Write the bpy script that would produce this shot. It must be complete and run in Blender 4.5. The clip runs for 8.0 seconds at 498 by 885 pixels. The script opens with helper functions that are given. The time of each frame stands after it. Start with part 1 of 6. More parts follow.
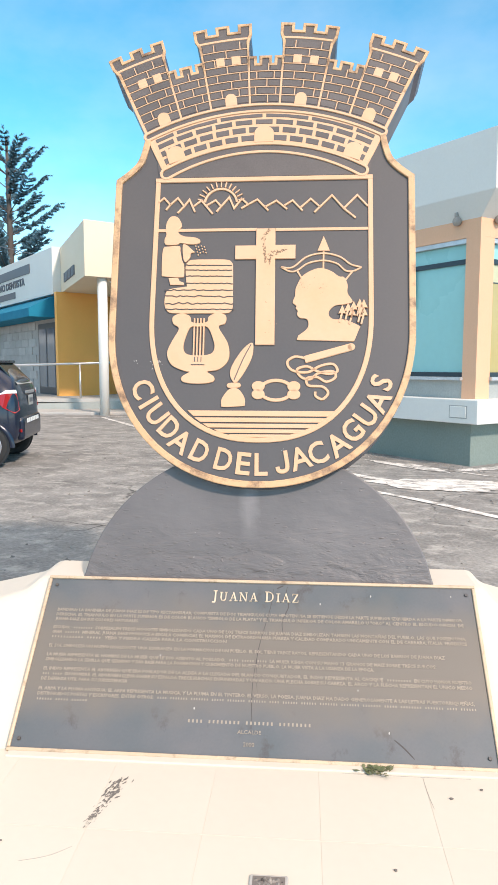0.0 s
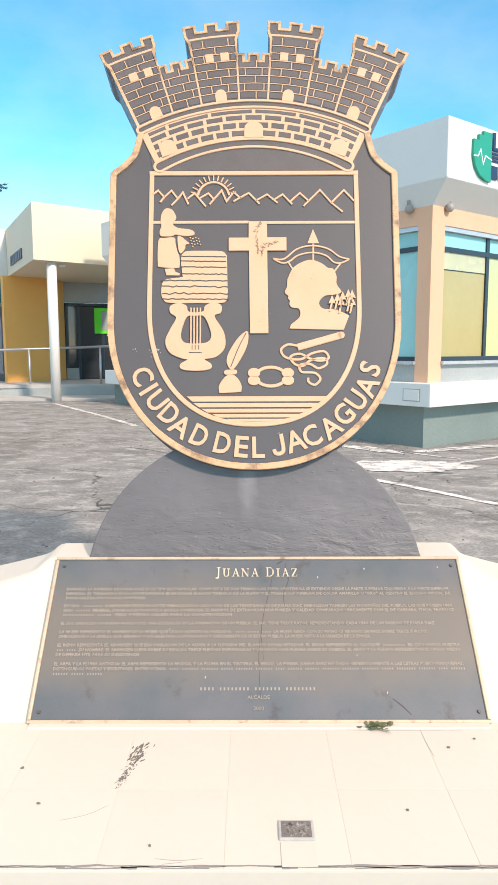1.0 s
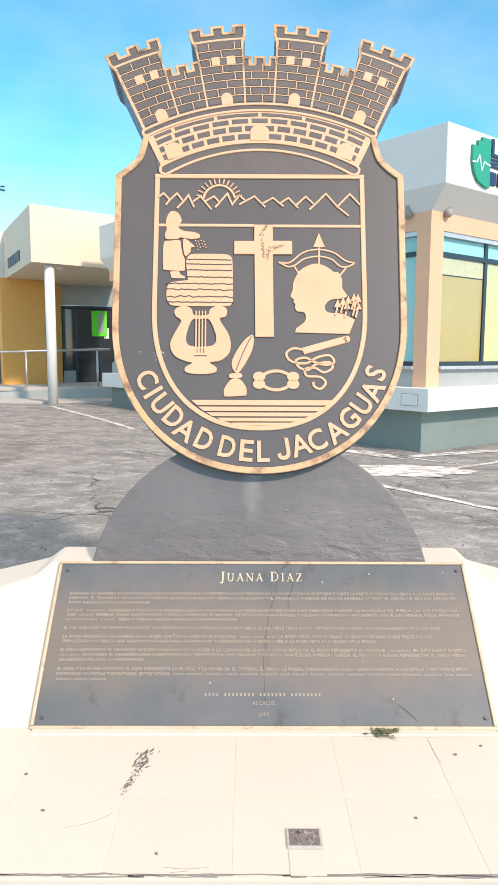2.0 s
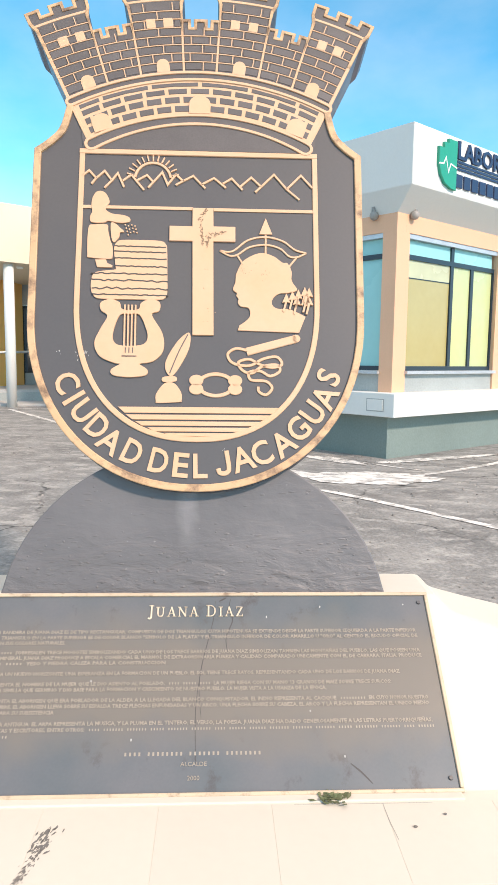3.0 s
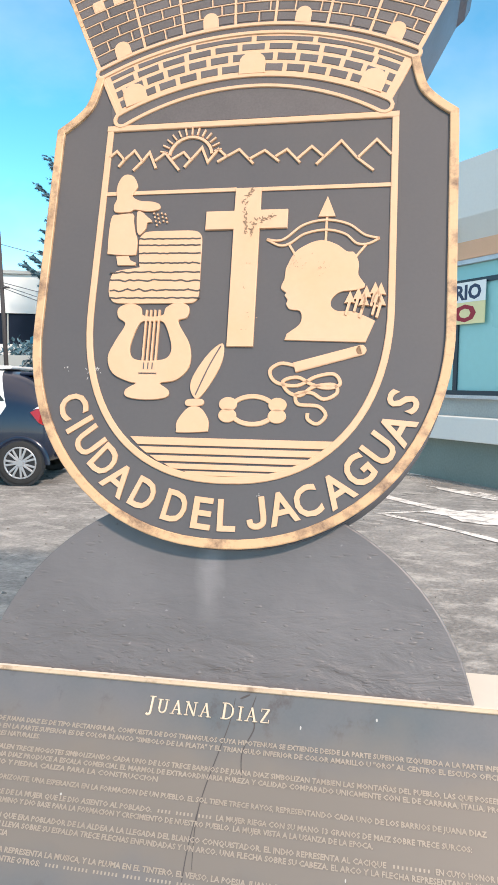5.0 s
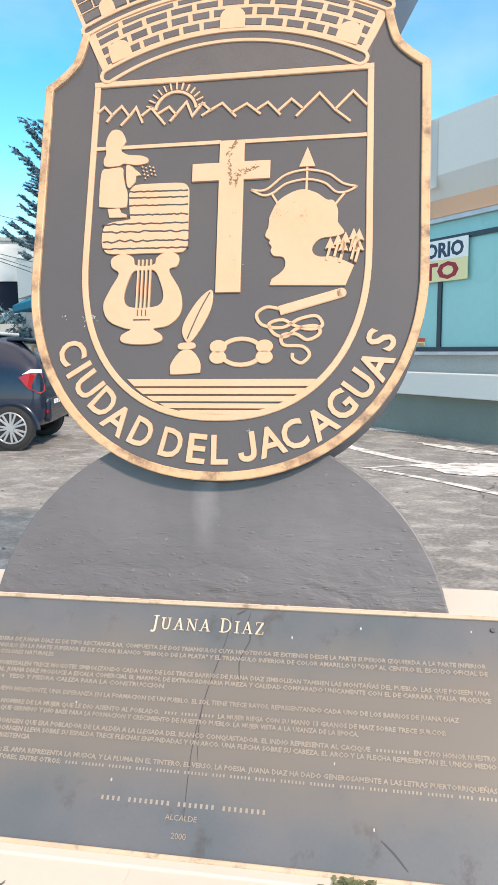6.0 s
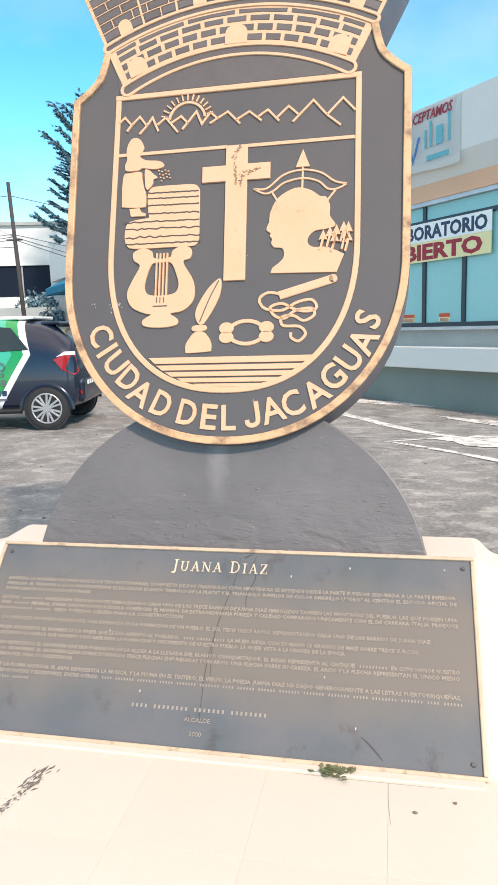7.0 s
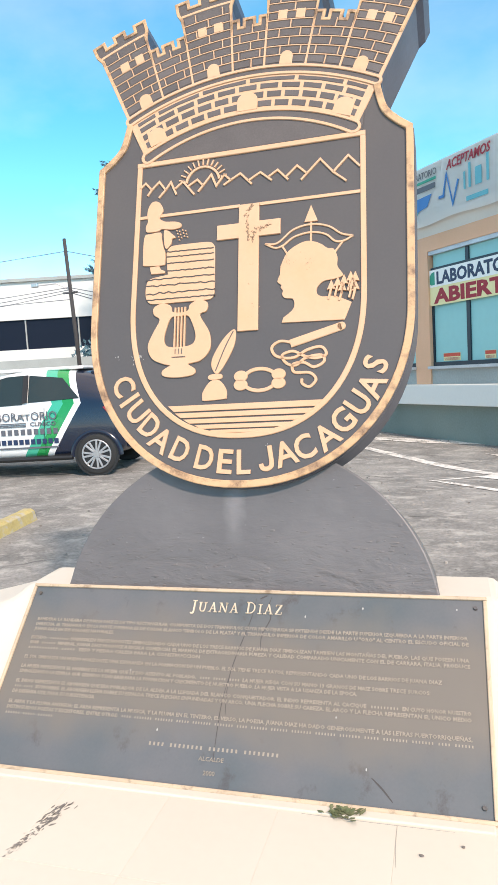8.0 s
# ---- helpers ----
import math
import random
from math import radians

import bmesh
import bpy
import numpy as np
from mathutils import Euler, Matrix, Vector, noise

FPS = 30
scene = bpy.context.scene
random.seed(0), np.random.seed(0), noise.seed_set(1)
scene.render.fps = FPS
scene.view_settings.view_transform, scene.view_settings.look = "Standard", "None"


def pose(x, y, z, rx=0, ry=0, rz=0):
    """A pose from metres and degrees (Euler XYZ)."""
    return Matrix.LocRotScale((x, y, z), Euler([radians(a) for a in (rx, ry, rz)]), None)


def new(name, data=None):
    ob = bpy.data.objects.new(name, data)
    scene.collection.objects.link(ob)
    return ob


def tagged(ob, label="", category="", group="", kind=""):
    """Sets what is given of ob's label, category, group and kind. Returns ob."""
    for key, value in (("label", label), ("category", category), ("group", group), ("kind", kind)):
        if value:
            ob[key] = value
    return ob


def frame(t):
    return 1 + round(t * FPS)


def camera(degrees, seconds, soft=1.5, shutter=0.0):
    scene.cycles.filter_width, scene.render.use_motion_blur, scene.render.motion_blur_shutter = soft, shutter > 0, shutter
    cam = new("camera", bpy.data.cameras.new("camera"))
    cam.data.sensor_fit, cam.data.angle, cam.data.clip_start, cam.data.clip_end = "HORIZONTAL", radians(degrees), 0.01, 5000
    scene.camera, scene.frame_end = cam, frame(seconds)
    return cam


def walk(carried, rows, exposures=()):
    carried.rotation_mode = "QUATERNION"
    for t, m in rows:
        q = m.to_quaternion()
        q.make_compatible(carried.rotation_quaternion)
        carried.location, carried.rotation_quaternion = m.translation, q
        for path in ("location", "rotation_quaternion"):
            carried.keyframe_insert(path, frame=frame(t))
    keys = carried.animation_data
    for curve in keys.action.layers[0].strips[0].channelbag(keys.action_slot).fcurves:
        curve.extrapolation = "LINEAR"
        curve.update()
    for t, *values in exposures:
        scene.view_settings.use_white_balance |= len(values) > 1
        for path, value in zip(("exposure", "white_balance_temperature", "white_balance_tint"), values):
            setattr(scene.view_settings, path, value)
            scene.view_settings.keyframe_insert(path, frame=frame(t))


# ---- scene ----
cam = camera(39.22, 8.0)
# seconds, x, y, z, pitch, roll, yaw
PATH = [
    (0, 0.179, -3.011, 1.491, -6.22, -0.07, 4.51),
    (0.3, 0.180, -3.107, 1.500, -6.93, -0.04, 3.96),
    (0.5, 0.143, -3.128, 1.500, -6.97, -0.00, 2.41),
    (0.8, 0.040, -3.143, 1.509, -7.22, 0.48, 1.47),
    (1, -0.014, -3.159, 1.504, -7.48, 0.16, 0.16),
    (1.2, -0.020, -3.167, 1.500, -7.16, 0.49, 0.58),
    (2.3, -0.058, -3.112, 1.504, -7.20, -0.36, -0.46),
    (2.5, -0.046, -3.027, 1.495, -7.49, 0.27, -1.37),
    (2.8, 0.025, -2.890, 1.503, -6.47, -0.23, -2.09),
    (3, 0.071, -2.791, 1.494, -6.86, -0.68, -2.63),
    (3.2, 0.093, -2.727, 1.491, -6.81, -1.08, -3.13),
    (3.5, 0.119, -2.575, 1.485, -3.59, -2.17, -2.42),
    (3.8, 0.135, -2.396, 1.494, -2.87, -2.86, -3.88),
    (4, 0.153, -2.331, 1.492, -3.56, -1.57, -1.94),
    (4.2, 0.185, -2.287, 1.491, -4.32, -0.90, 0.99),
    (4.5, 0.302, -2.230, 1.491, -4.09, -0.50, 7.94),
    (4.7, 0.324, -2.194, 1.467, -3.32, -1.06, 8.40),
    (5, 0.406, -2.176, 1.473, -4.86, -0.73, 10.29),
    (5.2, 0.414, -2.180, 1.458, -4.04, -0.26, 10.94),
    (6.3, 0.443, -2.447, 1.405, -9.41, 0.78, 8.73),
    (6.5, 0.509, -2.537, 1.422, -10.02, 0.06, 9.88),
    (7, 0.568, -2.629, 1.415, -9.38, 1.71, 11.67),
    (7.2, 0.582, -2.643, 1.411, -8.47, 2.24, 12.06),
    (7.5, 0.685, -2.659, 1.416, -9.50, 2.31, 14.52),
    (7.7, 0.678, -2.671, 1.408, -8.75, 2.34, 14.86),
    (8, 0.720, -2.675, 1.428, -5.79, 3.38, 15.92),
]
walk(cam, [(t, pose(x, y, z, 90 + pitch, roll, yaw)) for t, x, y, z, pitch, roll, yaw in PATH],
     exposures=((0.0, 0.76, 7000, 21), (8.0, 0.76, 7000, 21)))
# ---- light ----
SUN_AZ, SUN_EL = radians(-50), radians(37)
world = bpy.data.worlds.new("sky")
scene.world = world
world.use_nodes = True
wn = world.node_tree.nodes
sky = wn.new("ShaderNodeTexSky")
sky.sky_type = "NISHITA"
sky.sun_disc = False
sky.sun_elevation = SUN_EL
sky.altitude = 2500
sky.sun_rotation = math.pi / 2 - SUN_AZ
sky.air_density, sky.dust_density, sky.ozone_density = 1.0, 0.0, 1.0
wn["Background"].inputs["Strength"].default_value = 0.165
haze = wn.new("ShaderNodeHueSaturation")
haze.inputs["Hue"].default_value, haze.inputs["Saturation"].default_value = 0.470, 1.36
haze.inputs["Value"].default_value = 1.12
world.node_tree.links.new(sky.outputs[0], haze.inputs["Color"])
cloud, cgate, cmix = wn.new("ShaderNodeTexNoise"), wn.new("ShaderNodeMapRange"), wn.new("ShaderNodeMix")
dirs, flat = wn.new("ShaderNodeTexCoord"), wn.new("ShaderNodeMapping")
flat.inputs["Scale"].default_value = (1.0, 1.0, 1.9)
cloud.inputs["Scale"].default_value, cloud.inputs["Detail"].default_value, cloud.inputs["Roughness"].default_value = 2.6, 7, 0.55
cgate.inputs[1].default_value, cgate.inputs[2].default_value, cgate.inputs[3].default_value, cgate.inputs[4].default_value = 0.46, 0.74, 0.0, 1.0
cmix.data_type = "RGBA"
cmix.inputs[7].default_value = (6.0, 5.75, 5.3, 1)
world.node_tree.links.new(dirs.outputs["Generated"], flat.inputs[0])
world.node_tree.links.new(flat.outputs[0], cloud.inputs["Vector"])
# thin clouds thicken overhead: an unseen veil, added to make the shade neutral
rise, veil, both, cover = wn.new("ShaderNodeSeparateXYZ"), wn.new("ShaderNodeMapRange"), wn.new("ShaderNodeMath"), wn.new("ShaderNodeMath")
veil.inputs[1].default_value, veil.inputs[2].default_value, veil.inputs[3].default_value, veil.inputs[4].default_value = 0.44, 0.80, 0.16, 0.95
both.operation, both.inputs[1].default_value = "MULTIPLY_ADD", 0.22
world.node_tree.links.new(dirs.outputs["Generated"], rise.inputs[0])
world.node_tree.links.new(rise.outputs["Z"], veil.inputs[0])
world.node_tree.links.new(veil.outputs[0], both.inputs[0])
world.node_tree.links.new(cloud.outputs[0], both.inputs[2])
world.node_tree.links.new(both.outputs[0], cgate.inputs[0])
cover.operation = "MULTIPLY"
world.node_tree.links.new(cgate.outputs[0], cover.inputs[0])
world.node_tree.links.new(veil.outputs[0], cover.inputs[1])
world.node_tree.links.new(cover.outputs[0], cmix.inputs[0])
world.node_tree.links.new(haze.outputs[0], cmix.inputs[6])
world.node_tree.links.new(cmix.outputs[2], wn["Background"].inputs["Color"])
sun_data = bpy.data.lights.new("sun", "SUN")
sun_data.energy, sun_data.angle, sun_data.color = 2.45, radians(4.0), (1.0, 0.89, 0.75)
sun = new("sun", sun_data)
sd = Vector((math.cos(SUN_AZ) * math.cos(SUN_EL), math.sin(SUN_AZ) * math.cos(SUN_EL), math.sin(SUN_EL)))
sun.matrix_world = Matrix.Translation((8, -8, 12)) @ sd.to_track_quat("Z", "Y").to_matrix().to_4x4()


# ---- materials ----
def mat(name, color, rough=0.6, metal=0.0, color2=None, scale=6.0, amount=0.5, fine=60.0, bump=0.15, dist=0.004, random_tint=0.0, spec=0.5, coat=0.0, grain=0.09):
    """A surface with variation at two scales and fine relief."""
    m = bpy.data.materials.new(name)
    m.use_nodes = True
    nt = m.node_tree
    n, l = nt.nodes, nt.links
    p = n["Principled BSDF"]
    co = n.new("ShaderNodeTexCoord")
    big = n.new("ShaderNodeTexNoise")
    big.inputs["Scale"].default_value, big.inputs["Detail"].default_value = scale, 6
    small = n.new("ShaderNodeTexNoise")
    small.inputs["Scale"].default_value, small.inputs["Detail"].default_value = fine, 4
    for t in (big, small):
        l.new(co.outputs["Object"], t.inputs["Vector"])
    ramp = n.new("ShaderNodeMapRange")
    ramp.inputs[1].default_value, ramp.inputs[2].default_value = 0.35, 0.68
    l.new(big.outputs[0], ramp.inputs[0])
    mul = n.new("ShaderNodeMath")
    mul.operation = "MULTIPLY"
    mul.inputs[1].default_value = amount
    l.new(ramp.outputs[0], mul.inputs[0])
    mix = n.new("ShaderNodeMix")
    mix.data_type = "RGBA"
    c2 = color2 or tuple(c * 0.72 for c in color)
    mix.inputs[6].default_value, mix.inputs[7].default_value = (*color, 1), (*c2, 1)
    l.new(mul.outputs[0], mix.inputs[0])
    out = mix.outputs[2]
    hsv = n.new("ShaderNodeHueSaturation")
    fmap = n.new("ShaderNodeMapRange")
    fmap.inputs[1].default_value, fmap.inputs[2].default_value = 0.3, 0.7
    fmap.inputs[3].default_value, fmap.inputs[4].default_value = 1 - grain, 1 + 0.9 * grain
    l.new(small.outputs[0], fmap.inputs[0])
    l.new(out, hsv.inputs["Color"])
    val = fmap.outputs[0]
    if random_tint:
        info = n.new("ShaderNodeObjectInfo")
        rm = n.new("ShaderNodeMapRange")
        rm.inputs[3].default_value, rm.inputs[4].default_value = 1 - random_tint, 1 + random_tint
        l.new(info.outputs["Random"], rm.inputs[0])
        m2 = n.new("ShaderNodeMath")
        m2.operation = "MULTIPLY"
        l.new(val, m2.inputs[0])
        l.new(rm.outputs[0], m2.inputs[1])
        val = m2.outputs[0]
    l.new(val, hsv.inputs["Value"])
    l.new(hsv.outputs[0], p.inputs["Base Color"])
    rr = n.new("ShaderNodeMapRange")
    rr.inputs[3].default_value, rr.inputs[4].default_value = max(0.02, rough - 0.1), min(1, rough + 0.1)
    l.new(big.outputs[0], rr.inputs[0])
    l.new(rr.outputs[0], p.inputs["Roughness"])
    p.inputs["Metallic"].default_value = metal
    p.inputs["Specular IOR Level"].default_value = spec
    p.inputs["Coat Weight"].default_value = coat
    p.inputs["Coat Roughness"].default_value = 0.05
    if bump:
        b = n.new("ShaderNodeBump")
        b.inputs["Strength"].default_value, b.inputs["Distance"].default_value = bump, dist
        add = n.new("ShaderNodeMath")
        add.operation = "MULTIPLY_ADD"
        add.inputs[1].default_value = 0.5
        l.new(small.outputs[0], add.inputs[0])
        l.new(big.outputs[0], add.inputs[2])
        l.new(add.outputs[0], b.inputs["Height"])
        l.new(b.outputs[0], p.inputs["Normal"])
    return m


def worn(m, under, scale=14.0, low=0.58, high=0.66, stretch=(1, 1, 1), detail=8):
    """Chips in a paint that lay the material below it bare."""
    nt = m.node_tree
    n, l = nt.nodes, nt.links
    p = n["Principled BSDF"]
    src = p.inputs["Base Color"].links[0].from_socket
    co, mp, t, r, mix = (n.new(k) for k in ("ShaderNodeTexCoord", "ShaderNodeMapping", "ShaderNodeTexNoise", "ShaderNodeMapRange", "ShaderNodeMix"))
    mp.inputs["Scale"].default_value = stretch
    t.inputs["Scale"].default_value, t.inputs["Detail"].default_value, t.inputs["Roughness"].default_value = scale, detail, 0.7
    r.inputs[1].default_value, r.inputs[2].default_value = low, high
    mix.data_type = "RGBA"
    mix.inputs[7].default_value = (*under, 1)
    l.new(co.outputs["Object"], mp.inputs[0])
    l.new(mp.outputs[0], t.inputs["Vector"])
    l.new(t.outputs[0], r.inputs[0])
    l.new(r.outputs[0], mix.inputs[0])
    l.new(src, mix.inputs[6])
    l.new(mix.outputs[2], p.inputs["Base Color"])
    return m


def plain(name, color, rough=0.5, metal=0.0, spec=0.5):
    m = bpy.data.materials.new(name)
    m.use_nodes = True
    p = m.node_tree.nodes["Principled BSDF"]
    p.inputs["Base Color"].default_value = (*color, 1)
    p.inputs["Roughness"].default_value, p.inputs["Metallic"].default_value = rough, metal
    p.inputs["Specular IOR Level"].default_value = spec
    return m


SHIELD = worn(mat("shield_grey_paint", (0.104, 0.092, 0.087), 0.36, color2=(0.074, 0.070, 0.074), scale=2.5, fine=90, bump=0.06, dist=0.002, grain=0.03), (0.20, 0.19, 0.20), 22, 0.71, 0.75)
GOLD = worn(mat("pale_gold_paint", (0.68, 0.42, 0.262), 0.5, color2=(0.62, 0.37, 0.195), scale=5, fine=60, bump=0.03, dist=0.002, grain=0.02), (0.24, 0.14, 0.085), 11, 0.70, 0.76)
RIM = worn(mat("worn_gold_paint", (0.64, 0.40, 0.22), 0.5, color2=(0.54, 0.32, 0.165), scale=7, fine=90, bump=0.06, dist=0.002, grain=0.03), (0.20, 0.115, 0.07), 12, 0.47, 0.66)
BRICKDARK = mat("brick_grey_paint", (0.120, 0.103, 0.098), 0.5, scale=9, fine=160, bump=0.1, dist=0.002, random_tint=0.12)
# the blue here paints the sky's reflection into the crown's grey
CROWNEDGE = mat("crown_edge_sky_tint", (0.070, 0.090, 0.135), 0.4, scale=4, fine=60, bump=0.1)
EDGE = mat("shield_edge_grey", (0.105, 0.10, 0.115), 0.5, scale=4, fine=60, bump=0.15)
DOME = worn(mat("trowelled_grey_render", (0.150, 0.139, 0.138), 0.46, color2=(0.108, 0.102, 0.104), scale=2.2, amount=0.8, fine=16, bump=0.6, dist=0.008, grain=0.04), (0.25, 0.23, 0.235), 26, 0.66, 0.72, (1, 2.0, 1))


def trowelled(m):
    """Drawn-out trowel ridges that grow towards the foot, and a paler streak down the middle."""
    n, l = m.node_tree.nodes, m.node_tree.links
    p = n["Principled BSDF"]
    co, mp, t, sep, gate, mul, bump = (n.new(k) for k in ("ShaderNodeTexCoord", "ShaderNodeMapping", "ShaderNodeTexNoise", "ShaderNodeSeparateXYZ", "ShaderNodeMapRange", "ShaderNodeMath", "ShaderNodeBump"))
    mp.inputs["Scale"].default_value = (4, 11, 4)
    t.inputs["Scale"].default_value, t.inputs["Detail"].default_value, t.inputs["Distortion"].default_value = 1.6, 8, 0.4
    gate.inputs[1].default_value, gate.inputs[2].default_value, gate.inputs[3].default_value, gate.inputs[4].default_value = -1.66, -1.40, 1.0, 0.22
    mul.operation = "MULTIPLY"
    bump.inputs["Strength"].default_value, bump.inputs["Distance"].default_value = 1.0, 0.018
    l.new(co.outputs["Object"], mp.inputs[0])
    l.new(mp.outputs[0], t.inputs["Vector"])
    l.new(co.outputs["Object"], sep.inputs[0])
    l.new(sep.outputs["Y"], gate.inputs[0])
    l.new(t.outputs[0], mul.inputs[0])
    l.new(gate.outputs[0], mul.inputs[1])
    l.new(mul.outputs[0], bump.inputs["Height"])
    l.new(p.inputs["Normal"].links[0].from_socket, bump.inputs["Normal"])
    l.new(bump.outputs[0], p.inputs["Normal"])
    src = p.inputs["Base Color"].links[0].from_socket
    wob, off, ab, band, low, high, m1, m2, mix = (n.new(k) for k in ("ShaderNodeTexNoise", "ShaderNodeMath", "ShaderNodeMath", "ShaderNodeMapRange", "ShaderNodeMapRange", "ShaderNodeMapRange", "ShaderNodeMath", "ShaderNodeMath", "ShaderNodeMix"))
    wob.inputs["Scale"].default_value = 12
    off.operation, off.inputs[1].default_value = "MULTIPLY_ADD", 0.06
    ab.operation = "ABSOLUTE"
    band.inputs[1].default_value, band.inputs[2].default_value, band.inputs[3].default_value, band.inputs[4].default_value = 0.006, 0.036, 1.0, 0.0
    low.inputs[1].default_value, low.inputs[2].default_value = -1.52, -1.36
    high.inputs[1].default_value, high.inputs[2].default_value, high.inputs[3].default_value, high.inputs[4].default_value = -1.26, -1.20, 0.42, 0.0
    m1.operation = m2.operation = "MULTIPLY"
    mix.data_type = "RGBA"
    mix.inputs[7].default_value = (0.30, 0.285, 0.285, 1)
    l.new(co.outputs["Object"], wob.inputs["Vector"])
    l.new(wob.outputs[0], off.inputs[0])
    l.new(sep.outputs["X"], off.inputs[2])
    l.new(off.outputs[0], ab.inputs[0])
    l.new(ab.outputs[0], band.inputs[0])
    for r in (low, high):
        l.new(sep.outputs["Y"], r.inputs[0])
    l.new(band.outputs[0], m1.inputs[0])
    l.new(low.outputs[0], m1.inputs[1])
    l.new(m1.outputs[0], m2.inputs[0])
    l.new(high.outputs[0], m2.inputs[1])
    l.new(m2.outputs[0], mix.inputs[0])
    l.new(src, mix.inputs[6])
    l.new(mix.outputs[2], p.inputs["Base Color"])
    return m


DOME = trowelled(DOME)
CREAM = worn(mat("cream_masonry_paint", (0.625, 0.568, 0.480), 0.65, color2=(0.585, 0.525, 0.44), scale=1.6, fine=30, bump=0.06, dist=0.003, grain=0.012), (0.34, 0.30, 0.26), 22, 0.735, 0.76, detail=10)
TILE = worn(mat("cream_painted_tile", (0.625, 0.568, 0.480), 0.6, color2=(0.59, 0.53, 0.44), scale=1.8, fine=30, bump=0.04, dist=0.002, random_tint=0.012, grain=0.012), (0.40, 0.35, 0.30), 24, 0.735, 0.755, detail=10)
BRONZE = worn(mat("weathered_bronze", (0.105, 0.10, 0.105), 0.36, 0.25, color2=(0.10, 0.082, 0.062), scale=3.0, amount=0.8, fine=240, bump=0.05, dist=0.001), (0.055, 0.055, 0.062), 7, 0.60, 0.72, (1.6, 0.5, 1))
def patina(m):
    """Brown patina where the inscription stands; round it metal whose blue-grey includes painted sky reflection."""
    n, l = m.node_tree.nodes, m.node_tree.links
    p = n["Principled BSDF"]
    src = p.inputs["Base Color"].links[0].from_socket
    co, sep, no, ad, r0, r1, mu, mix = (n.new(k) for k in ("ShaderNodeTexCoord", "ShaderNodeSeparateXYZ", "ShaderNodeTexNoise", "ShaderNodeMath", "ShaderNodeMapRange", "ShaderNodeMapRange", "ShaderNodeMath", "ShaderNodeMix"))
    no.inputs["Scale"].default_value, no.inputs["Detail"].default_value = 5, 5
    ad.operation, ad.inputs[1].default_value = "MULTIPLY_ADD", 0.22
    l.new(co.outputs["Object"], sep.inputs[0])
    l.new(co.outputs["Object"], no.inputs["Vector"])
    l.new(no.outputs[0], ad.inputs[0])
    l.new(sep.outputs["Y"], ad.inputs[2])
    r0.inputs[1].default_value, r0.inputs[2].default_value = -0.44, -0.30
    r1.inputs[1].default_value, r1.inputs[2].default_value, r1.inputs[3].default_value, r1.inputs[4].default_value = -0.10, 0.06, 1.0, 0.0
    for r in (r0, r1):
        l.new(ad.outputs[0], r.inputs[0])
    mu.operation = "MULTIPLY"
    l.new(r0.outputs[0], mu.inputs[0])
    l.new(r1.outputs[0], mu.inputs[1])
    mix.data_type = "RGBA"
    mix.inputs[7].default_value = (0.166, 0.148, 0.128, 1)
    l.new(mu.outputs[0], mix.inputs[0])
    l.new(src, mix.inputs[6])
    l.new(mix.outputs[2], p.inputs["Base Color"])
    return m


# teal second tone: reflected sky painted into the bronze
BRONZE_PLATE = patina(worn(mat("patinated_sky_tint_bronze", (0.130, 0.134, 0.142), 0.38, 0.15, color2=(0.082, 0.104, 0.116), scale=3.2, amount=0.9, fine=120, bump=0.04, dist=0.001, grain=0.03), (0.072, 0.068, 0.070), 7, 0.58, 0.70, (1.2, 0.9, 1)))
LETTER = mat("bronze_lettering", (0.35, 0.30, 0.245), 0.4, 0.2, scale=9, fine=200, bump=0)
TITLE = mat("polished_bronze_lettering", (0.74, 0.61, 0.46), 0.35, 0.3, scale=9, fine=200, bump=0)
PLAQUERIM = worn(mat("plaque_rim_gold", (0.56, 0.43, 0.30), 0.45, 0.1, scale=12, fine=150, bump=0.06, dist=0.002, grain=0.03), (0.26, 0.18, 0.12), 16, 0.54, 0.68)
WHITEWALL = mat("white_wall_paint", (0.72, 0.715, 0.675), 0.6, color2=(0.68, 0.68, 0.65), scale=0.8, fine=25, bump=0.04, grain=0.015)
CREAMWALL = mat("cream_wall_paint", (0.70, 0.60, 0.45), 0.6, color2=(0.68, 0.57, 0.41), scale=0.5, fine=25, bump=0.04, grain=0.015)
PEACH = mat("peach_wall_paint", (0.80, 0.45, 0.28), 0.6, color2=(0.72, 0.41, 0.25), scale=0.9, fine=30, bump=0.04, grain=0.02)
OCHRE = mat("ochre_wall_paint", (0.86, 0.42, 0.11), 0.6, color2=(0.74, 0.39, 0.09), scale=0.7, fine=30, bump=0.05, grain=0.02)
GREYWALL = mat("grey_wall_paint", (0.38, 0.405, 0.39), 0.6, scale=1.2, fine=30, bump=0.1)
GREENBASE = mat("grey_green_plinth_paint", (0.20, 0.25, 0.225), 0.6, color2=(0.16, 0.20, 0.18), scale=0.9, fine=30, bump=0.15)
LEDGE = mat("aluminium_sill", (0.55, 0.57, 0.60), 0.4, 0.4, scale=3, bump=0.05)
FRAME = plain("dark_navy_frame", (0.010, 0.028, 0.045), 0.35)
BLIND = mat("pale_teal_window_film", (0.28, 0.60, 0.60), 0.30, color2=(0.25, 0.56, 0.57), scale=0.5, fine=8, bump=0, grain=0.02, spec=0.35)
BLIND_Y = mat("straw_window_film", (0.40, 0.33, 0.13), 0.2, color2=(0.45, 0.40, 0.20), scale=0.9, fine=8, bump=0, grain=0.02, spec=0.4)
BLIND_P = mat("pale_straw_window_film", (0.55, 0.56, 0.36), 0.25, scale=0.8, fine=8, bump=0, grain=0.02, spec=0.4)
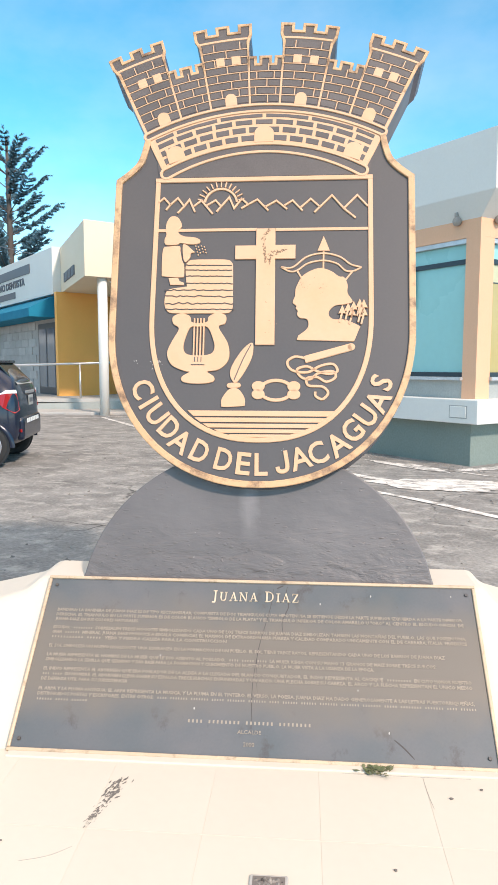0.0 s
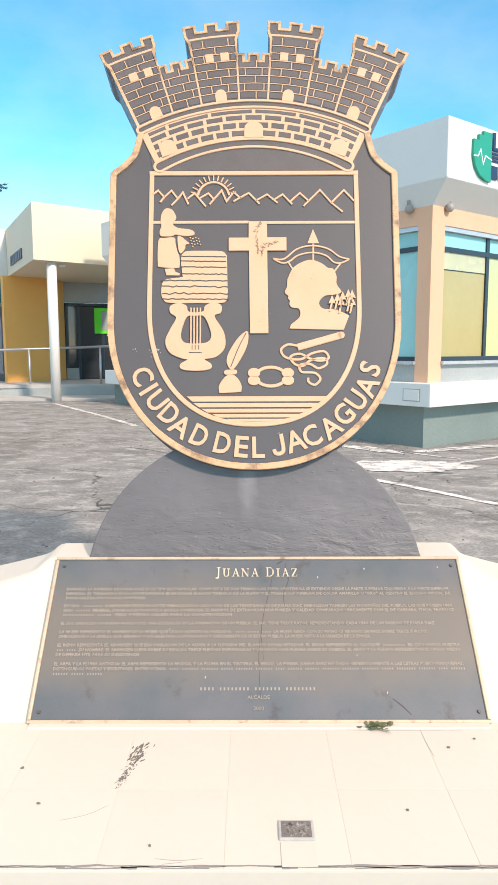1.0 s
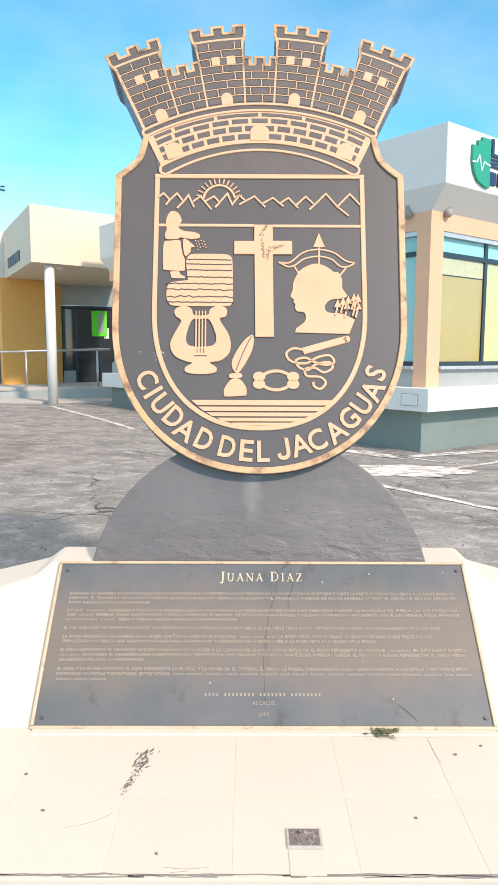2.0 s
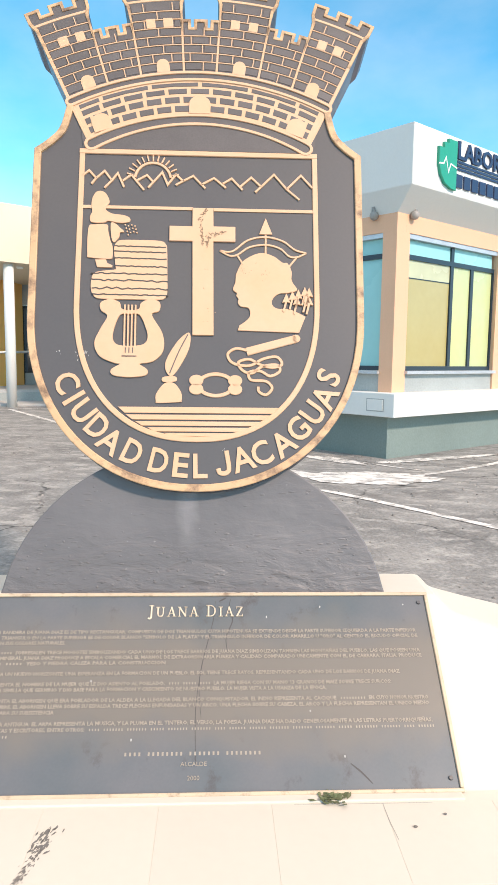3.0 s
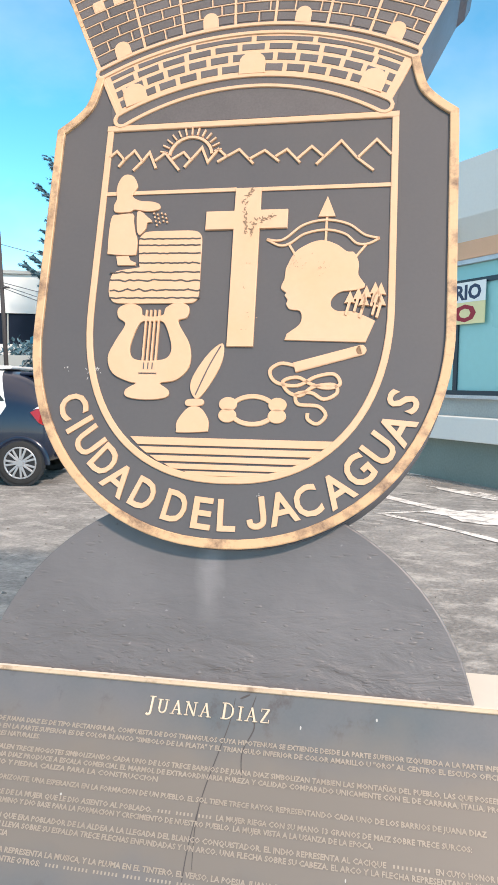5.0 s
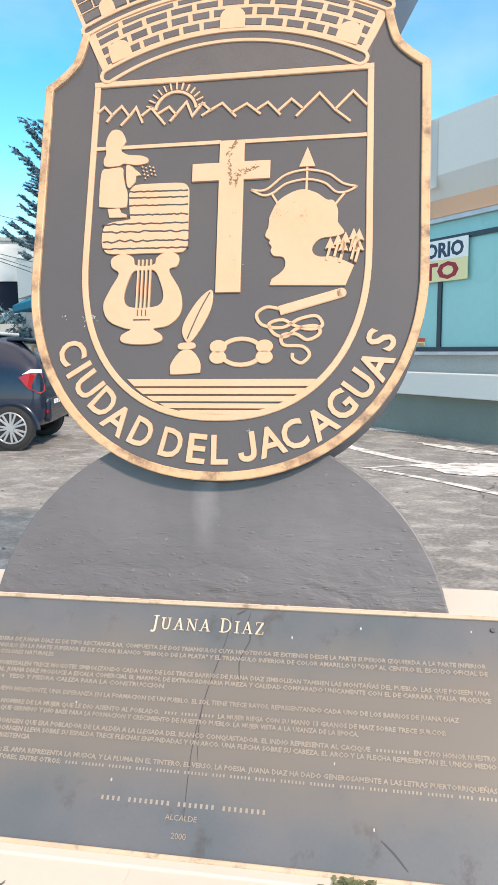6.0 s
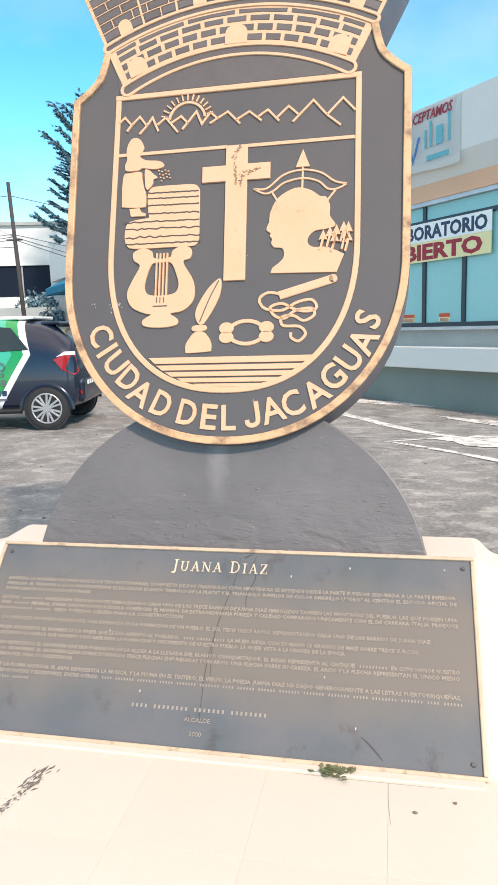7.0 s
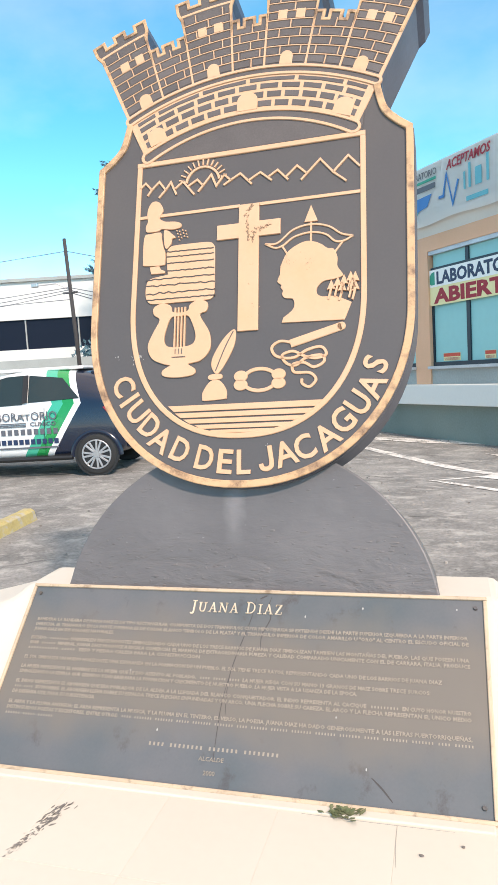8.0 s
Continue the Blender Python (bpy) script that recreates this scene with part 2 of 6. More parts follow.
BLIND_G = mat("pale_green_window_film", (0.52, 0.55, 0.25), 0.25, color2=(0.45, 0.56, 0.38), scale=0.8, fine=8, bump=0, grain=0.02, spec=0.4)
METAL = plain("galvanised_steel", (0.55, 0.55, 0.55), 0.35, 0.8)
DARK = plain("dark_interior", (0.012, 0.013, 0.016), 0.5)
TEAL = mat("teal_canvas", (0.004, 0.20, 0.32), 0.85, scale=2, bump=0.1, spec=0.2)
BLOCK = mat("pale_grey_block", (0.45, 0.44, 0.43), 0.75, scale=2, fine=30, bump=0.2, random_tint=0.10)
CONCRETE = mat("pale_concrete", (0.48, 0.46, 0.43), 0.8, scale=2, fine=40, bump=0.2)
RAMPGREY = mat("grey_ramp_paint", (0.38, 0.41, 0.39), 0.7, scale=1.5, fine=30, bump=0.15)
NAVYTXT = plain("navy_letter_plastic", (0.012, 0.03, 0.085), 0.4)
GREENLOGO = plain("green_logo_plastic", (0.0, 0.30, 0.19), 0.4)
BANNER = plain("white_banner_vinyl", (0.86, 0.87, 0.85), 0.5)
YELLOWV = plain("yellow_vinyl", (0.82, 0.74, 0.40), 0.5)
REDV = plain("dark_red_vinyl", (0.36, 0.012, 0.03), 0.5)
CYANV = plain("cyan_vinyl", (0.10, 0.42, 0.50), 0.5)
BLUEV = plain("blue_vinyl", (0.03, 0.19, 0.48), 0.5)
GREYTXT = plain("grey_letter_paint", (0.10, 0.11, 0.13), 0.5)
YELLOWSTOP = worn(mat("faded_yellow_paint", (0.48, 0.38, 0.15), 0.7, scale=6, fine=40, bump=0.3), (0.40, 0.37, 0.31), 9, 0.5, 0.62)
RUBBER = plain("tyre_rubber", (0.02, 0.02, 0.02), 0.8)
ALLOY = plain("silver_wheel_cover", (0.42, 0.42, 0.43), 0.35, 0.6)
REDLAMP = plain("red_lamp_plastic", (0.34, 0.010, 0.012), 0.15)
CLEARLAMP = plain("clear_lamp_plastic", (0.72, 0.72, 0.72), 0.12)
NEON = plain("bright_green_paper", (0.08, 0.75, 0.02), 0.5)
WOODPOLE = mat("weathered_pole_timber", (0.055, 0.05, 0.05), 0.8, scale=3, fine=30, bump=0.2)
BARK = mat("grey_brown_bark", (0.10, 0.085, 0.075), 0.9, scale=4, fine=30, bump=0.4)
# distance haze is put into the foliage colour as extra blue
NEEDLE = mat("haze_blue_needles", (0.075, 0.165, 0.215), 0.7, color2=(0.085, 0.175, 0.19), scale=1.2, fine=9, bump=0)
WEED = mat("weed_leaves", (0.115, 0.145, 0.065), 0.8, color2=(0.20, 0.17, 0.10), scale=30, bump=0)
GRIME = plain("dark_grime", (0.17, 0.15, 0.135), 0.8)


CARGLASS = plain("tinted_car_glass", (0.018, 0.030, 0.030), 0.04, 0.0, 0.6)


def asphalt():
    m = mat("weathered_asphalt", (0.275, 0.266, 0.248), 0.9, color2=(0.135, 0.131, 0.124), scale=1.5, amount=0.8, fine=30, bump=1.0, dist=0.03, grain=0.24)
    nt = m.node_tree
    n, l = nt.nodes, nt.links
    p = n["Principled BSDF"]
    src = p.inputs["Base Color"].links[0].from_socket
    co = n.new("ShaderNodeTexCoord")
    warp = n.new("ShaderNodeTexNoise")
    warp.inputs["Scale"].default_value = 1.6
    vadd = n.new("ShaderNodeVectorMath")
    vadd.operation = "MULTIPLY_ADD"
    vadd.inputs[1].default_value = (0.6, 0.6, 0)
    l.new(co.outputs["Object"], warp.inputs["Vector"])
    l.new(warp.outputs["Color"], vadd.inputs[0])
    l.new(co.outputs["Object"], vadd.inputs[2])
    vor = n.new("ShaderNodeTexVoronoi")
    vor.feature = "DISTANCE_TO_EDGE"
    vor.inputs["Scale"].default_value = 0.42
    l.new(vadd.outputs[0], vor.inputs["Vector"])
    cr = n.new("ShaderNodeMapRange")
    cr.inputs[1].default_value, cr.inputs[2].default_value, cr.inputs[3].default_value, cr.inputs[4].default_value = 0.002, 0.008, 1.0, 0.0
    l.new(vor.outputs["Distance"], cr.inputs[0])
    gate = n.new("ShaderNodeTexNoise")
    gate.inputs["Scale"].default_value = 0.7
    l.new(co.outputs["Object"], gate.inputs["Vector"])
    gm = n.new("ShaderNodeMapRange")
    gm.inputs[1].default_value, gm.inputs[2].default_value = 0.48, 0.6
    l.new(gate.outputs[0], gm.inputs[0])
    mm = n.new("ShaderNodeMath")
    mm.operation = "MULTIPLY"
    l.new(cr.outputs[0], mm.inputs[0])
    l.new(gm.outputs[0], mm.inputs[1])
    mix = n.new("ShaderNodeMix")
    mix.data_type = "RGBA"
    mix.inputs[7].default_value = (0.05, 0.048, 0.045, 1)
    l.new(mm.outputs[0], mix.inputs[0])
    l.new(src, mix.inputs[6])
    streak = n.new("ShaderNodeTexNoise")
    mp = n.new("ShaderNodeMapping")
    mp.inputs["Rotation"].default_value = (0, 0, 0.6)
    mp.inputs["Scale"].default_value = (1.1, 1.5, 1)
    streak.inputs["Scale"].default_value, streak.inputs["Detail"].default_value, streak.inputs["Roughness"].default_value = 3.2, 12, 0.72
    l.new(co.outputs["Object"], mp.inputs[0])
    l.new(mp.outputs[0], streak.inputs["Vector"])
    sm = n.new("ShaderNodeMapRange")
    sm.inputs[1].default_value, sm.inputs[2].default_value, sm.inputs[3].default_value, sm.inputs[4].default_value = 0.50, 0.64, 0.0, 0.75
    l.new(streak.outputs[0], sm.inputs[0])
    mix2 = n.new("ShaderNodeMix")
    mix2.data_type = "RGBA"
    mix2.inputs[7].default_value = (0.45, 0.43, 0.395, 1)
    l.new(sm.outputs[0], mix2.inputs[0])
    l.new(mix.outputs[2], mix2.inputs[6])
    l.new(mix2.outputs[2], p.inputs["Base Color"])
    return m


ASPHALT = asphalt()
LINEPAINT = worn(mat("worn_white_road_paint", (0.76, 0.73, 0.68), 0.8, scale=3, fine=50, bump=0.3, dist=0.006), (0.27, 0.255, 0.235), 5, 0.47, 0.60, detail=14)


# ---- mesh helpers ----
def part(name, bm, material, parent=None, label="", smooth=False):
    me = bpy.data.meshes.new(name)
    bm.normal_update()
    bm.to_mesh(me)
    bm.free()
    me.materials.append(material)
    if smooth:
        for f in me.polygons:
            f.use_smooth = True
    ob = new(name, me)
    ob.parent = parent
    if label:
        tagged(ob, label)
    return ob


def thing(name, m, label, category, kind="", group=""):
    ob = new(name)
    ob.empty_display_size = 0.1
    ob.matrix_world = m
    return tagged(ob, label, category, group, kind)


def box(bm, x0, x1, y0, y1, z0, z1, bevel=0.0, m=None):
    made = bmesh.ops.create_cube(bm, size=1)["verts"]
    for v in made:
        v.co = Vector(((x0 + x1) / 2 + v.co.x * (x1 - x0), (y0 + y1) / 2 + v.co.y * (y1 - y0), (z0 + z1) / 2 + v.co.z * (z1 - z0)))
    if m is not None:
        bmesh.ops.transform(bm, matrix=m, verts=made)
    if bevel:
        edges = list({e for v in made for e in v.link_edges})
        bmesh.ops.bevel(bm, geom=edges, offset=bevel, segments=2, affect="EDGES", profile=0.5)
    return bm


def B(x0, x1, y0, y1, z0, z1, bevel=0.0, m=None):
    return box(bmesh.new(), x0, x1, y0, y1, z0, z1, bevel, m)


def prism(loop, h0, h1, bevel=0.0):
    """A flat outline, extruded from h0 to h1 along z."""
    bm = bmesh.new()
    a = [bm.verts.new((x, y, h1)) for x, y in loop]
    b = [bm.verts.new((x, y, h0)) for x, y in loop]
    top = bm.faces.new(a)
    bm.faces.new(b[::-1])
    n = len(loop)
    for i in range(n):
        bm.faces.new((a[i], b[i], b[(i + 1) % n], a[(i + 1) % n]))
    bmesh.ops.recalc_face_normals(bm, faces=bm.faces)
    if bevel:
        bmesh.ops.bevel(bm, geom=list(top.edges), offset=bevel, segments=2, affect="EDGES", profile=0.5)
    bmesh.ops.triangulate(bm, faces=[f for f in bm.faces if len(f.verts) > 4])
    return bm


def stroke(bm, pts, w, h, closed=False, h0=0.0, taper=False):
    """A raised line of width w and height h that follows the points."""
    n = len(pts)
    P = [Vector(p) for p in pts]
    rings = []
    for i in range(n):
        a = P[i - 1] if i or closed else P[i]
        b = P[(i + 1) % n] if i < n - 1 or closed else P[i]
        d0, d1 = (P[i] - a), (b - P[i])
        d0 = d0.normalized() if d0.length else d1.normalized()
        d1 = d1.normalized() if d1.length else d0
        t = (d0 + d1)
        t = t.normalized() if t.length > 1e-6 else d1
        k = min(1.0 / max(abs(t.dot(d1)), 0.45), 2.0)
        side = Vector((-t.y, t.x)) * k * w / 2
        if taper:
            side *= max(0.15, math.sin(math.pi * (i + 0.5) / n) ** 0.5)
        rings.append([bm.verts.new((*(P[i] + side * s), hh)) for s, hh in ((-1, h0), (-1, h - 0.002), (-0.8, h), (0.8, h), (1, h - 0.002), (1, h0))])
    for i in range(n if closed else n - 1):
        r, q = rings[i], rings[(i + 1) % n]
        for j in range(5):
            bm.faces.new((r[j], q[j], q[j + 1], r[j + 1]))
    if not closed:
        bm.faces.new(rings[0])
        bm.faces.new(rings[-1][::-1])
    return bm


def line(pts, w, h, closed=False, h0=0.0, taper=False):
    bm = stroke(bmesh.new(), pts, w, h, closed, h0, taper)
    bmesh.ops.recalc_face_normals(bm, faces=bm.faces)
    return bm


def spline(pts, closed=False, steps=6):
    """A smooth curve through a few points."""
    P = [Vector(p) for p in pts]
    n = len(P)
    out = []
    for i in range(n if closed else n - 1):
        p0 = P[(i - 1) % n] if closed or i else P[0]
        p1, p2 = P[i], P[(i + 1) % n]
        p3 = P[(i + 2) % n] if closed or i + 2 < n else P[-1]
        for s in range(steps):
            t = s / steps
            out.append(0.5 * (2 * p1 + (p2 - p0) * t + (2 * p0 - 5 * p1 + 4 * p2 - p3) * t * t + (3 * p1 - p0 - 3 * p2 + p3) * t ** 3))
    if not closed:
        out.append(P[-1])
    return out


def ellipse(cx, cy, a, b, n=28, t0=0.0, t1=2 * math.pi, ends=False):
    return [(cx + a * math.cos(t0 + (t1 - t0) * i / n), cy + b * math.sin(t0 + (t1 - t0) * i / n)) for i in range(n + (1 if ends else 0))]


def superarc(a, b, cv, n, steps=40):
    """The lower half of a superellipse, from the right to the left."""
    out = []
    for i in range(steps + 1):
        t = math.pi * i / steps
        c, s = math.cos(t), math.sin(t)
        out.append((math.copysign(abs(c) ** (2 / n) * a, c), cv - b * abs(s) ** (2 / n)))
    return out


def filled(loops, depth, bevel=0.0015):
    """A raised flat shape with holes, as a mesh."""
    cu = bpy.data.curves.new("shape", "CURVE")
    cu.dimensions, cu.fill_mode, cu.extrude, cu.bevel_depth, cu.bevel_resolution = "2D", "BOTH", depth / 2, bevel, 1
    for loop in loops:
        s = cu.splines.new("POLY")
        s.points.add(len(loop) - 1)
        for q, p in zip(s.points, loop):
            q.co = (p[0], p[1], 0, 1)
        s.use_cyclic_u = True
    return as_bmesh(cu, depth / 2)


def as_bmesh(cu, lift=0.0):
    ob = new("shape", cu)
    dg = bpy.context.evaluated_depsgraph_get()
    dg.update()
    me = bpy.data.meshes.new_from_object(ob.evaluated_get(dg))
    bm = bmesh.new()
    bm.from_mesh(me)
    bpy.data.objects.remove(ob)
    bpy.data.meshes.remove(me)
    bmesh.ops.translate(bm, vec=(0, 0, lift), verts=bm.verts)
    return bm


def words(body, height, depth=0.002, width=None, bold=0.0, align="CENTER", res=2, shear=0.0, track=1.0):
    """Lettering with Blender's own font: capitals of that height, squeezed to that width."""
    cu = bpy.data.curves.new("words", "FONT")
    cu.body, cu.size, cu.extrude, cu.offset, cu.resolution_u = body, height / 0.70, depth / 2, bold, res
    cu.align_x, cu.align_y, cu.shear, cu.space_character = align, "BOTTOM_BASELINE", shear, track
    bm = as_bmesh(cu, depth / 2)
    if width and bm.verts:
        lo, hi = min(v.co.x for v in bm.verts), max(v.co.x for v in bm.verts)
        k = width / (hi - lo)
        for v in bm.verts:
            v.co.x = v.co.x * k
        if align == "LEFT":
            bmesh.ops.translate(bm, vec=(-lo * k, 0, 0), verts=bm.verts)
    return bm


def tube(bm, pts, r0, r1=None, sides=8):
    r1 = r0 if r1 is None else r1
    P = [Vector(p) for p in pts]
    rings = []
    for i, p in enumerate(P):
        d = (P[min(i + 1, len(P) - 1)] - P[max(i - 1, 0)]).normalized()
        a = d.orthogonal().normalized()
        b = d.cross(a)
        r = r0 + (r1 - r0) * i / max(1, len(P) - 1)
        rings.append([bm.verts.new(p + (a * math.cos(2 * math.pi * k / sides) + b * math.sin(2 * math.pi * k / sides)) * r) for k in range(sides)])
    for r, q in zip(rings, rings[1:]):
        k0 = min(range(sides), key=lambda k: (q[k].co - r[0].co).length)
        for k in range(sides):
            bm.faces.new((r[k], r[(k + 1) % sides], q[(k + 1 + k0) % sides], q[(k + k0) % sides]))
    bm.faces.new(rings[0][::-1])
    bm.faces.new(rings[-1])
    bmesh.ops.recalc_face_normals(bm, faces=bm.faces)
    return bm


def move(bm, m):
    bmesh.ops.transform(bm, matrix=m, verts=bm.verts)
    return bm


def smoothstep(a, b, x):
    t = min(1, max(0, (x - a) / (b - a)))
    return t * t * (3 - 2 * t)


def ground_z(x, y):
    """The car park falls a little towards the laboratory."""
    return -0.15 * smoothstep(4.5, 8.2, y) * smoothstep(-4.0, 1.5, x)


# ---- ground ----
def sheet():
    def ticks(fine0, fine1, step):
        inner = [fine0 + step * i for i in range(int((fine1 - fine0) / step) + 1)]
        far = [8, 20, 50, 120, 300, 800, 2000]
        return [fine0 - f for f in reversed(far)] + inner + [fine1 + f for f in far]
    xs, ys = ticks(-14, 16, 0.5), ticks(-8, 26, 0.5)
    bm = bmesh.new()
    grid = [[bm.verts.new((x, y, ground_z(x, y))) for x in xs] for y in ys]
    for j in range(len(ys) - 1):
        for i in range(len(xs) - 1):
            bm.faces.new((grid[j][i], grid[j][i + 1], grid[j + 1][i + 1], grid[j + 1][i]))
    return bm


tagged(part("ground", sheet(), ASPHALT, smooth=True), "weathered grey asphalt car park with cracks", "ground", kind="structure")


def marking(name, pts, w, label):
    """A painted line on the asphalt, 4 mm above it, with ragged sides."""
    bm = bmesh.new()
    a, b = Vector(pts[0]), Vector(pts[1])
    n = max(4, int((b - a).length / 0.12))
    side = Vector((-(b - a).y, (b - a).x)).normalized()
    rows = []
    for i in range(n + 1):
        p = a + (b - a) * i / n
        row = []
        for s in (-1, 1):
            q = p + side * s * (w / 2 + 0.018 * noise.noise((p.x * 3, p.y * 3, s * 9)))
            row.append(bm.verts.new((q.x, q.y, ground_z(q.x, q.y) + 0.006)))
        rows.append(row)
    for r, q in zip(rows, rows[1:]):
        bm.faces.new((r[0], r[1], q[1], q[0]))
    bmesh.ops.recalc_face_normals(bm, faces=bm.faces)
    return tagged(part(name, bm, LINEPAINT), label, "road marking", kind="structure")


for a, b, w in (((0.55, 6.15), (2.95, 2.80), 0.11), ((-1.25, 10.85), (1.38, 6.80), 0.21), ((0.45, 6.18), (1.36, 6.93), 0.09), ((2.75, 6.55), (6.6, 10.05), 0.12),
                ((-5.75, 17.1), (-2.4, 11.2), 0.13), ((1.9, 8.95), (3.15, 7.30), 0.06), ((-9.5, 15.9), (-4.0, 17.6), 0.10)):
    marking("road_marking", (a, b), w, "worn white parking line on the asphalt")


def blotch(cx, cy, a, b, turn, seed, lift):
    """A patch of old white paint or cement with an uneven outline."""
    bm = bmesh.new()
    ring = []
    ca, sa = math.cos(turn), math.sin(turn)
    for i in range(90):
        t = 2 * math.pi * i / 90
        r = 1 + 0.24 * noise.noise((math.cos(t) * 2, math.sin(t) * 2, seed)) + 0.14 * noise.noise((math.cos(t) * 7, math.sin(t) * 7, seed + 2)) + 0.08 * noise.noise((math.cos(t) * 19, math.sin(t) * 19, seed))
        u, v = a * r * math.cos(t), b * r * math.sin(t)
        x, y = cx + u * ca - v * sa, cy + u * sa + v * ca
        ring.append(bm.verts.new((x, y, ground_z(x, y) + lift)))
    bm.faces.new(ring)
    bmesh.ops.triangulate(bm, faces=bm.faces)
    bmesh.ops.recalc_face_normals(bm, faces=bm.faces)
    return bm


WALLWAY = math.atan2(0.78, -0.626)
for cx, cy, a, b, turn, lift in ((2.10, 6.35, 0.92, 0.72, -0.15, 0.007), (0.35, 11.3, 1.5, 0.30, -0.42, 0.007), (1.9, 8.6, 0.9, 0.16, WALLWAY, 0.008), (3.75, 8.68, 1.45, 0.13, 0.43, 0.008)):
    tagged(part("paint_patch", blotch(cx, cy, a, b, turn, cx * 3, lift), LINEPAINT), "worn ragged patch of white paint on asphalt", "road marking", kind="structure")


def gravel():
    """Loose grit and flakes on the asphalt, thick along the laboratory wall."""
    q = random.Random(31)
    verts, faces = [], []
    for i in range(1100):
        if i < 480:
            s, d = q.uniform(-0.5, 7.0), abs(q.gauss(0, 0.42)) + 0.02
            x, y = 2.95 - 0.626 * s - 0.78 * d, 8.62 + 0.78 * s - 0.626 * d
        else:
            x, y = q.uniform(-6, 6), q.uniform(1.0, 9.0)
            if y > 8.0 and x > 2.0:
                continue
        r = q.uniform(0.006, 0.020) * (1.4 if q.random() < 0.08 else 1)
        z, n, i0 = ground_z(x, y), 6, len(verts)
        for k in range(n):
            t, rr = 6.283 * k / n, r * q.uniform(0.6, 1.2)
            verts.append((x + rr * math.cos(t), y + rr * math.sin(t), z))
        for k in range(n):
            t, rr = 6.283 * k / n + 0.3, r * q.uniform(0.3, 0.7)
            verts.append((x + rr * math.cos(t), y + rr * math.sin(t), z + r * q.uniform(0.4, 0.9)))
        faces.append(tuple(range(i0 + n, i0 + 2 * n)))
        for k in range(n):
            faces.append((i0 + k, i0 + (k + 1) % n, i0 + n + (k + 1) % n, i0 + n + k))
    me = bpy.data.meshes.new("loose_gravel")
    me.from_pydata(verts, [], faces)
    me.materials.append(GRAVEL)
    tagged(new("loose_gravel", me), "loose grit and stones scattered on the asphalt", "gravel", kind="stuff")


GRAVEL = mat("mixed_grit", (0.34, 0.32, 0.29), 0.9, color2=(0.13, 0.12, 0.11), scale=5, amount=1.0, fine=40, bump=0.3)
gravel()

# ---- the monument's base ----
SLOPE = 1.119


def plinth():
    """A sloping bank that carries the plaque, with a falling shoulder on either side."""
    top = [(-2.6, 0.235), (-1.25, 0.545), (-1.0, 0.604), (-0.885, 0.634), (-0.835, 0.678), (0.845, 0.678), (0.885, 0.630), (1.0, 0.598), (1.25, 0.535), (2.6, 0.235)]
    bm = bmesh.new()
    rows = []
    for x, z in top:
        rows.append([bm.verts.new(c) for c in ((x, -0.893, 0.0), (x, -0.893, 0.224), (x, z - SLOPE, z), (x, -0.20, z + 0.003), (x, -0.15, -0.05))])
    for r, q in zip(rows, rows[1:]):
        for j in range(4):
            bm.faces.new((r[j], r[j + 1], q[j + 1], q[j]))
    bmesh.ops.recalc_face_normals(bm, faces=bm.faces)
    edges = [e for e in bm.edges if abs(e.verts[0].co.z - e.verts[1].co.z) < 0.5 and min(e.verts[0].co.z, e.verts[1].co.z) > 0.25]
    bmesh.ops.bevel(bm, geom=edges, offset=0.02, segments=2, affect="EDGES", profile=0.5)
    box(bm, -0.60, 0.60, -0.40, 0.02, 0.0, 0.66)
    return bm


base = thing("monument_base", pose(0, 0, 0), "cream painted sloping masonry base of the monument", "plinth")
part("bank", plinth(), CREAM, base)
part("apron_core", B(-2.6, 2.6, -1.592, -0.893, 0.0, 0.2306), CREAM, base)
part("ledge", B(-0.78, 0.80, -0.935, -0.8935, 0.222, 0.236, 0.004), CREAM, base)
socket = part("socket_box", B(0.056, 0.152, -1.482, -1.404, 0.2185, 0.2375, 0.004), CONCRETE, base, "broken concrete rim of a ground socket")
part("hole", B(0.064, 0.144, -1.474, -1.412, 0.2376, 0.2386), GRIME, socket, "dirty dark socket opening")
def debris():
    q = random.Random(17)
    bm = bmesh.new()
    for i in range(60):
        x, y, r = q.uniform(0.068, 0.140), q.uniform(-1.470, -1.416), q.uniform(0.002, 0.009)
        top = bm.verts.new((x, y, 0.2388 + 0.5 * r))
        ring = [bm.verts.new((x + r * q.uniform(0.5, 1.1) * math.cos(1.2566 * k), y + r * q.uniform(0.5, 1.1) * math.sin(1.2566 * k), 0.2386)) for k in range(5)]
        for k in range(5):
            bm.faces.new((ring[k], ring[(k + 1) % 5], top))
    return bm


tagged(part("debris", debris(), mat("mixed_rubble", (0.30, 0.27, 0.24), 0.9, color2=(0.07, 0.06, 0.055), scale=60, amount=1.0, fine=200, bump=0), socket, "crumbled dirt and rubble"), kind="stuff")
part("patched_strip", B(0.060, 0.150, -1.575, -1.488, 0.2321, 0.2335), CREAM, base)

SF = Matrix(((1, 0, 0, 0), (0, math.sin(radians(16.28)), -math.cos(radians(16.28)), 0), (0, math.cos(radians(16.28)), math.sin(radians(16.28)), 2.275), (0, 0, 0, 1)))
pedestal = thing("pedestal", SF, "half-round pedestal in trowelled dark grey render", "pedestal")


def dome():
    loop = [(0.668 * math.cos(t), -1.75 + 0.61 * math.sin(t)) for t in (math.pi * i / 48 for i in range(49)) if -1.75 + 0.61 * math.sin(t) > -1.662]
    loop = [(0.668, -1.672)] + loop + [(-0.668, -1.672)]
    return prism([(1.014 * x, -1.672 + 1.014 * (y + 1.672)) for x, y in loop], -0.30, -0.045, 0.006)


part("half_dome", dome(), DOME, pedestal)


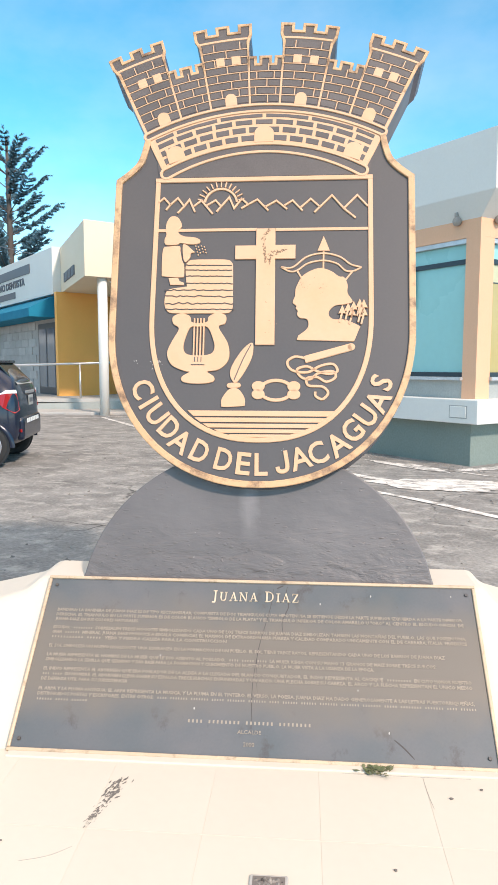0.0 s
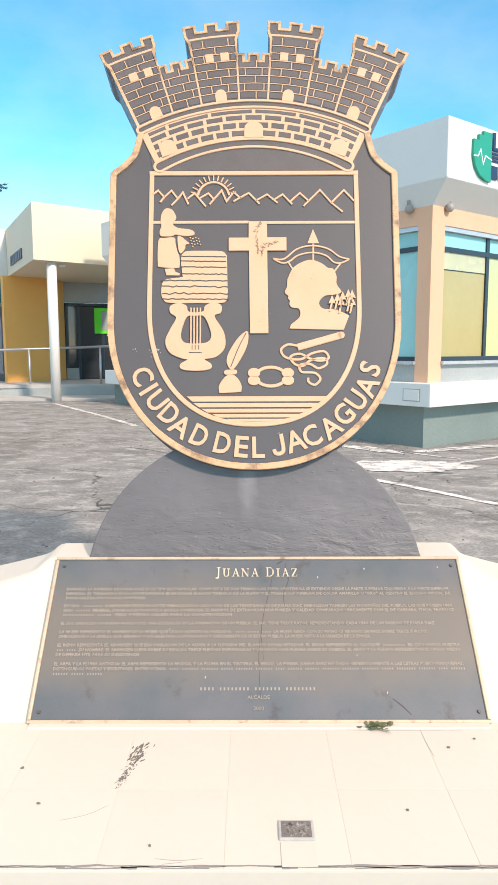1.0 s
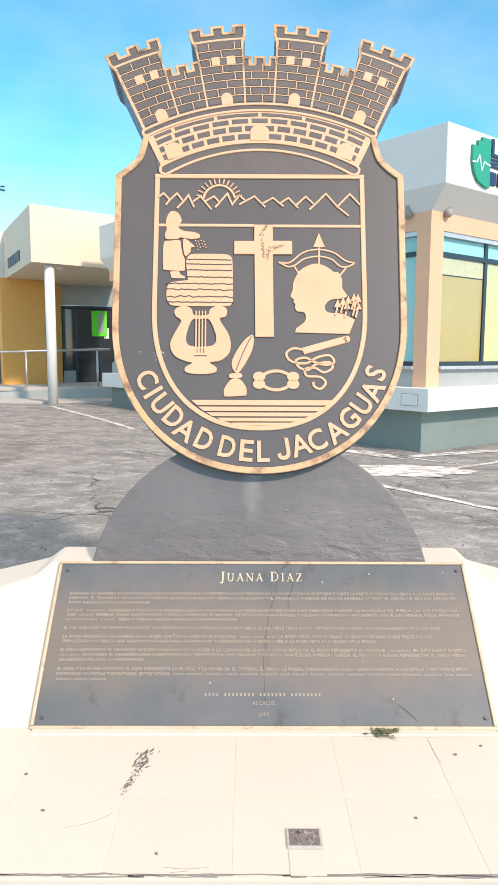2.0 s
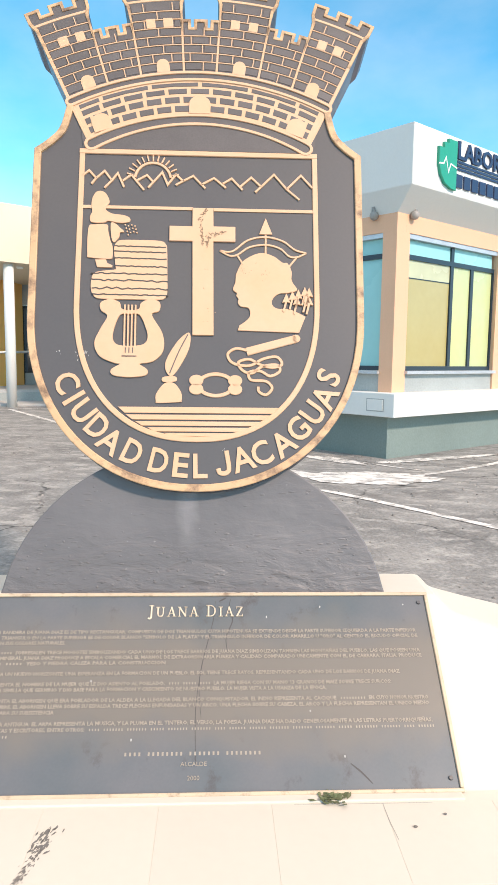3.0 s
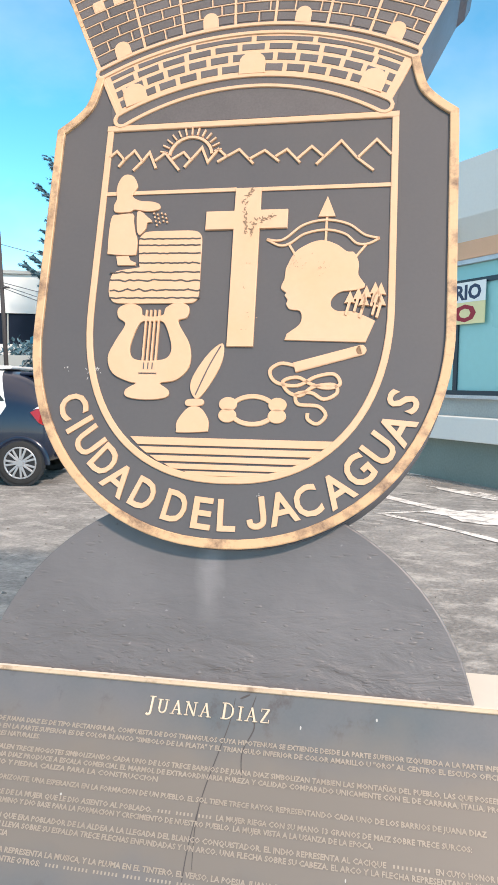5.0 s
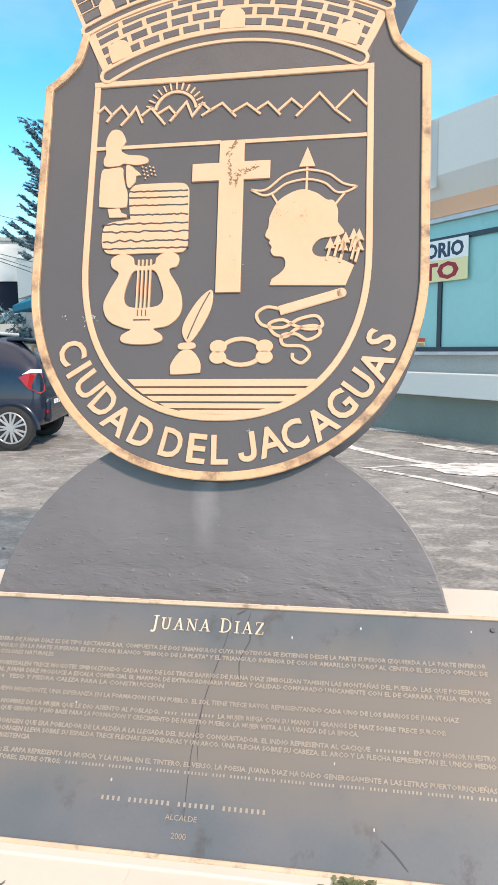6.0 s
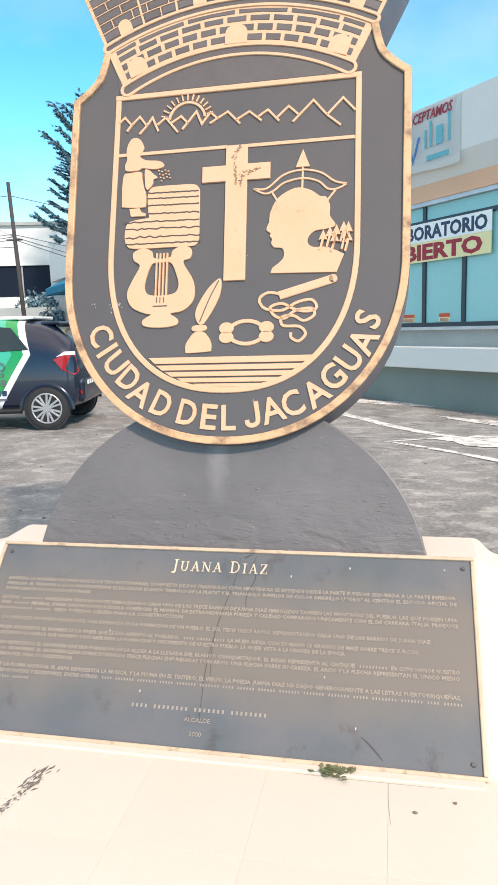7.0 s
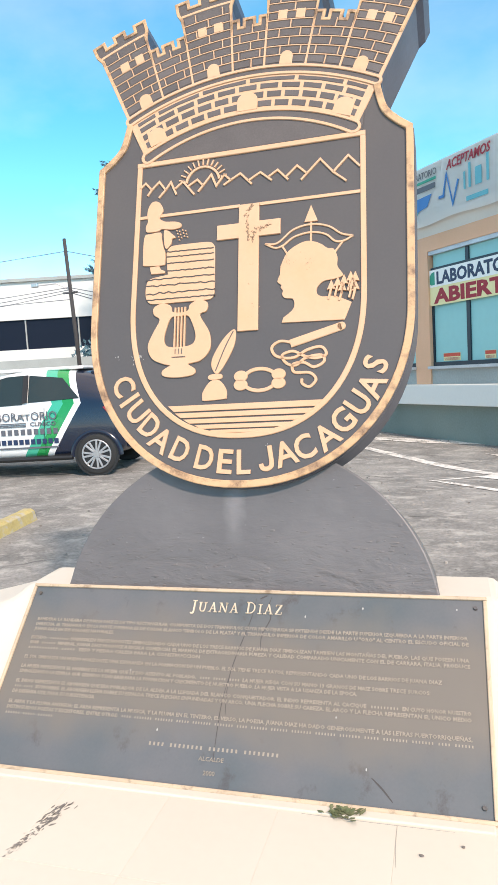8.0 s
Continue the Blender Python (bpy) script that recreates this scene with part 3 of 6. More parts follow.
def nibs():
    """Blobs and ridges left in the render by the trowel, thickest near the foot and the edges."""
    q = random.Random(12)
    bm = bmesh.new()
    while len(bm.verts) < 300 * 9:
        x, y = q.uniform(-0.64, 0.64), q.uniform(-1.655, -1.22)
        if (x / 0.655) ** 2 + ((y + 1.75) / 0.60) ** 2 > 1 or q.random() < 0.75 * smoothstep(-1.62, -1.45, y) * (1 - 0.6 * smoothstep(0.35, 0.6, abs(x))):
            continue
        rx, ry, h = q.uniform(0.004, 0.024), q.uniform(0.002, 0.006), q.uniform(0.0015, 0.0045)
        top = bm.verts.new((x + q.uniform(-0.3, 0.3) * rx, y, -0.0452 + h))
        ring = [bm.verts.new((x + rx * q.uniform(0.6, 1.1) * math.cos(0.7854 * k), y + ry * q.uniform(0.6, 1.2) * math.sin(0.7854 * k), -0.0454)) for k in range(8)]
        for k in range(8):
            bm.faces.new((ring[k], ring[(k + 1) % 8], top))
    return bm


tagged(part("plaster_relief", nibs(), DOME, pedestal, smooth=True), kind="stuff")
part("foot_strip", B(-0.668, 0.668, -1.677, -1.655, -0.29, -0.030, 0.003), CREAM, pedestal, "cream paint line at the foot")
# ---- the shield ----
shield = thing("shield_sculpture", SF, "dark grey town coat of arms with raised pale gold relief", "monument")
H = 0.006
FURROW = mat("dark_furrow_paint", (0.075, 0.062, 0.055), 0.6, scale=20, bump=0)
outer = superarc(0.614, 0.651, -0.65, 2.12)
neck_r = spline([(0.505, 0.178), (0.528, 0.085), (0.566, 0.037), (0.619, -0.006)], steps=8)
neck_r = neck_r[:-4] + neck_r[-1:]
neck_l = [(-x, y) for x, y in reversed(neck_r)]
body = neck_r + [(0.6195, -0.07)] + outer + [(-0.6195, -0.07)] + neck_l
part("shield_panel", prism([(x, y) for x, y in body], -0.17, 0.0, 0.004), SHIELD, shield)
part("panel_core", prism([(x * 1.004, y * 1.002 + 0.001) for x, y in body], -0.166, -0.02), EDGE, shield, "faintly bluish grey thick edge")


def inset(loop, d):
    c = [Vector(p) for p in loop]
    out = []
    for i, p in enumerate(c):
        a, b = c[max(0, i - 1)], c[min(len(c) - 1, i + 1)]
        d0, d1 = (p - a), (b - p)
        d0 = d0.normalized() if d0.length else d1.normalized()
        d1 = d1.normalized() if d1.length else d0
        t = (d0 + d1).normalized()
        k = d / max(0.5, t.dot(d1))
        out.append((p.x + t.y * k, p.y - t.x * k))
    return out


rim_path = inset(body, 0.012)
part("rim", line(rim_path, 0.026, H + 0.004), RIM, shield, "worn gold rim with brown chips")
inner = [(0.441, -0.012), (0.441, -0.30)] + superarc(0.441, 0.520, -0.595, 2.3, 44) + [(-0.441, -0.30), (-0.441, -0.012)]
part("field_border", line(inner, 0.020, H), GOLD, shield)
part("top_bar", line([(-0.451, -0.010), (0.451, -0.010)], 0.020, H + 0.001), GOLD, shield)
part("horizon_bar", B(-0.431, -0.022, -0.241, -0.229, 0, H - 0.002), GOLD, shield)
part("horizon_bar", B(0.056, 0.431, -0.243, -0.231, 0, H - 0.002), GOLD, shield)


def crown_pt(phi, v0):
    """A point of the crown: phi degrees off its middle, on the arc whose top is at v0."""
    r = float(np.interp(v0, (0.10, 0.15, 0.30, 0.34, 0.53, 0.72), (0.72, 0.85, 1.02, 1.06, 1.40, 1.50)))
    s, c = math.sin(radians(phi)), math.cos(radians(phi))
    rho = (v0 + 0.87) / c
    for _ in range(30):
        u = rho * s
        rho = (v0 - (r - math.sqrt(max(1e-6, r * r - u * u))) + 0.87) / c
    return rho * s, rho * c - 0.87


def arc(p0, p1, v0, n=36):
    return [crown_pt(p0 + (p1 - p0) * i / n, v0) for i in range(n + 1)]


CELLS = [(-25.0, -17.2, True), (-17.2, -10.9, False), (-10.9, -3.0, True), (-3.0, 3.0, False), (3.0, 10.8, True), (10.8, 17.3, False), (17.3, 25.1, True)]
WALL_TOP, TOWER_TOP, ROW = 0.525, 0.664, 0.0375


def battlement(p0, p1, low, high, count, edge_gap):
    """The toothed top of a tower or wall, from p0 to p1."""
    out = []
    n = 2 * count - 1
    for i in range(n):
        a, b = p0 + (p1 - p0) * i / n, p0 + (p1 - p0) * (i + 1) / n
        v = high if i % 2 == 0 else low
        out += [crown_pt(a, v), crown_pt(b, v)]
    return out


def crown_outline():
    """The outline of the crown from the upper left round to the upper right."""
    out = []
    for p0, p1, tower in CELLS:
        if tower:
            out += [crown_pt(p0, WALL_TOP - 0.02), crown_pt(p0, TOWER_TOP - 0.025), crown_pt(p0 - 0.48, TOWER_TOP + 0.012)]
            out += battlement(p0 - 0.48, p1 + 0.48, 0.688, 0.722, 3, 0)
            out += [crown_pt(p1 + 0.48, TOWER_TOP + 0.012), crown_pt(p1, TOWER_TOP - 0.025), crown_pt(p1, WALL_TOP - 0.02)]
        else:
            w = (p1 - p0)
            out += [crown_pt(p0 + 0.02, WALL_TOP + 0.036), crown_pt(p0 + 0.20 * w, WALL_TOP + 0.036), crown_pt(p0 + 0.20 * w, WALL_TOP), crown_pt(p0 + 0.36 * w, WALL_TOP),
                    crown_pt(p0 + 0.36 * w, WALL_TOP + 0.036), crown_pt(p0 + 0.64 * w, WALL_TOP + 0.036), crown_pt(p0 + 0.64 * w, WALL_TOP),
                    crown_pt(p0 + 0.80 * w, WALL_TOP), crown_pt(p0 + 0.80 * w, WALL_TOP + 0.036), crown_pt(p1 - 0.02, WALL_TOP + 0.036)]
    return out


top_line = crown_outline()
crown_loop = top_line + [crown_pt(25.1, 0.345), crown_pt(25.6, 0.325), crown_pt(25.3, 0.298), crown_pt(25.3, 0.20), (0.438, 0.002)] + \
    [(-0.438, 0.002), crown_pt(-25.3, 0.20), crown_pt(-25.3, 0.298), crown_pt(-25.6, 0.325), crown_pt(-25.0, 0.345)]
part("crown_panel", prism(crown_loop, -0.25, 0.002, 0.0), CROWNEDGE, shield, "grey mural crown tinted blue with painted sky reflection")
crown_face = prism(crown_loop, 0.0, 0.004, 0.0)
part("crown_face", crown_face, BRICKDARK, shield)
part("crown_outline", line([(x, y * 0.996 + 0.001) for x, y in top_line], 0.013, H + 0.002), RIM, shield, "gold outline of the battlements")
for p in [c[0] for c in CELLS] + [25.1]:
    edge = abs(p) > 24
    v1 = TOWER_TOP - 0.02
    part("tower_edge", line([crown_pt(p, 0.335 + (v1 - 0.335) * i / 6) for i in range(7)], 0.014 if edge else 0.009, H), GOLD, shield)
for p0, p1, tower in CELLS:
    if tower:
        part("tower_collar", line(arc(p0 - 0.2, p1 + 0.2, TOWER_TOP - 0.008, 8), 0.011, H), GOLD, shield)


def pocket(p0, p1, v0, v1):
    """One brick: a small plate with its own sloping edges."""
    bm = bmesh.new()
    lo, hi = [crown_pt(p0, v0), crown_pt((p0 + p1) / 2, v0), crown_pt(p1, v0)], [crown_pt(p1, v1), crown_pt((p0 + p1) / 2, v1), crown_pt(p0, v1)]
    loop = lo + hi
    c = sum((Vector(p) for p in loop), Vector((0, 0))) / 6
    a = [bm.verts.new((*p, 0.004)) for p in loop]
    b = [bm.verts.new((*(Vector(p) + (c - Vector(p)).normalized() * 0.0018), 0.0062)) for p in loop]
    bm.faces.new(b)
    for i in range(6):
        bm.faces.new((a[i], a[(i + 1) % 6], b[(i + 1) % 6], b[i]))
    bmesh.ops.recalc_face_normals(bm, faces=bm.faces)
    return bm


rng = random.Random(5)
bricks = []
for ci, (p0, p1, tower) in enumerate(CELLS):
    rows = 8 if tower else 5
    for r in range(rows):
        v0 = 0.342 + ROW * r
        v1 = v0 + ROW
        if r and (tower or r < 6):
            part("course_line", line(arc(p0 + 0.1, p1 - 0.1, v0, 6), 0.0042, 0.0072), GOLD, shield)
        w = p1 - p0
        cuts = ([0.30, 0.78] if r % 2 else [0.55]) if tower else ([0.22, 0.80] if r % 2 else [0.55])
        cuts = [c + rng.uniform(-0.05, 0.05) for c in cuts]
        marks = [p0] + [p0 + w * c for c in cuts] + [p1]
        for a in marks[1:-1]:
            part("joint_line", line([crown_pt(a, v0), crown_pt(a, v1)], 0.0042, 0.0072), GOLD, shield)
        for a, b in zip(marks, marks[1:]):
            bricks.append((a + 0.30, b - 0.30, v0 + 0.004, v1 - 0.004))
LOW_ROWS = [(0.166, 0.192), (0.204, 0.230), (0.242, 0.264), (0.274, 0.290)]
for r, (v0, v1) in enumerate(LOW_ROWS):
    n = (13, 13, 11, 5)[r]
    for i in range(n + 1):
        off = 0.5 if r % 2 else 0.0
        a, b = -24.2 + 48.4 * (i - off) / n, -24.2 + 48.4 * (i + 1 - off) / n
        a, b = max(a, -24.2), min(b, 24.2)
        if b - a > 0.8:
            bricks.append((a + 0.36, b - 0.36, v0, v1))
lower_plate = [crown_pt(-24.9 + 49.8 * i / 30, 0.156) for i in range(31)] + [crown_pt(24.9 - 49.8 * i / 30, 0.300) for i in range(31)]
part("mortar_field", prism(lower_plate, 0.0, 0.0046), GOLD, shield, "gold mortar between the lower bricks")


def loop_line(lo, hi, p):
    """A long rounded band: two arcs joined by round ends."""
    a, b = arc(-p, p, hi, 40), arc(p, -p, lo, 40)
    def cap(q0, q1, sgn):
        c = (Vector(q0) + Vector(q1)) / 2
        r = (Vector(q0) - Vector(q1)).length / 2
        ax = (Vector(q0) - c).normalized()
        px = Vector((ax.y, -ax.x)) * sgn
        return [tuple(c + ax * math.cos(t) * r + px * math.sin(t) * r) for t in (math.pi * k / 6 for k in range(1, 6))]
    return a + cap(a[-1], b[0], 1) + b + cap(b[-1], a[0], 1)


part("upper_band", line(loop_line(0.302, 0.333, 24.9), 0.012, H + 0.003, True), GOLD, shield)
part("lower_band", line(loop_line(0.113, 0.150, 24.6), 0.012, H + 0.003, True), GOLD, shield)
for s in (-1, 1):
    part("crown_side_line", line([crown_pt(s * 25.0, 0.296), crown_pt(s * 25.0, 0.22), crown_pt(s * 24.9, 0.155)], 0.012, H), GOLD, shield)


def arch(p, v0, w, h):
    x, y = crown_pt(p, v0)
    loop = [(-w / 2, 0), (w / 2, 0), (w / 2, h * 0.55)] + [(w / 2 * math.cos(t), h * 0.55 + h * 0.45 * math.sin(t)) for t in (math.pi * k / 10 for k in range(1, 10))] + [(-w / 2, h * 0.55)]
    return move(prism(loop, 0, H + 0.003, 0.001), Matrix.Translation((x, y, 0)) @ Matrix.Rotation(-radians(p), 4, "Z"))


for p, a in ((-20.6, 0.052), (-6.7, 0.050), (7.1, 0.050), (21.0, 0.052)):
    part("arched_door", arch(p, 0.335, a, 0.060), GOLD, shield)
for p, w, h in ((-20.9, 0.074, 0.072), (0.0, 0.082, 0.076), (20.9, 0.074, 0.072)):
    part("arched_door", arch(p, 0.156, w, h), GOLD, shield)
for p in (-21.9, -19.2, -7.9, -5.2, 5.5, 8.4, 19.7, 22.4):
    x, y = crown_pt(p, 0.552)
    part("tower_window", move(B(-0.018, 0.018, -0.020, 0.020, 0, H + 0.002, 0.001), Matrix.Translation((x, y, 0)) @ Matrix.Rotation(-radians(p), 4, "Z")), GOLD, shield)

# mountains, sun and rays
ZIG = [[(-0.437, -0.110), (-0.413, -0.089), (-0.386, -0.120), (-0.403, -0.143)], [(-0.386, -0.120), (-0.355, -0.090), (-0.327, -0.128), (-0.354, -0.158)], [(-0.327, -0.128), (-0.306, -0.098), (-0.281, -0.154)],
       [(-0.286, -0.128), (-0.255, -0.103), (-0.206, -0.164)], [(-0.232, -0.125), (-0.196, -0.103), (-0.172, -0.131), (-0.191, -0.154)], [(-0.172, -0.131), (-0.139, -0.090), (-0.118, -0.140), (-0.087, -0.098), (-0.060, -0.124), (-0.088, -0.141)],
       [(-0.060, -0.124), (-0.022, -0.102), (0.024, -0.152)], [(0.009, -0.137), (0.057, -0.109), (0.102, -0.148)], [(0.090, -0.131), (0.124, -0.109), (0.165, -0.155)],
       [(0.156, -0.142), (0.198, -0.103), (0.235, -0.139)], [(0.213, -0.163), (0.285, -0.089), (0.333, -0.148), (0.381, -0.190)], [(0.333, -0.148), (0.388, -0.090), (0.431, -0.140)]]
for z in ZIG:
    part("mountain_line", line(z, 0.0085, 0.006), GOLD, shield)
part("sun_disc_line", line(ellipse(-0.174, -0.122, 0.068, 0.070, 20, radians(8), radians(172), True), 0.010, 0.006), GOLD, shield)
for i in range(13):
    t = radians(14 + 152 * i / 12)
    part("sun_ray", line([(-0.174 + r * math.cos(t), -0.122 + r * 1.02 * math.sin(t)) for r in (0.076, 0.100)], 0.0055, 0.006), GOLD, shield)

# cross
part("cross", prism([(-0.023, -0.233), (0.055, -0.233), (0.056, -0.306), (0.138, -0.306), (0.138, -0.366), (0.056, -0.366), (0.059, -0.730), (-0.018, -0.730), (-0.022, -0.366), (-0.108, -0.366), (-0.108, -0.307), (-0.023, -0.307)], 0, H + 0.002, 0.0015), GOLD, shield, "gold cross with dark run stains")


def flecks(runs, n, seed, size, lift):
    """Small ragged flecks strewn along a few short runs."""
    q = random.Random(seed)
    bm = bmesh.new()
    for i in range(n):
        (x0, y0), (x1, y1), wide = runs[i % len(runs)]
        t = q.random()
        x, y, r, a = x0 + (x1 - x0) * t + q.gauss(0, wide), y0 + (y1 - y0) * t + q.gauss(0, wide), size * q.uniform(0.3, 1.0), q.uniform(0, 3.14)
        ring = []
        for k in range(7):
            c, e = r * q.uniform(0.5, 1.0) * math.cos(0.8976 * k), 0.4 * r * q.uniform(0.4, 1.0) * math.sin(0.8976 * k)
            ring.append(bm.verts.new((x + c * math.cos(a) - e * math.sin(a), y + c * math.sin(a) + e * math.cos(a), lift + 0.00004 * (i % 9))))
        bm.faces.new(ring)
    return bm


STAIN = mat("brown_stain", (0.27, 0.17, 0.10), 0.7, scale=30, bump=0)
PALESTAIN = mat("pale_brown_stain", (0.47, 0.29, 0.17), 0.7, scale=30, bump=0)
tagged(part("stain", flecks([((0.030, -0.240), (0.004, -0.275), 0.003), ((0.004, -0.270), (0.016, -0.345), 0.004), ((0.014, -0.345), (0.018, -0.378), 0.003), ((0.034, -0.350), (0.062, -0.338), 0.005), ((0.058, -0.340), (0.098, -0.324), 0.004), ((0.036, -0.350), (0.034, -0.388), 0.003)], 110, 4, 0.008, H + 0.0026), STAIN, shield, "dark brown leafy stains"), kind="stuff")
tagged(part("stain", flecks([((0.175, -0.470), (0.235, -0.500), 0.014), ((0.240, -0.520), (0.262, -0.470), 0.008), ((0.160, -0.480), (0.172, -0.492), 0.006), ((0.020, -0.45), (0.040, -0.70), 0.012)], 36, 9, 0.005, H + 0.0031), PALESTAIN, shield, "faint brown scuffs"), kind="stuff")

# plain sower shape
sower = [(-0.401, -0.294), (-0.403, -0.274), (-0.396, -0.255), (-0.400, -0.230), (-0.397, -0.201), (-0.384, -0.177), (-0.366, -0.172), (-0.347, -0.182), (-0.333, -0.211), (-0.338, -0.226), (-0.347, -0.245), (-0.322, -0.262), (-0.280, -0.267), (-0.256, -0.278), (-0.258, -0.294), (-0.290, -0.299), (-0.320, -0.294), (-0.338, -0.292), (-0.350, -0.299), (-0.386, -0.300)]
part("sower_figure", prism(spline(sower, True, 3), 0, H, 0.001), GOLD, shield)
part("skirt", prism(spline([(-0.405, -0.312), (-0.385, -0.307), (-0.340, -0.305), (-0.335, -0.328), (-0.326, -0.367), (-0.317, -0.391), (-0.316, -0.432), (-0.327, -0.442), (-0.400, -0.437), (-0.408, -0.425), (-0.410, -0.355)], True, 3), 0, H, 0.001), GOLD, shield)
part("sleeve", prism(spline([(-0.326, -0.300), (-0.308, -0.302), (-0.295, -0.314), (-0.275, -0.333), (-0.291, -0.337), (-0.293, -0.354), (-0.303, -0.369), (-0.313, -0.376), (-0.322, -0.357)], True, 3), 0, H, 0.001), GOLD, shield)
part("feet_shape", prism([(-0.379, -0.445), (-0.340, -0.443), (-0.333, -0.458), (-0.315, -0.466), (-0.316, -0.475), (-0.371, -0.474)], 0, H, 0.001), GOLD, shield)
for i in range(13):
    part("seed", prism(ellipse(-0.272 + 0.012 * (i % 4) + 0.004 * (i // 4), -0.306 - 0.013 * (i // 4) - 0.004 * (i % 2), 0.0028, 0.0028, 8), 0, 0.006), GOLD, shield)

# ploughed field
field = spline([(-0.304, -0.470), (-0.311, -0.399), (-0.302, -0.376), (-0.282, -0.366), (-0.210, -0.365), (-0.140, -0.367), (-0.120, -0.380), (-0.115, -0.402), (-0.113, -0.491), (-0.112, -0.569), (-0.122, -0.592), (-0.146, -0.597), (-0.247, -0.597), (-0.355, -0.596), (-0.381, -0.583), (-0.391, -0.557), (-0.390, -0.519), (-0.380, -0.497), (-0.350, -0.488), (-0.304, -0.482)], True, 3)
part("field", prism(field, 0, H, 0.0012), GOLD, shield)
for i, (x0, y0, x1, y1) in enumerate(((-0.312, -0.390, -0.119, -0.393), (-0.310, -0.411, -0.118, -0.414), (-0.308, -0.437, -0.116, -0.440), (-0.306, -0.468, -0.114, -0.471), (-0.392, -0.497, -0.113, -0.500), (-0.390, -0.524, -0.111, -0.527), (-0.387, -0.555, -0.109, -0.557), (-0.385, -0.579, -0.108, -0.581))):
    amp = (0.0012, 0.0010, 0.0014, 0.0026, 0.0020, 0.0034, 0.0038, 0.0018)[i]
    pts = [(x0 + (x1 - x0) * k / 40, y0 + (y1 - y0) * k / 40 + amp * (noise.noise((k * 0.42, i * 7.3, 0)) * 1.6 + 0.4 * math.sin(k * 1.1 + i * 2))) for k in range(41)]
    part("furrow", line(pts, 0.0052, H + 0.0012, False, H - 0.001), FURROW, shield, "dark wavy furrow")

# lyre
lyre_out = spline([(-0.318, -0.598), (-0.352, -0.612), (-0.350, -0.640), (-0.326, -0.662), (-0.352, -0.715), (-0.370, -0.765), (-0.350, -0.812), (-0.300, -0.836), (-0.276, -0.842), (-0.306, -0.862), (-0.300, -0.882), (-0.243, -0.889), (-0.186, -0.882), (-0.180, -0.862), (-0.208, -0.840), (-0.160, -0.830), (-0.124, -0.790), (-0.128, -0.725), (-0.168, -0.655), (-0.142, -0.640), (-0.140, -0.608), (-0.174, -0.596), (-0.206, -0.612), (-0.213, -0.634), (-0.246, -0.640), (-0.278, -0.634), (-0.286, -0.610)], True, 4)
lyre_in = spline([(-0.282, -0.656), (-0.302, -0.705), (-0.307, -0.745), (-0.290, -0.770), (-0.243, -0.775), (-0.194, -0.768), (-0.179, -0.742), (-0.186, -0.705), (-0.210, -0.655), (-0.246, -0.652)], True, 4)
part("lyre", filled([lyre_out, lyre_in], H), GOLD, shield)
for x in (-0.265, -0.252, -0.239, -0.226):
    part("lyre_string", line([(x, -0.618), (x + 0.001, -0.800)], 0.0062, H + 0.002), GOLD, shield)
for x in (-0.2585, -0.2455, -0.2325):
    part("string_gap", B(x - 0.0015, x + 0.0015, -0.800, -0.780, H - 0.001, H + 0.0025), SHIELD, shield)
part("lyre_bridge", B(-0.272, -0.218, -0.815, -0.810, H - 0.001, H + 0.0015), SHIELD, shield)

# quill and ink pot
part("quill", prism(spline([(-0.030, -0.720), (-0.026, -0.765), (-0.046, -0.820), (-0.088, -0.884), (-0.113, -0.862), (-0.110, -0.820), (-0.070, -0.752)], True, 5), 0, H, 0.0015), GOLD, shield)
part("quill_rib", line(spline([(-0.034, -0.728), (-0.065, -0.790), (-0.098, -0.874)]), 0.004, H + 0.0012, False, H - 0.001), SHIELD, shield)
part("ink_pot_lip", prism(spline([(-0.121, -0.888), (-0.077, -0.886), (-0.076, -0.904), (-0.121, -0.906)], True, 4), 0, H + 0.001, 0.0015), GOLD, shield)
part("ink_pot", prism(spline([(-0.116, -0.911), (-0.082, -0.910), (-0.056, -0.944), (-0.054, -0.974), (-0.062, -0.980), (-0.138, -0.984), (-0.146, -0.976), (-0.145, -0.950)], True, 4), 0, H, 0.0015), GOLD, shield)

# broken shackle
for x in (-0.002, 0.138):
    for y in (-0.899, -0.931):
        part("shackle_bead", prism(ellipse(x, y, 0.026, 0.021, 18), 0, H, 0.002), GOLD, shield)
part("shackle_arc", line(ellipse(0.068, -0.915, 0.062, 0.040, 16, radians(20), radians(160), True), 0.014, H - 0.001), GOLD, shield)
part("shackle_arc", line(ellipse(0.068, -0.915, 0.062, 0.040, 16, radians(200), radians(340), True), 0.014, H - 0.001), GOLD, shield)

# whip
part("whip_handle", line([(0.180, -0.790), (0.362, -0.738)], 0.030, H), GOLD, shield)
part("whip_handle_end", prism(ellipse(0.362, -0.738, 0.015, 0.015, 14), 0, H, 0.001), GOLD, shield)
lash = spline([(0.180, -0.784), (0.140, -0.778), (0.111, -0.800), (0.130, -0.833), (0.190, -0.842), (0.240, -0.816), (0.290, -0.808), (0.308, -0.836), (0.275, -0.848), (0.230, -0.838), (0.190, -0.818), (0.150, -0.830), (0.165, -0.860), (0.200, -0.870), (0.235, -0.845), (0.290, -0.838), (0.300, -0.862), (0.265, -0.880), (0.230, -0.862), (0.190, -0.866), (0.195, -0.895), (0.250, -0.900), (0.272, -0.925), (0.250, -0.950), (0.224, -0.938), (0.222, -0.920)], False, 5)
part("whip_lash", line(lash, 0.0105, H - 0.001), GOLD, shield)

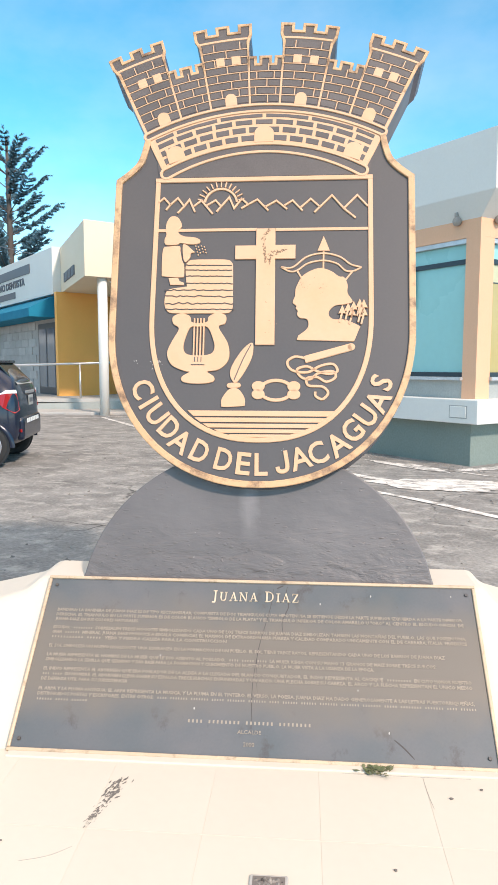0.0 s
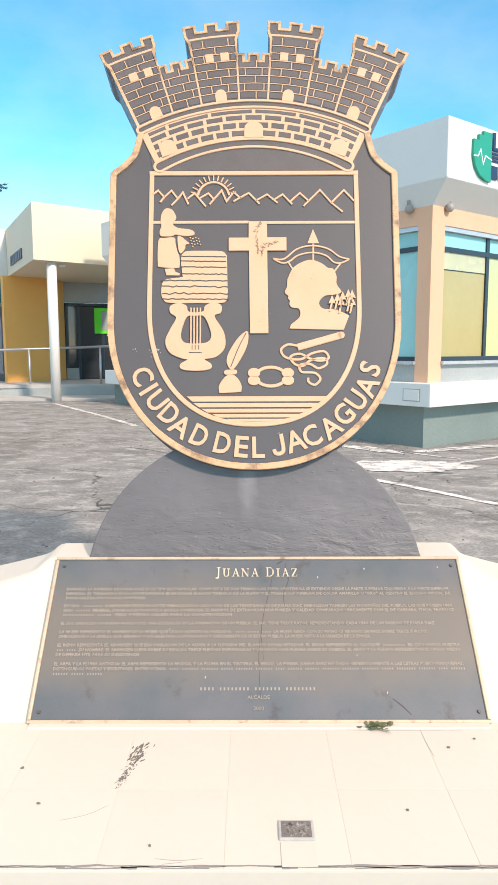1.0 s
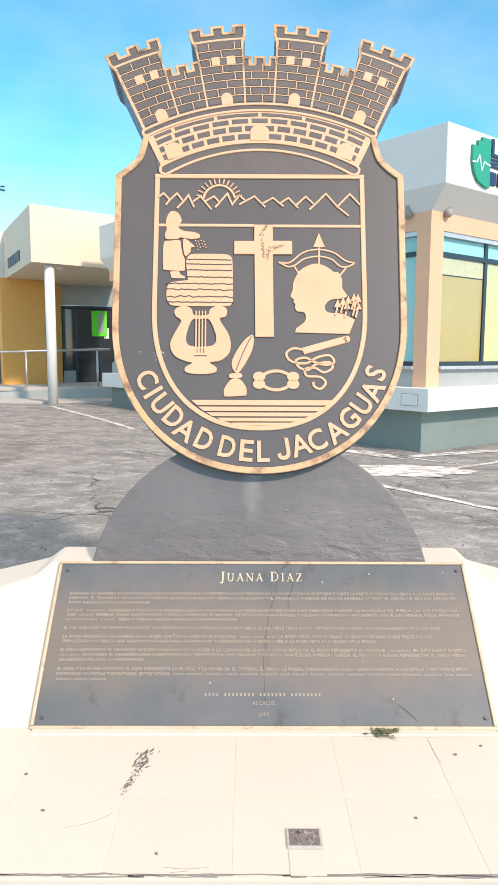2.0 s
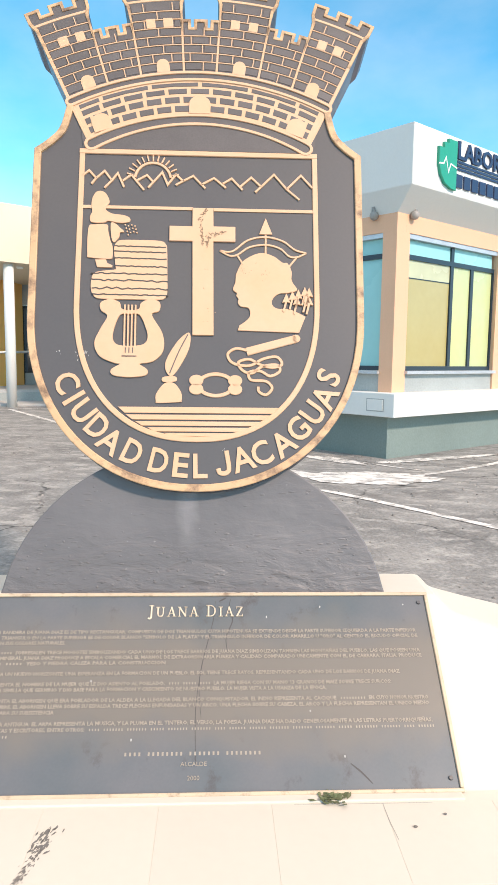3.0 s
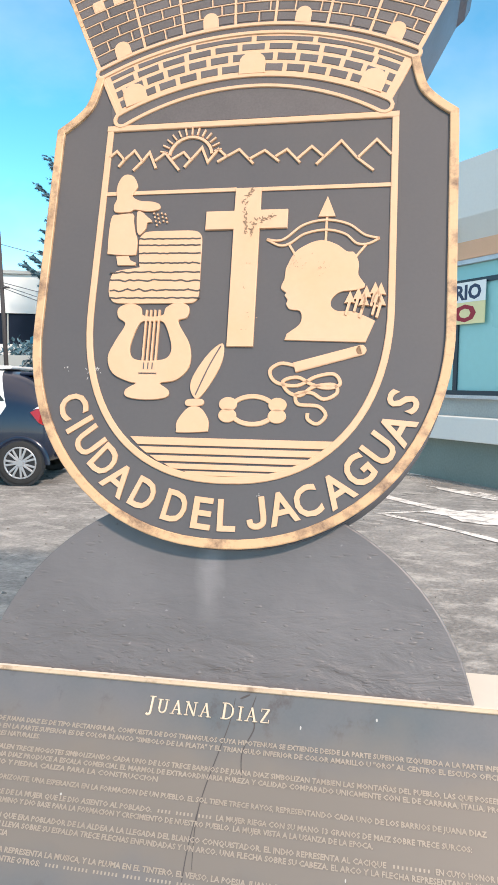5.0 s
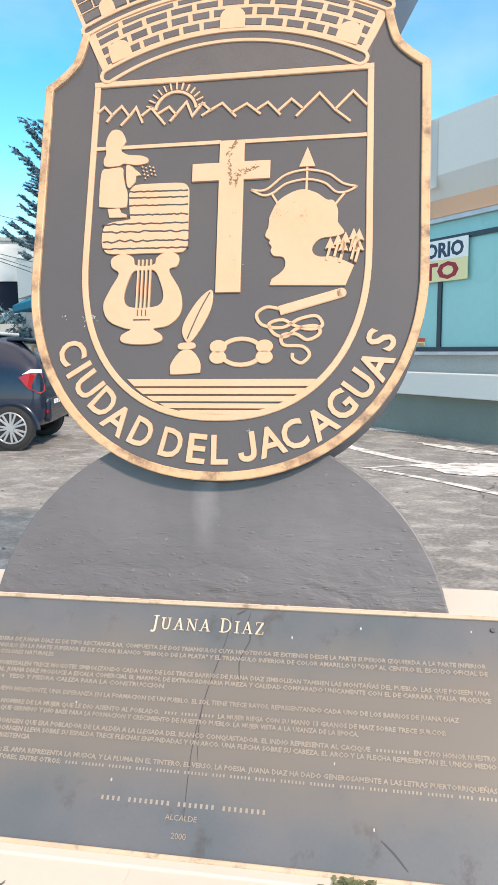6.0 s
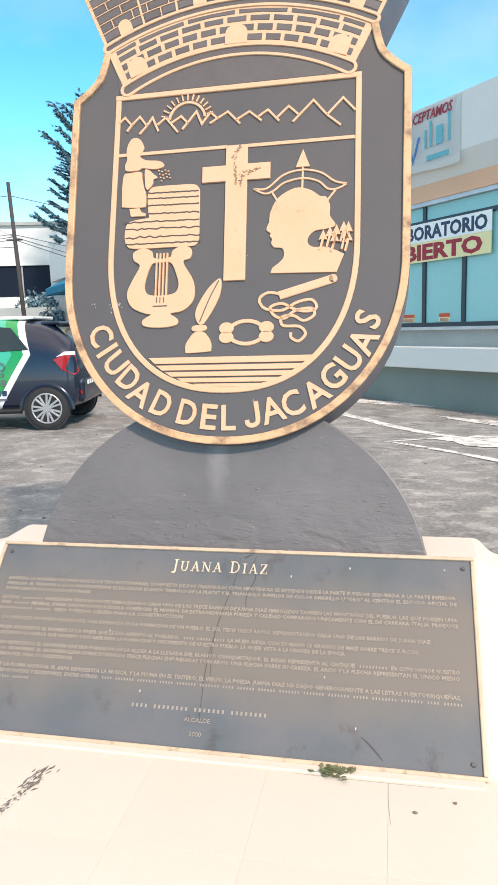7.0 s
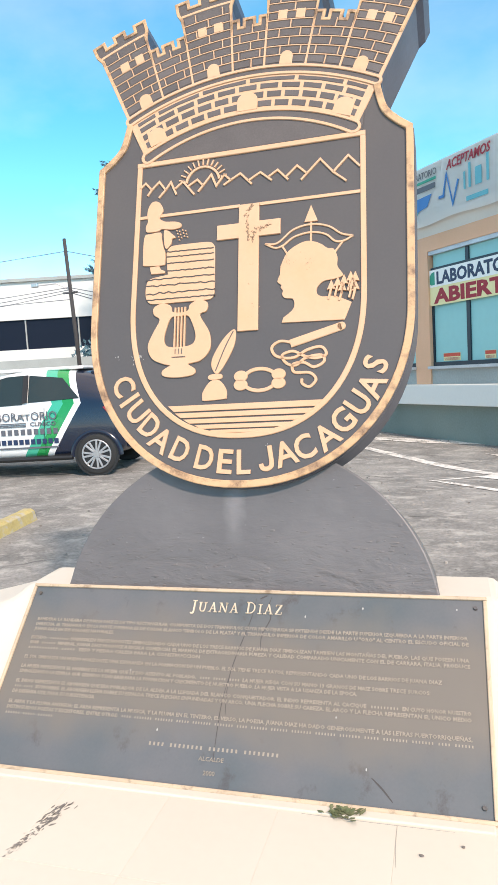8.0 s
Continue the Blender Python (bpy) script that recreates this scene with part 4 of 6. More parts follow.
# bow, arrow and plain bust shape
bow_top = spline([(0.080, -0.400), (0.127, -0.402), (0.185, -0.357), (0.252, -0.343), (0.316, -0.358), (0.362, -0.392), (0.404, -0.404)], False, 6)
bow_low = spline([(0.080, -0.400), (0.118, -0.420), (0.148, -0.414), (0.190, -0.385), (0.252, -0.374), (0.306, -0.388), (0.340, -0.418), (0.372, -0.420), (0.404, -0.404)], False, 6)
part("bow", line(bow_top, 0.0075, H - 0.001), GOLD, shield)
part("bow", line(bow_low, 0.0075, H - 0.001), GOLD, shield)
part("arrow_head", prism([(0.252, -0.268), (0.277, -0.333), (0.227, -0.333)], 0, H, 0.001), GOLD, shield)
for a, b in (((0.252, -0.330), (0.251, -0.416)), ((0.145, -0.416), (0.163, -0.446)), ((0.368, -0.421), (0.335, -0.464))):
    part("bow_stay", line([a, b], 0.0075, H - 0.002), GOLD, shield)
bust = spline([(0.140, -0.494), (0.164, -0.444), (0.205, -0.416), (0.243, -0.407), (0.284, -0.421), (0.313, -0.443), (0.334, -0.447), (0.348, -0.479), (0.348, -0.515), (0.368, -0.550), (0.339, -0.562), (0.299, -0.567), (0.276, -0.588), (0.275, -0.610), (0.295, -0.624), (0.340, -0.626), (0.398, -0.653)], False, 4) + [(0.373, -0.716), (0.147, -0.710)] + spline([(0.153, -0.691), (0.184, -0.667), (0.193, -0.646), (0.186, -0.623), (0.158, -0.618), (0.147, -0.602), (0.150, -0.589), (0.141, -0.576), (0.144, -0.567), (0.129, -0.553), (0.138, -0.526)], False, 3)
part("bust_shape", prism(bust, 0, H, 0.0015), GOLD, shield)
for i, (x, y) in enumerate(((0.327, -0.586), (0.350, -0.576), (0.372, -0.570), (0.396, -0.560), (0.412, -0.562), (0.400, -0.586), (0.366, -0.594), (0.412, -0.594))):
    part("quiver_arrow", move(prism([(0, 0.016), (0.011, -0.012), (0.002, -0.010), (-0.006, -0.040), (-0.011, -0.038), (-0.004, -0.010), (-0.012, -0.012)], 0, H + 0.001), Matrix.Translation((x, y, 0)) @ Matrix.Scale(1.3, 4)), GOLD, shield)

# water bars
for i, (x, y0, y1) in enumerate(((0.290, -0.998, -1.020), (0.262, -1.026, -1.044), (0.228, -1.050, -1.066), (0.184, -1.072, -1.087), (0.125, -1.092, -1.104))):
    part("water_bar", prism([(-x + 0.010, y0), (x + 0.008, y0), (x - 0.016, y1), (-x + 0.034, y1)], 0, H - 0.001, 0.001), GOLD, shield)

# lettering round the foot
TEXT_U = [-0.464, -0.437, -0.402, -0.350, -0.302, -0.226, -0.132, -0.056, 0.012, 0.098, 0.166, 0.233, 0.310, 0.367, 0.420, 0.464, 0.479]
WIDE = {"D": 0.82, "U": 0.88, "C": 0.90, "G": 0.90, "E": 1.06, "J": 1.0}
TEXT_V = [-0.912, -0.968, -1.016, -1.070, -1.123, -1.162, -1.193, -1.208, -1.211, -1.202, -1.184, -1.164, -1.128, -1.075, -1.015, -0.956, -0.883]
for ch, u, v in zip("CIUDADDELJACAGUAS", TEXT_U, TEXT_V):
    a, b, n = 0.525, 0.548, 2.08
    def mid(x):
        return -0.662 - b * max(0.0, 1 - abs(x / a) ** n) ** (1 / n)
    slope = math.atan2(mid(u + 0.004) - mid(u - 0.004), 0.008)
    if ch == "J":
        hook = spline([(-0.022, 0.028), (-0.019, 0.013), (-0.003, 0.007), (0.013, 0.014), (0.017, 0.032)], False, 6) + [(0.017, 0.0855)]
        glyph = line(hook, 0.0165, H - 0.001)
    else:
        glyph = words(ch, 0.084, H - 0.001, None, 0.0022, res=3)
    lo, hi = min(w.co.y for w in glyph.verts), max(w.co.y for w in glyph.verts)
    move(glyph, Matrix.Translation((0, -lo * 0.088 / (hi - lo), 0)) @ Matrix.Diagonal((WIDE.get(ch, 0.95), 0.088 / (hi - lo), 1, 1)))
    move(glyph, Matrix.Translation((u, v, 0)) @ Matrix.Rotation(slope, 4, "Z") @ Matrix.Translation((0, -0.043, 0)))
    part("letter", glyph, GOLD, shield)

# chipped spots and bare scuffs on the panel
for k, (x, y, s) in enumerate(((-0.420, -0.815, 0.020), (-0.400, -0.800, 0.012), (-0.500, -0.80, 0.008), (0.10, -1.15, 0.006))):
    for j in range(7):
        q = random.Random(k * 9 + j)
        px, py = x + q.uniform(-s, s), y + q.uniform(-s, s)
        t = q.uniform(0, 3)
        part("scuff", line([(px, py), (px + 0.35 * s * math.cos(t), py + 0.35 * s * math.sin(t))], 0.0022, 0.0012, False, 0.0, True), CONCRETE, shield)
for a, b, v0, v1 in bricks:
    part("brick", pocket(a, b, v0, v1), BRICKDARK, shield)
# ---- the plaque ----
PW, PH = 1.600, 0.640
PF = Matrix.Translation((0.010, -0.444, 0.679)) @ Matrix.Rotation(radians(45.2), 4, "X")
plaque = thing("bronze_plaque", PF, "weathered dark bronze inscription plaque with gold rim", "plaque")
part("plate", B(-PW / 2 + 0.010, PW / 2 - 0.010, -PH + 0.010, -0.010, -0.01, 0.010, 0.002), BRONZE_PLATE, plaque)
rim = bmesh.new()
box(rim, -PW / 2, PW / 2, -0.012, 0.0, -0.01, 0.017, 0.003)
box(rim, -PW / 2, PW / 2, -PH, -PH + 0.012, -0.01, 0.017, 0.003)
box(rim, -PW / 2, -PW / 2 + 0.012, -PH + 0.0125, -0.0125, -0.01, 0.0168, 0.003)
box(rim, PW / 2 - 0.012, PW / 2, -PH + 0.0125, -0.0125, -0.01, 0.0168, 0.003)
part("rim", rim, PLAQUERIM, plaque, "scuffed gold-painted raised rim")
for x, y in ((-0.765, -0.038), (0.765, -0.038), (-0.765, -0.600), (0.765, -0.600)):
    bolt = bmesh.new()
    bmesh.ops.create_cone(bolt, cap_ends=True, segments=16, radius1=0.007, radius2=0.0055, depth=0.006, matrix=Matrix.Translation((x, y, 0.013)))
    part("bolt", bolt, BRONZE, plaque, "round bronze bolt head")


# roman capitals: thick and thin strokes and slab serifs, in cap heights; advance, strokes (points, width)
def serif(x, y, w=0.34):
    return ([(x - w / 2, y), (x + w / 2, y)], 0.055)


def roman(ch):
    if ch == "I":
        return 0.44, [([(0.22, 0), (0.22, 1)], 0.15), serif(0.22, 0.03, 0.4), serif(0.22, 0.97, 0.4)]
    if ch == "J":
        return 0.50, [([(0.30, 1)] + spline([(0.30, 0.10), (0.27, -0.08), (0.15, -0.16), (0.05, -0.10)], False, 4), 0.14), serif(0.30, 0.97, 0.38)]
    if ch == "U":
        return 0.90, [([(0.20, 1)] + spline([(0.20, 0.34), (0.26, 0.12), (0.45, 0.04), (0.62, 0.12), (0.70, 0.34)], False, 4) + [(0.70, 1)], 0.10), ([(0.19, 0.98), (0.19, 0.3)], 0.15), serif(0.20, 0.97, 0.36), serif(0.70, 0.97, 0.30)]
    if ch == "A":
        return 0.88, [([(0.14, 0), (0.44, 0.99)], 0.065), ([(0.43, 1.0), (0.74, 0)], 0.155), ([(0.24, 0.34), (0.62, 0.34)], 0.055), serif(0.14, 0.03, 0.28), serif(0.74, 0.03, 0.34)]
    if ch == "N":
        return 0.94, [([(0.17, 0), (0.17, 1)], 0.065), ([(0.15, 0.98), (0.77, 0.02)], 0.155), ([(0.77, 0.02), (0.77, 1)], 0.065), serif(0.15, 0.97, 0.28), serif(0.17, 0.03, 0.28), serif(0.77, 0.97, 0.28)]
    if ch == "D":
        return 0.86, [([(0.20, 0), (0.20, 1)], 0.15), (spline([(0.10, 0.97), (0.42, 0.96), (0.66, 0.80), (0.74, 0.50), (0.66, 0.20), (0.42, 0.04), (0.10, 0.03)], False, 5), 0.075), ([(0.72, 0.72), (0.745, 0.5), (0.72, 0.28)], 0.12), serif(0.16, 0.03, 0.26), serif(0.16, 0.97, 0.26)]
    return 0.76, [([(0.10, 0.97), (0.68, 0.97)], 0.06), ([(0.63, 0.97), (0.13, 0.03)], 0.15), ([(0.08, 0.03), (0.70, 0.03)], 0.06), ([(0.11, 0.97), (0.10, 0.78)], 0.05), ([(0.67, 0.03), (0.69, 0.24)], 0.05)]


pen = 0.0
for k, ch in enumerate("JUANA DIAZ"):
    if ch == " ":
        pen += 0.020
        continue
    cap = 0.041 if k in (0, 6) else 0.035
    wide, strokes = roman(ch)
    g = bmesh.new()
    for j, (pts, w) in enumerate(strokes):
        stroke(g, [(x * cap, y * cap) for x, y in pts], w * cap, 0.0042 + 0.0003 * j)
    bmesh.ops.recalc_face_normals(g, faces=g.faces)
    part("title_letter", move(g, Matrix.Translation((-0.166 + pen, -0.086, 0.0095))), TITLE, plaque, "bright bronze raised title letter")
    pen += (wide + 0.165) * cap
# text lines: start, end, height down, words; '_' stands for a covered name and becomes a bar
LINES = [
    (-0.740, 0.742, 0.143, "BANDERA: LA BANDERA DE JUANA DIAZ ES DE TIPO RECTANGULAR, COMPUESTA DE DOS TRIANGULOS CUYA HIPOTENUSA SE EXTIENDE DESDE LA PARTE SUPERIOR IZQUIERDA A LA PARTE INFERIOR"),
    (-0.740, 0.744, 0.162, "DERECHA. EL TRIANGULO EN LA PARTE SUPERIOR ES DE COLOR BLANCO \"SIMBOLO DE LA PLATA\" Y EL TRIANGULO INFERIOR DE COLOR AMARILLO U \"ORO\" AL CENTRO EL ESCUDO OFICIAL DE"),
    (-0.740, -0.425, 0.180, "JUANA DIAZ EN SUS COLORES NATURALES."),
    (-0.740, 0.744, 0.212, "ESCUDO: ~~~~~~~~ SOBRESALEN TRECE MOGOTES SIMBOLIZANDO CADA UNO DE LOS TRECE BARRIOS DE JUANA DIAZ SIMBOLIZAN TAMBIEN LAS MONTAÑAS DEL PUEBLO, LAS QUE POSEEN UNA"),
    (-0.740, 0.746, 0.230, "GRAN ~~~~~~ MINERAL. JUANA DIAZ PRODUCE A ESCALA COMERCIAL EL MARMOL DE EXTRAORDINARIA PUREZA Y CALIDAD COMPARADO UNICAMENTE CON EL DE CARRARA, ITALIA. PRODUCE"),
    (-0.740, -0.095, 0.248, "~~~~~~~~~~~ ~~~~~ YESO Y PIEDRA CALIZA PARA LA CONSTRUCCION"),
    (-0.740, 0.665, 0.282, "EL SOL SIMBOLIZA UN NUEVO HORIZONTE, UNA ESPERANZA EN LA FORMACION DE UN PUEBLO. EL SOL TIENE TRECE RAYOS, REPRESENTANDO CADA UNO DE LOS BARRIOS DE JUANA DIAZ"),
    (-0.740, 0.632, 0.315, "LA MUJER REPRESENTA EL NOMBRE DE LA MUJER QUE LE DIO ASIENTO AL POBLADO. ~~~~ ~~~~~ ~~~~ LA MUJER RIEGA CON SU MANO 13 GRANOS DE MAIZ SOBRE TRECE SURCOS:"),
    (-0.740, 0.420, 0.333, "SIMBOLIZANDO LA SEMILLA QUE GERMINO Y DIO BASE PARA LA FORMACION Y CRECIMIENTO DE NUESTRO PUEBLO. LA MUJER VISTA A LA USANZA DE LA EPOCA."),
    (-0.740, 0.744, 0.366, "EL INDIO REPRESENTA EL ABORIGEN QUE ERA POBLADOR DE LA ALDEA A LA LLEGADA DEL BLANCO CONQUISTADOR. EL INDIO REPRESENTA AL CACIQUE ~~~~~~~~~ EN CUYO HONOR NUESTRO"),
    (-0.740, 0.744, 0.384, "~~~ ~~~~ SU NOMBRE. EL ABORIGEN LLEVA SOBRE SU ESPALDA TRECE FLECHAS ENFUNDADAS Y UN ARCO. UNA FLECHA SOBRE SU CABEZA. EL ARCO Y LA FLECHA REPRESENTAN EL UNICO MEDIO"),
    (-0.740, -0.430, 0.402, "DE DEFENSA UTIL PARA SU SUBSISTENCIA"),
    (-0.740, 0.744, 0.436, "EL ARPA Y LA PLUMA ANTIGUA: EL ARPA REPRESENTA LA MUSICA, Y LA PLUMA EN EL TINTERO, EL VERSO, LA POESIA. JUANA DIAZ HA DADO GENEROSAMENTE A LAS LETRAS PUERTORRIQUEÑAS,"),
    (-0.740, 0.746, 0.454, "DISTINGUIDOS POETAS Y ESCRITORES, ENTRE OTROS: ~~~~ ~~~~~~~ ~~~~~~~ ~~~~~ ~~~~~~~ ~~~~~~~ ~~~~ ~~~~~~ ~~~~~~ ~~~~~~~ ~~~~~~~ ~~~~~~~ ~~~~~ ~~~~~~~~ ~~~~~~~ ~~~~ ~~~~~~"),
    (-0.740, -0.560, 0.472, "~~~~~~ ~~~~~ ~~~~~~"),
    (-0.210, 0.205, 0.528, "~~~~ ~~~~~~~~ ~~~~~~~ ~~~~~~~~"),
]
for x0, x1, down, body_text in LINES:
    big = down > 0.5
    hgt = 0.017 if big else 0.0114
    words_in = body_text.split(" ")
    unit = (x1 - x0) / len(body_text)
    row = bmesh.new()
    at, run, run_at = 0, "", 0
    pieces = []
    for w in words_in:
        if w and w[0] == "~":
            if run:
                pieces.append((run_at, run.strip()))
                run = ""
            pieces.append((at, w))
        else:
            if not run:
                run_at = at
            run += w + " "
        at += len(w) + 1
    if run:
        pieces.append((run_at, run.strip()))
    for start, txt in pieces:
        px, w = x0 + start * unit, (len(txt) - 0.3) * unit
        if txt[0] == "~":
            for k in range(len(txt)):
                box(row, px + (k + 0.25) * unit, px + (k + 0.66) * unit, -down + hgt * 0.12, -down + hgt * 0.72, 0.010, 0.0108)
        else:
            src = move(words(txt, hgt, 0.0018, w, 0.00035, "LEFT", 1), Matrix.Translation((px, -down, 0.0098)))
            me = bpy.data.meshes.new("run")
            src.to_mesh(me)
            src.free()
            row.from_mesh(me)
            bpy.data.meshes.remove(me)
    tagged(part("inscription_line", row, LETTER, plaque), kind="stuff")
tagged(part("inscription_line", move(words("ALCALDE", 0.012, 0.002, 0.078, res=2), Matrix.Translation((0, -0.556, 0.0098))), LETTER, plaque), kind="stuff")
tagged(part("inscription_line", move(words("2000", 0.013, 0.002, 0.036, res=2), Matrix.Translation((0, -0.595, 0.0098))), LETTER, plaque), kind="stuff")
SPECK = plain("pale_dropping", (0.45, 0.44, 0.42), 0.8)
RUN = plain("dark_run_stain", (0.055, 0.05, 0.05), 0.45)
for pts, w in (([(0.115, -0.02), (0.108, -0.06), (0.120, -0.10), (0.098, -0.16), (0.105, -0.22)], 0.004), ([(0.062, -0.03), (0.055, -0.10), (0.02, -0.25), (0.012, -0.33), (0.020, -0.42)], 0.0032), ([(0.012, -0.30), (0.002, -0.40), (0.006, -0.55)], 0.0026), ([(0.47, -0.555), (0.50, -0.58), (0.53, -0.612)], 0.006), ([(0.075, -0.03), (0.098, -0.018)], 0.006)):
    part("run_stain", line(spline(pts, steps=6), w, 0.0106, False, 0.0095, True), RUN, plaque, "dark run stain down the bronze")
for x, y in ((-0.22, -0.225), (0.235, -0.088), (0.42, -0.052), (-0.19, -0.48), (0.455, -0.535), (0.10, -0.36), (0.36, -0.40), (0.71, -0.045), (-0.33, -0.30)):
    q = random.Random(int(x * 999))
    part("dropping", prism(ellipse(x, y, q.uniform(0.0015, 0.003), q.uniform(0.002, 0.005), 9), 0.0095, 0.0108), SPECK, plaque, "small white speck")


def weed():
    bm = bmesh.new()
    q = random.Random(3)
    for i in range(64):
        a, l = q.uniform(0, 6.28), q.uniform(0.010, 0.032)
        o = Vector((q.gauss(0, 0.020), q.gauss(0, 0.010), 0))
        d = Vector((math.cos(a), math.sin(a) * 0.8, q.uniform(0.1, 0.5))).normalized()
        s = d.cross(Vector((0, 0, 1))).normalized() * 0.006
        p = [bm.verts.new(o), bm.verts.new(o + d * l * 0.5 + s), bm.verts.new(o + d * l), bm.verts.new(o + d * l * 0.5 - s)]
        bm.faces.new(p)
    return bm


tuft = part("weed", weed(), WEED)
tuft.location = (0.412, -0.925, 0.236)
tagged(tuft, "small green weed growing at the plaque's lower edge", "plant")


def scrape():
    """A cluster of bare dark chips in the cream paint."""
    bm = bmesh.new()
    q = random.Random(8)
    for i in range(150):
        t = q.random()
        x, y = -0.362 - 0.048 * t + q.gauss(0, 0.014 - 0.008 * t), -1.02 - 0.225 * t + q.gauss(0, 0.008)
        r, a = q.uniform(0.0020, 0.0076) * (1.2 - 0.6 * t), q.uniform(0.7, 1.6)
        ring = []
        for k in range(8):
            c, e = 1.9 * r * q.uniform(0.5, 1.0) * math.cos(0.7854 * k), 0.6 * r * q.uniform(0.4, 1.0) * math.sin(0.7854 * k)
            ring.append(bm.verts.new((x + c * math.cos(a) - e * math.sin(a), y + c * math.sin(a) + e * math.cos(a), 0.2320 + 0.00003 * (i % 11))))
        bm.faces.new(ring)
    return bm


tagged(part("flaked_patch", scrape(), plain("bared_grey", (0.17, 0.155, 0.14), 0.85), base, "dark chips where paint has flaked off"), kind="stuff")
for i, (x, y) in enumerate(((0.62, -1.05), (0.42, -1.36), (-0.62, -1.33), (-0.28, -1.50), (0.72, -1.0), (-0.72, -1.16))):
    q = random.Random(i)
    part("chip", prism([(x + q.uniform(0.002, 0.007) * math.cos(6.283 * k / 7), y + q.uniform(0.002, 0.005) * math.sin(6.283 * k / 7)) for k in range(7)], 0.2325, 0.2362), GRIME, base)


def grime_line():
    """A dirty crack that wanders along the front edge of the apron."""
    bm = bmesh.new()
    for k in range(3):
        pts = [(-2.5 + 0.02 * i, -1.578 + 0.004 * k + 0.004 * noise.noise((i * 0.31, k * 5.0, 2)) + 0.0025 * noise.noise((i * 1.3, k, 7))) for i in range(251)]
        for i in range(250):
            w = 0.0016 + 0.0042 * max(0.0, noise.noise((i * 0.17, k * 3.0, 4)) + 0.15)
            if noise.noise((i * 0.11, k * 9.0, 1)) < -0.12 * k:
                continue
            (x0, y0), (x1, y1) = pts[i], pts[i + 1]
            bm.faces.new([bm.verts.new(c) for c in ((x0, y0 - w, 0.2319), (x1, y1 - w, 0.2319), (x1, y1 + w, 0.2319), (x0, y0 + w, 0.2319))])
    return bm


tagged(part("grime_line", grime_line(), plain("grey_grime", (0.25, 0.235, 0.215), 0.9), base, "dirty crack along the front edge"), kind="stuff")
for pts in ([(-0.26, -1.545), (-0.20, -1.552), (-0.14, -1.545)], [(-0.24, -1.565), (-0.19, -1.558)], [(-0.54, -1.40), (-0.47, -1.375), (-0.42, -1.335)], [(0.555, -0.945), (0.556, -1.02), (0.562, -1.10)], [(0.30, -0.942), (0.45, -0.945), (0.70, -0.944)]):
    part("hairline_crack", line(spline(pts, steps=5), 0.0022, 0.2322, False, 0.2300, True), plain("crack_grey", (0.36, 0.33, 0.29), 0.9), base)
TILES = [(-2.325 + 0.32 * i, y0) for i in range(15) for y0 in (-1.585, -1.262)]
tile_mesh = None
for x, y0 in TILES:
    if tile_mesh is None:
        t = part("tile", B(0.0003, 0.3197, 0.0003, 0.3225, 0.215, 0.2315, 0.0007), TILE, base)
        tile_mesh = t.data
    else:
        t = new("tile", tile_mesh)
        t.parent = base
    t.location = (x, y0, 0)
# ---- laboratory building ----
LAB = Matrix.Translation((2.95, 8.62, 0)) @ Matrix.Rotation(math.atan2(0.626, 0.78), 4, "Z")
lab = thing("laboratory_building", LAB, "single-storey white and peach laboratory with teal windows", "building")
LX, LY = 16.0, 11.1
part("plinth_wall", B(0.0, LX, 0.06, LY, -0.4, 0.57), GREENBASE, lab, "grey-green recessed plinth")
cap = part("slab_edge", B(-0.25, LX, -0.25, LY + 0.1, 0.571, 0.962, 0.012), WHITEWALL, lab, "white projecting floor slab")
# proud grey slab paints the shadow line that outlines the plate
part("cover_shade_line", B(-0.256, -0.2505, -0.05, 0.31, 0.655, 0.865), GREYWALL, cap, "grey border painted as the shadow gap round the plate")
part("cover_plate", B(-0.264, -0.2565, -0.03, 0.29, 0.67, 0.85, 0.003), WHITEWALL, cap, "white square cover plate")
part("dado", B(0.035, LX, 0.035, LY, 0.963, 1.262), GREYWALL, lab, "grey dado below the windows")


part("corner_pier", B(0.0, 0.35, 0.0, 0.28, 0.9625, 3.56), PEACH, lab)
part("pier", B(0.0, 0.24, 4.14, 4.62, 0.9625, 3.56), PEACH, lab)
part("pier", B(3.16, 3.62, 0.0, 0.24, 0.9625, 3.56), PEACH, lab)
part("pier", B(0.0, 0.24, 8.4, 8.9, 0.9625, 3.56), PEACH, lab)
part("lintel", B(0.001, 0.24, 0.001, LY, 3.561, 4.0), PEACH, lab)
part("lintel", B(0.241, LX, 0.001, 0.24, 3.561, 4.0), PEACH, lab)
part("back_wall", B(0.30, LX, LY - 0.2, LY, 0.97, 4.0), WHITEWALL, lab)
part("end_wall", B(0.0, 0.28, 8.9, LY - 0.21, 1.263, 3.56), WHITEWALL, lab)
part("rear_wall", B(LX - 0.2, LX, 0.3, LY - 0.21, 0.97, 4.0), WHITEWALL, lab)
part("side_wall", B(7.0, LX, 0.0, 0.24, 0.97, 3.56), PEACH, lab)


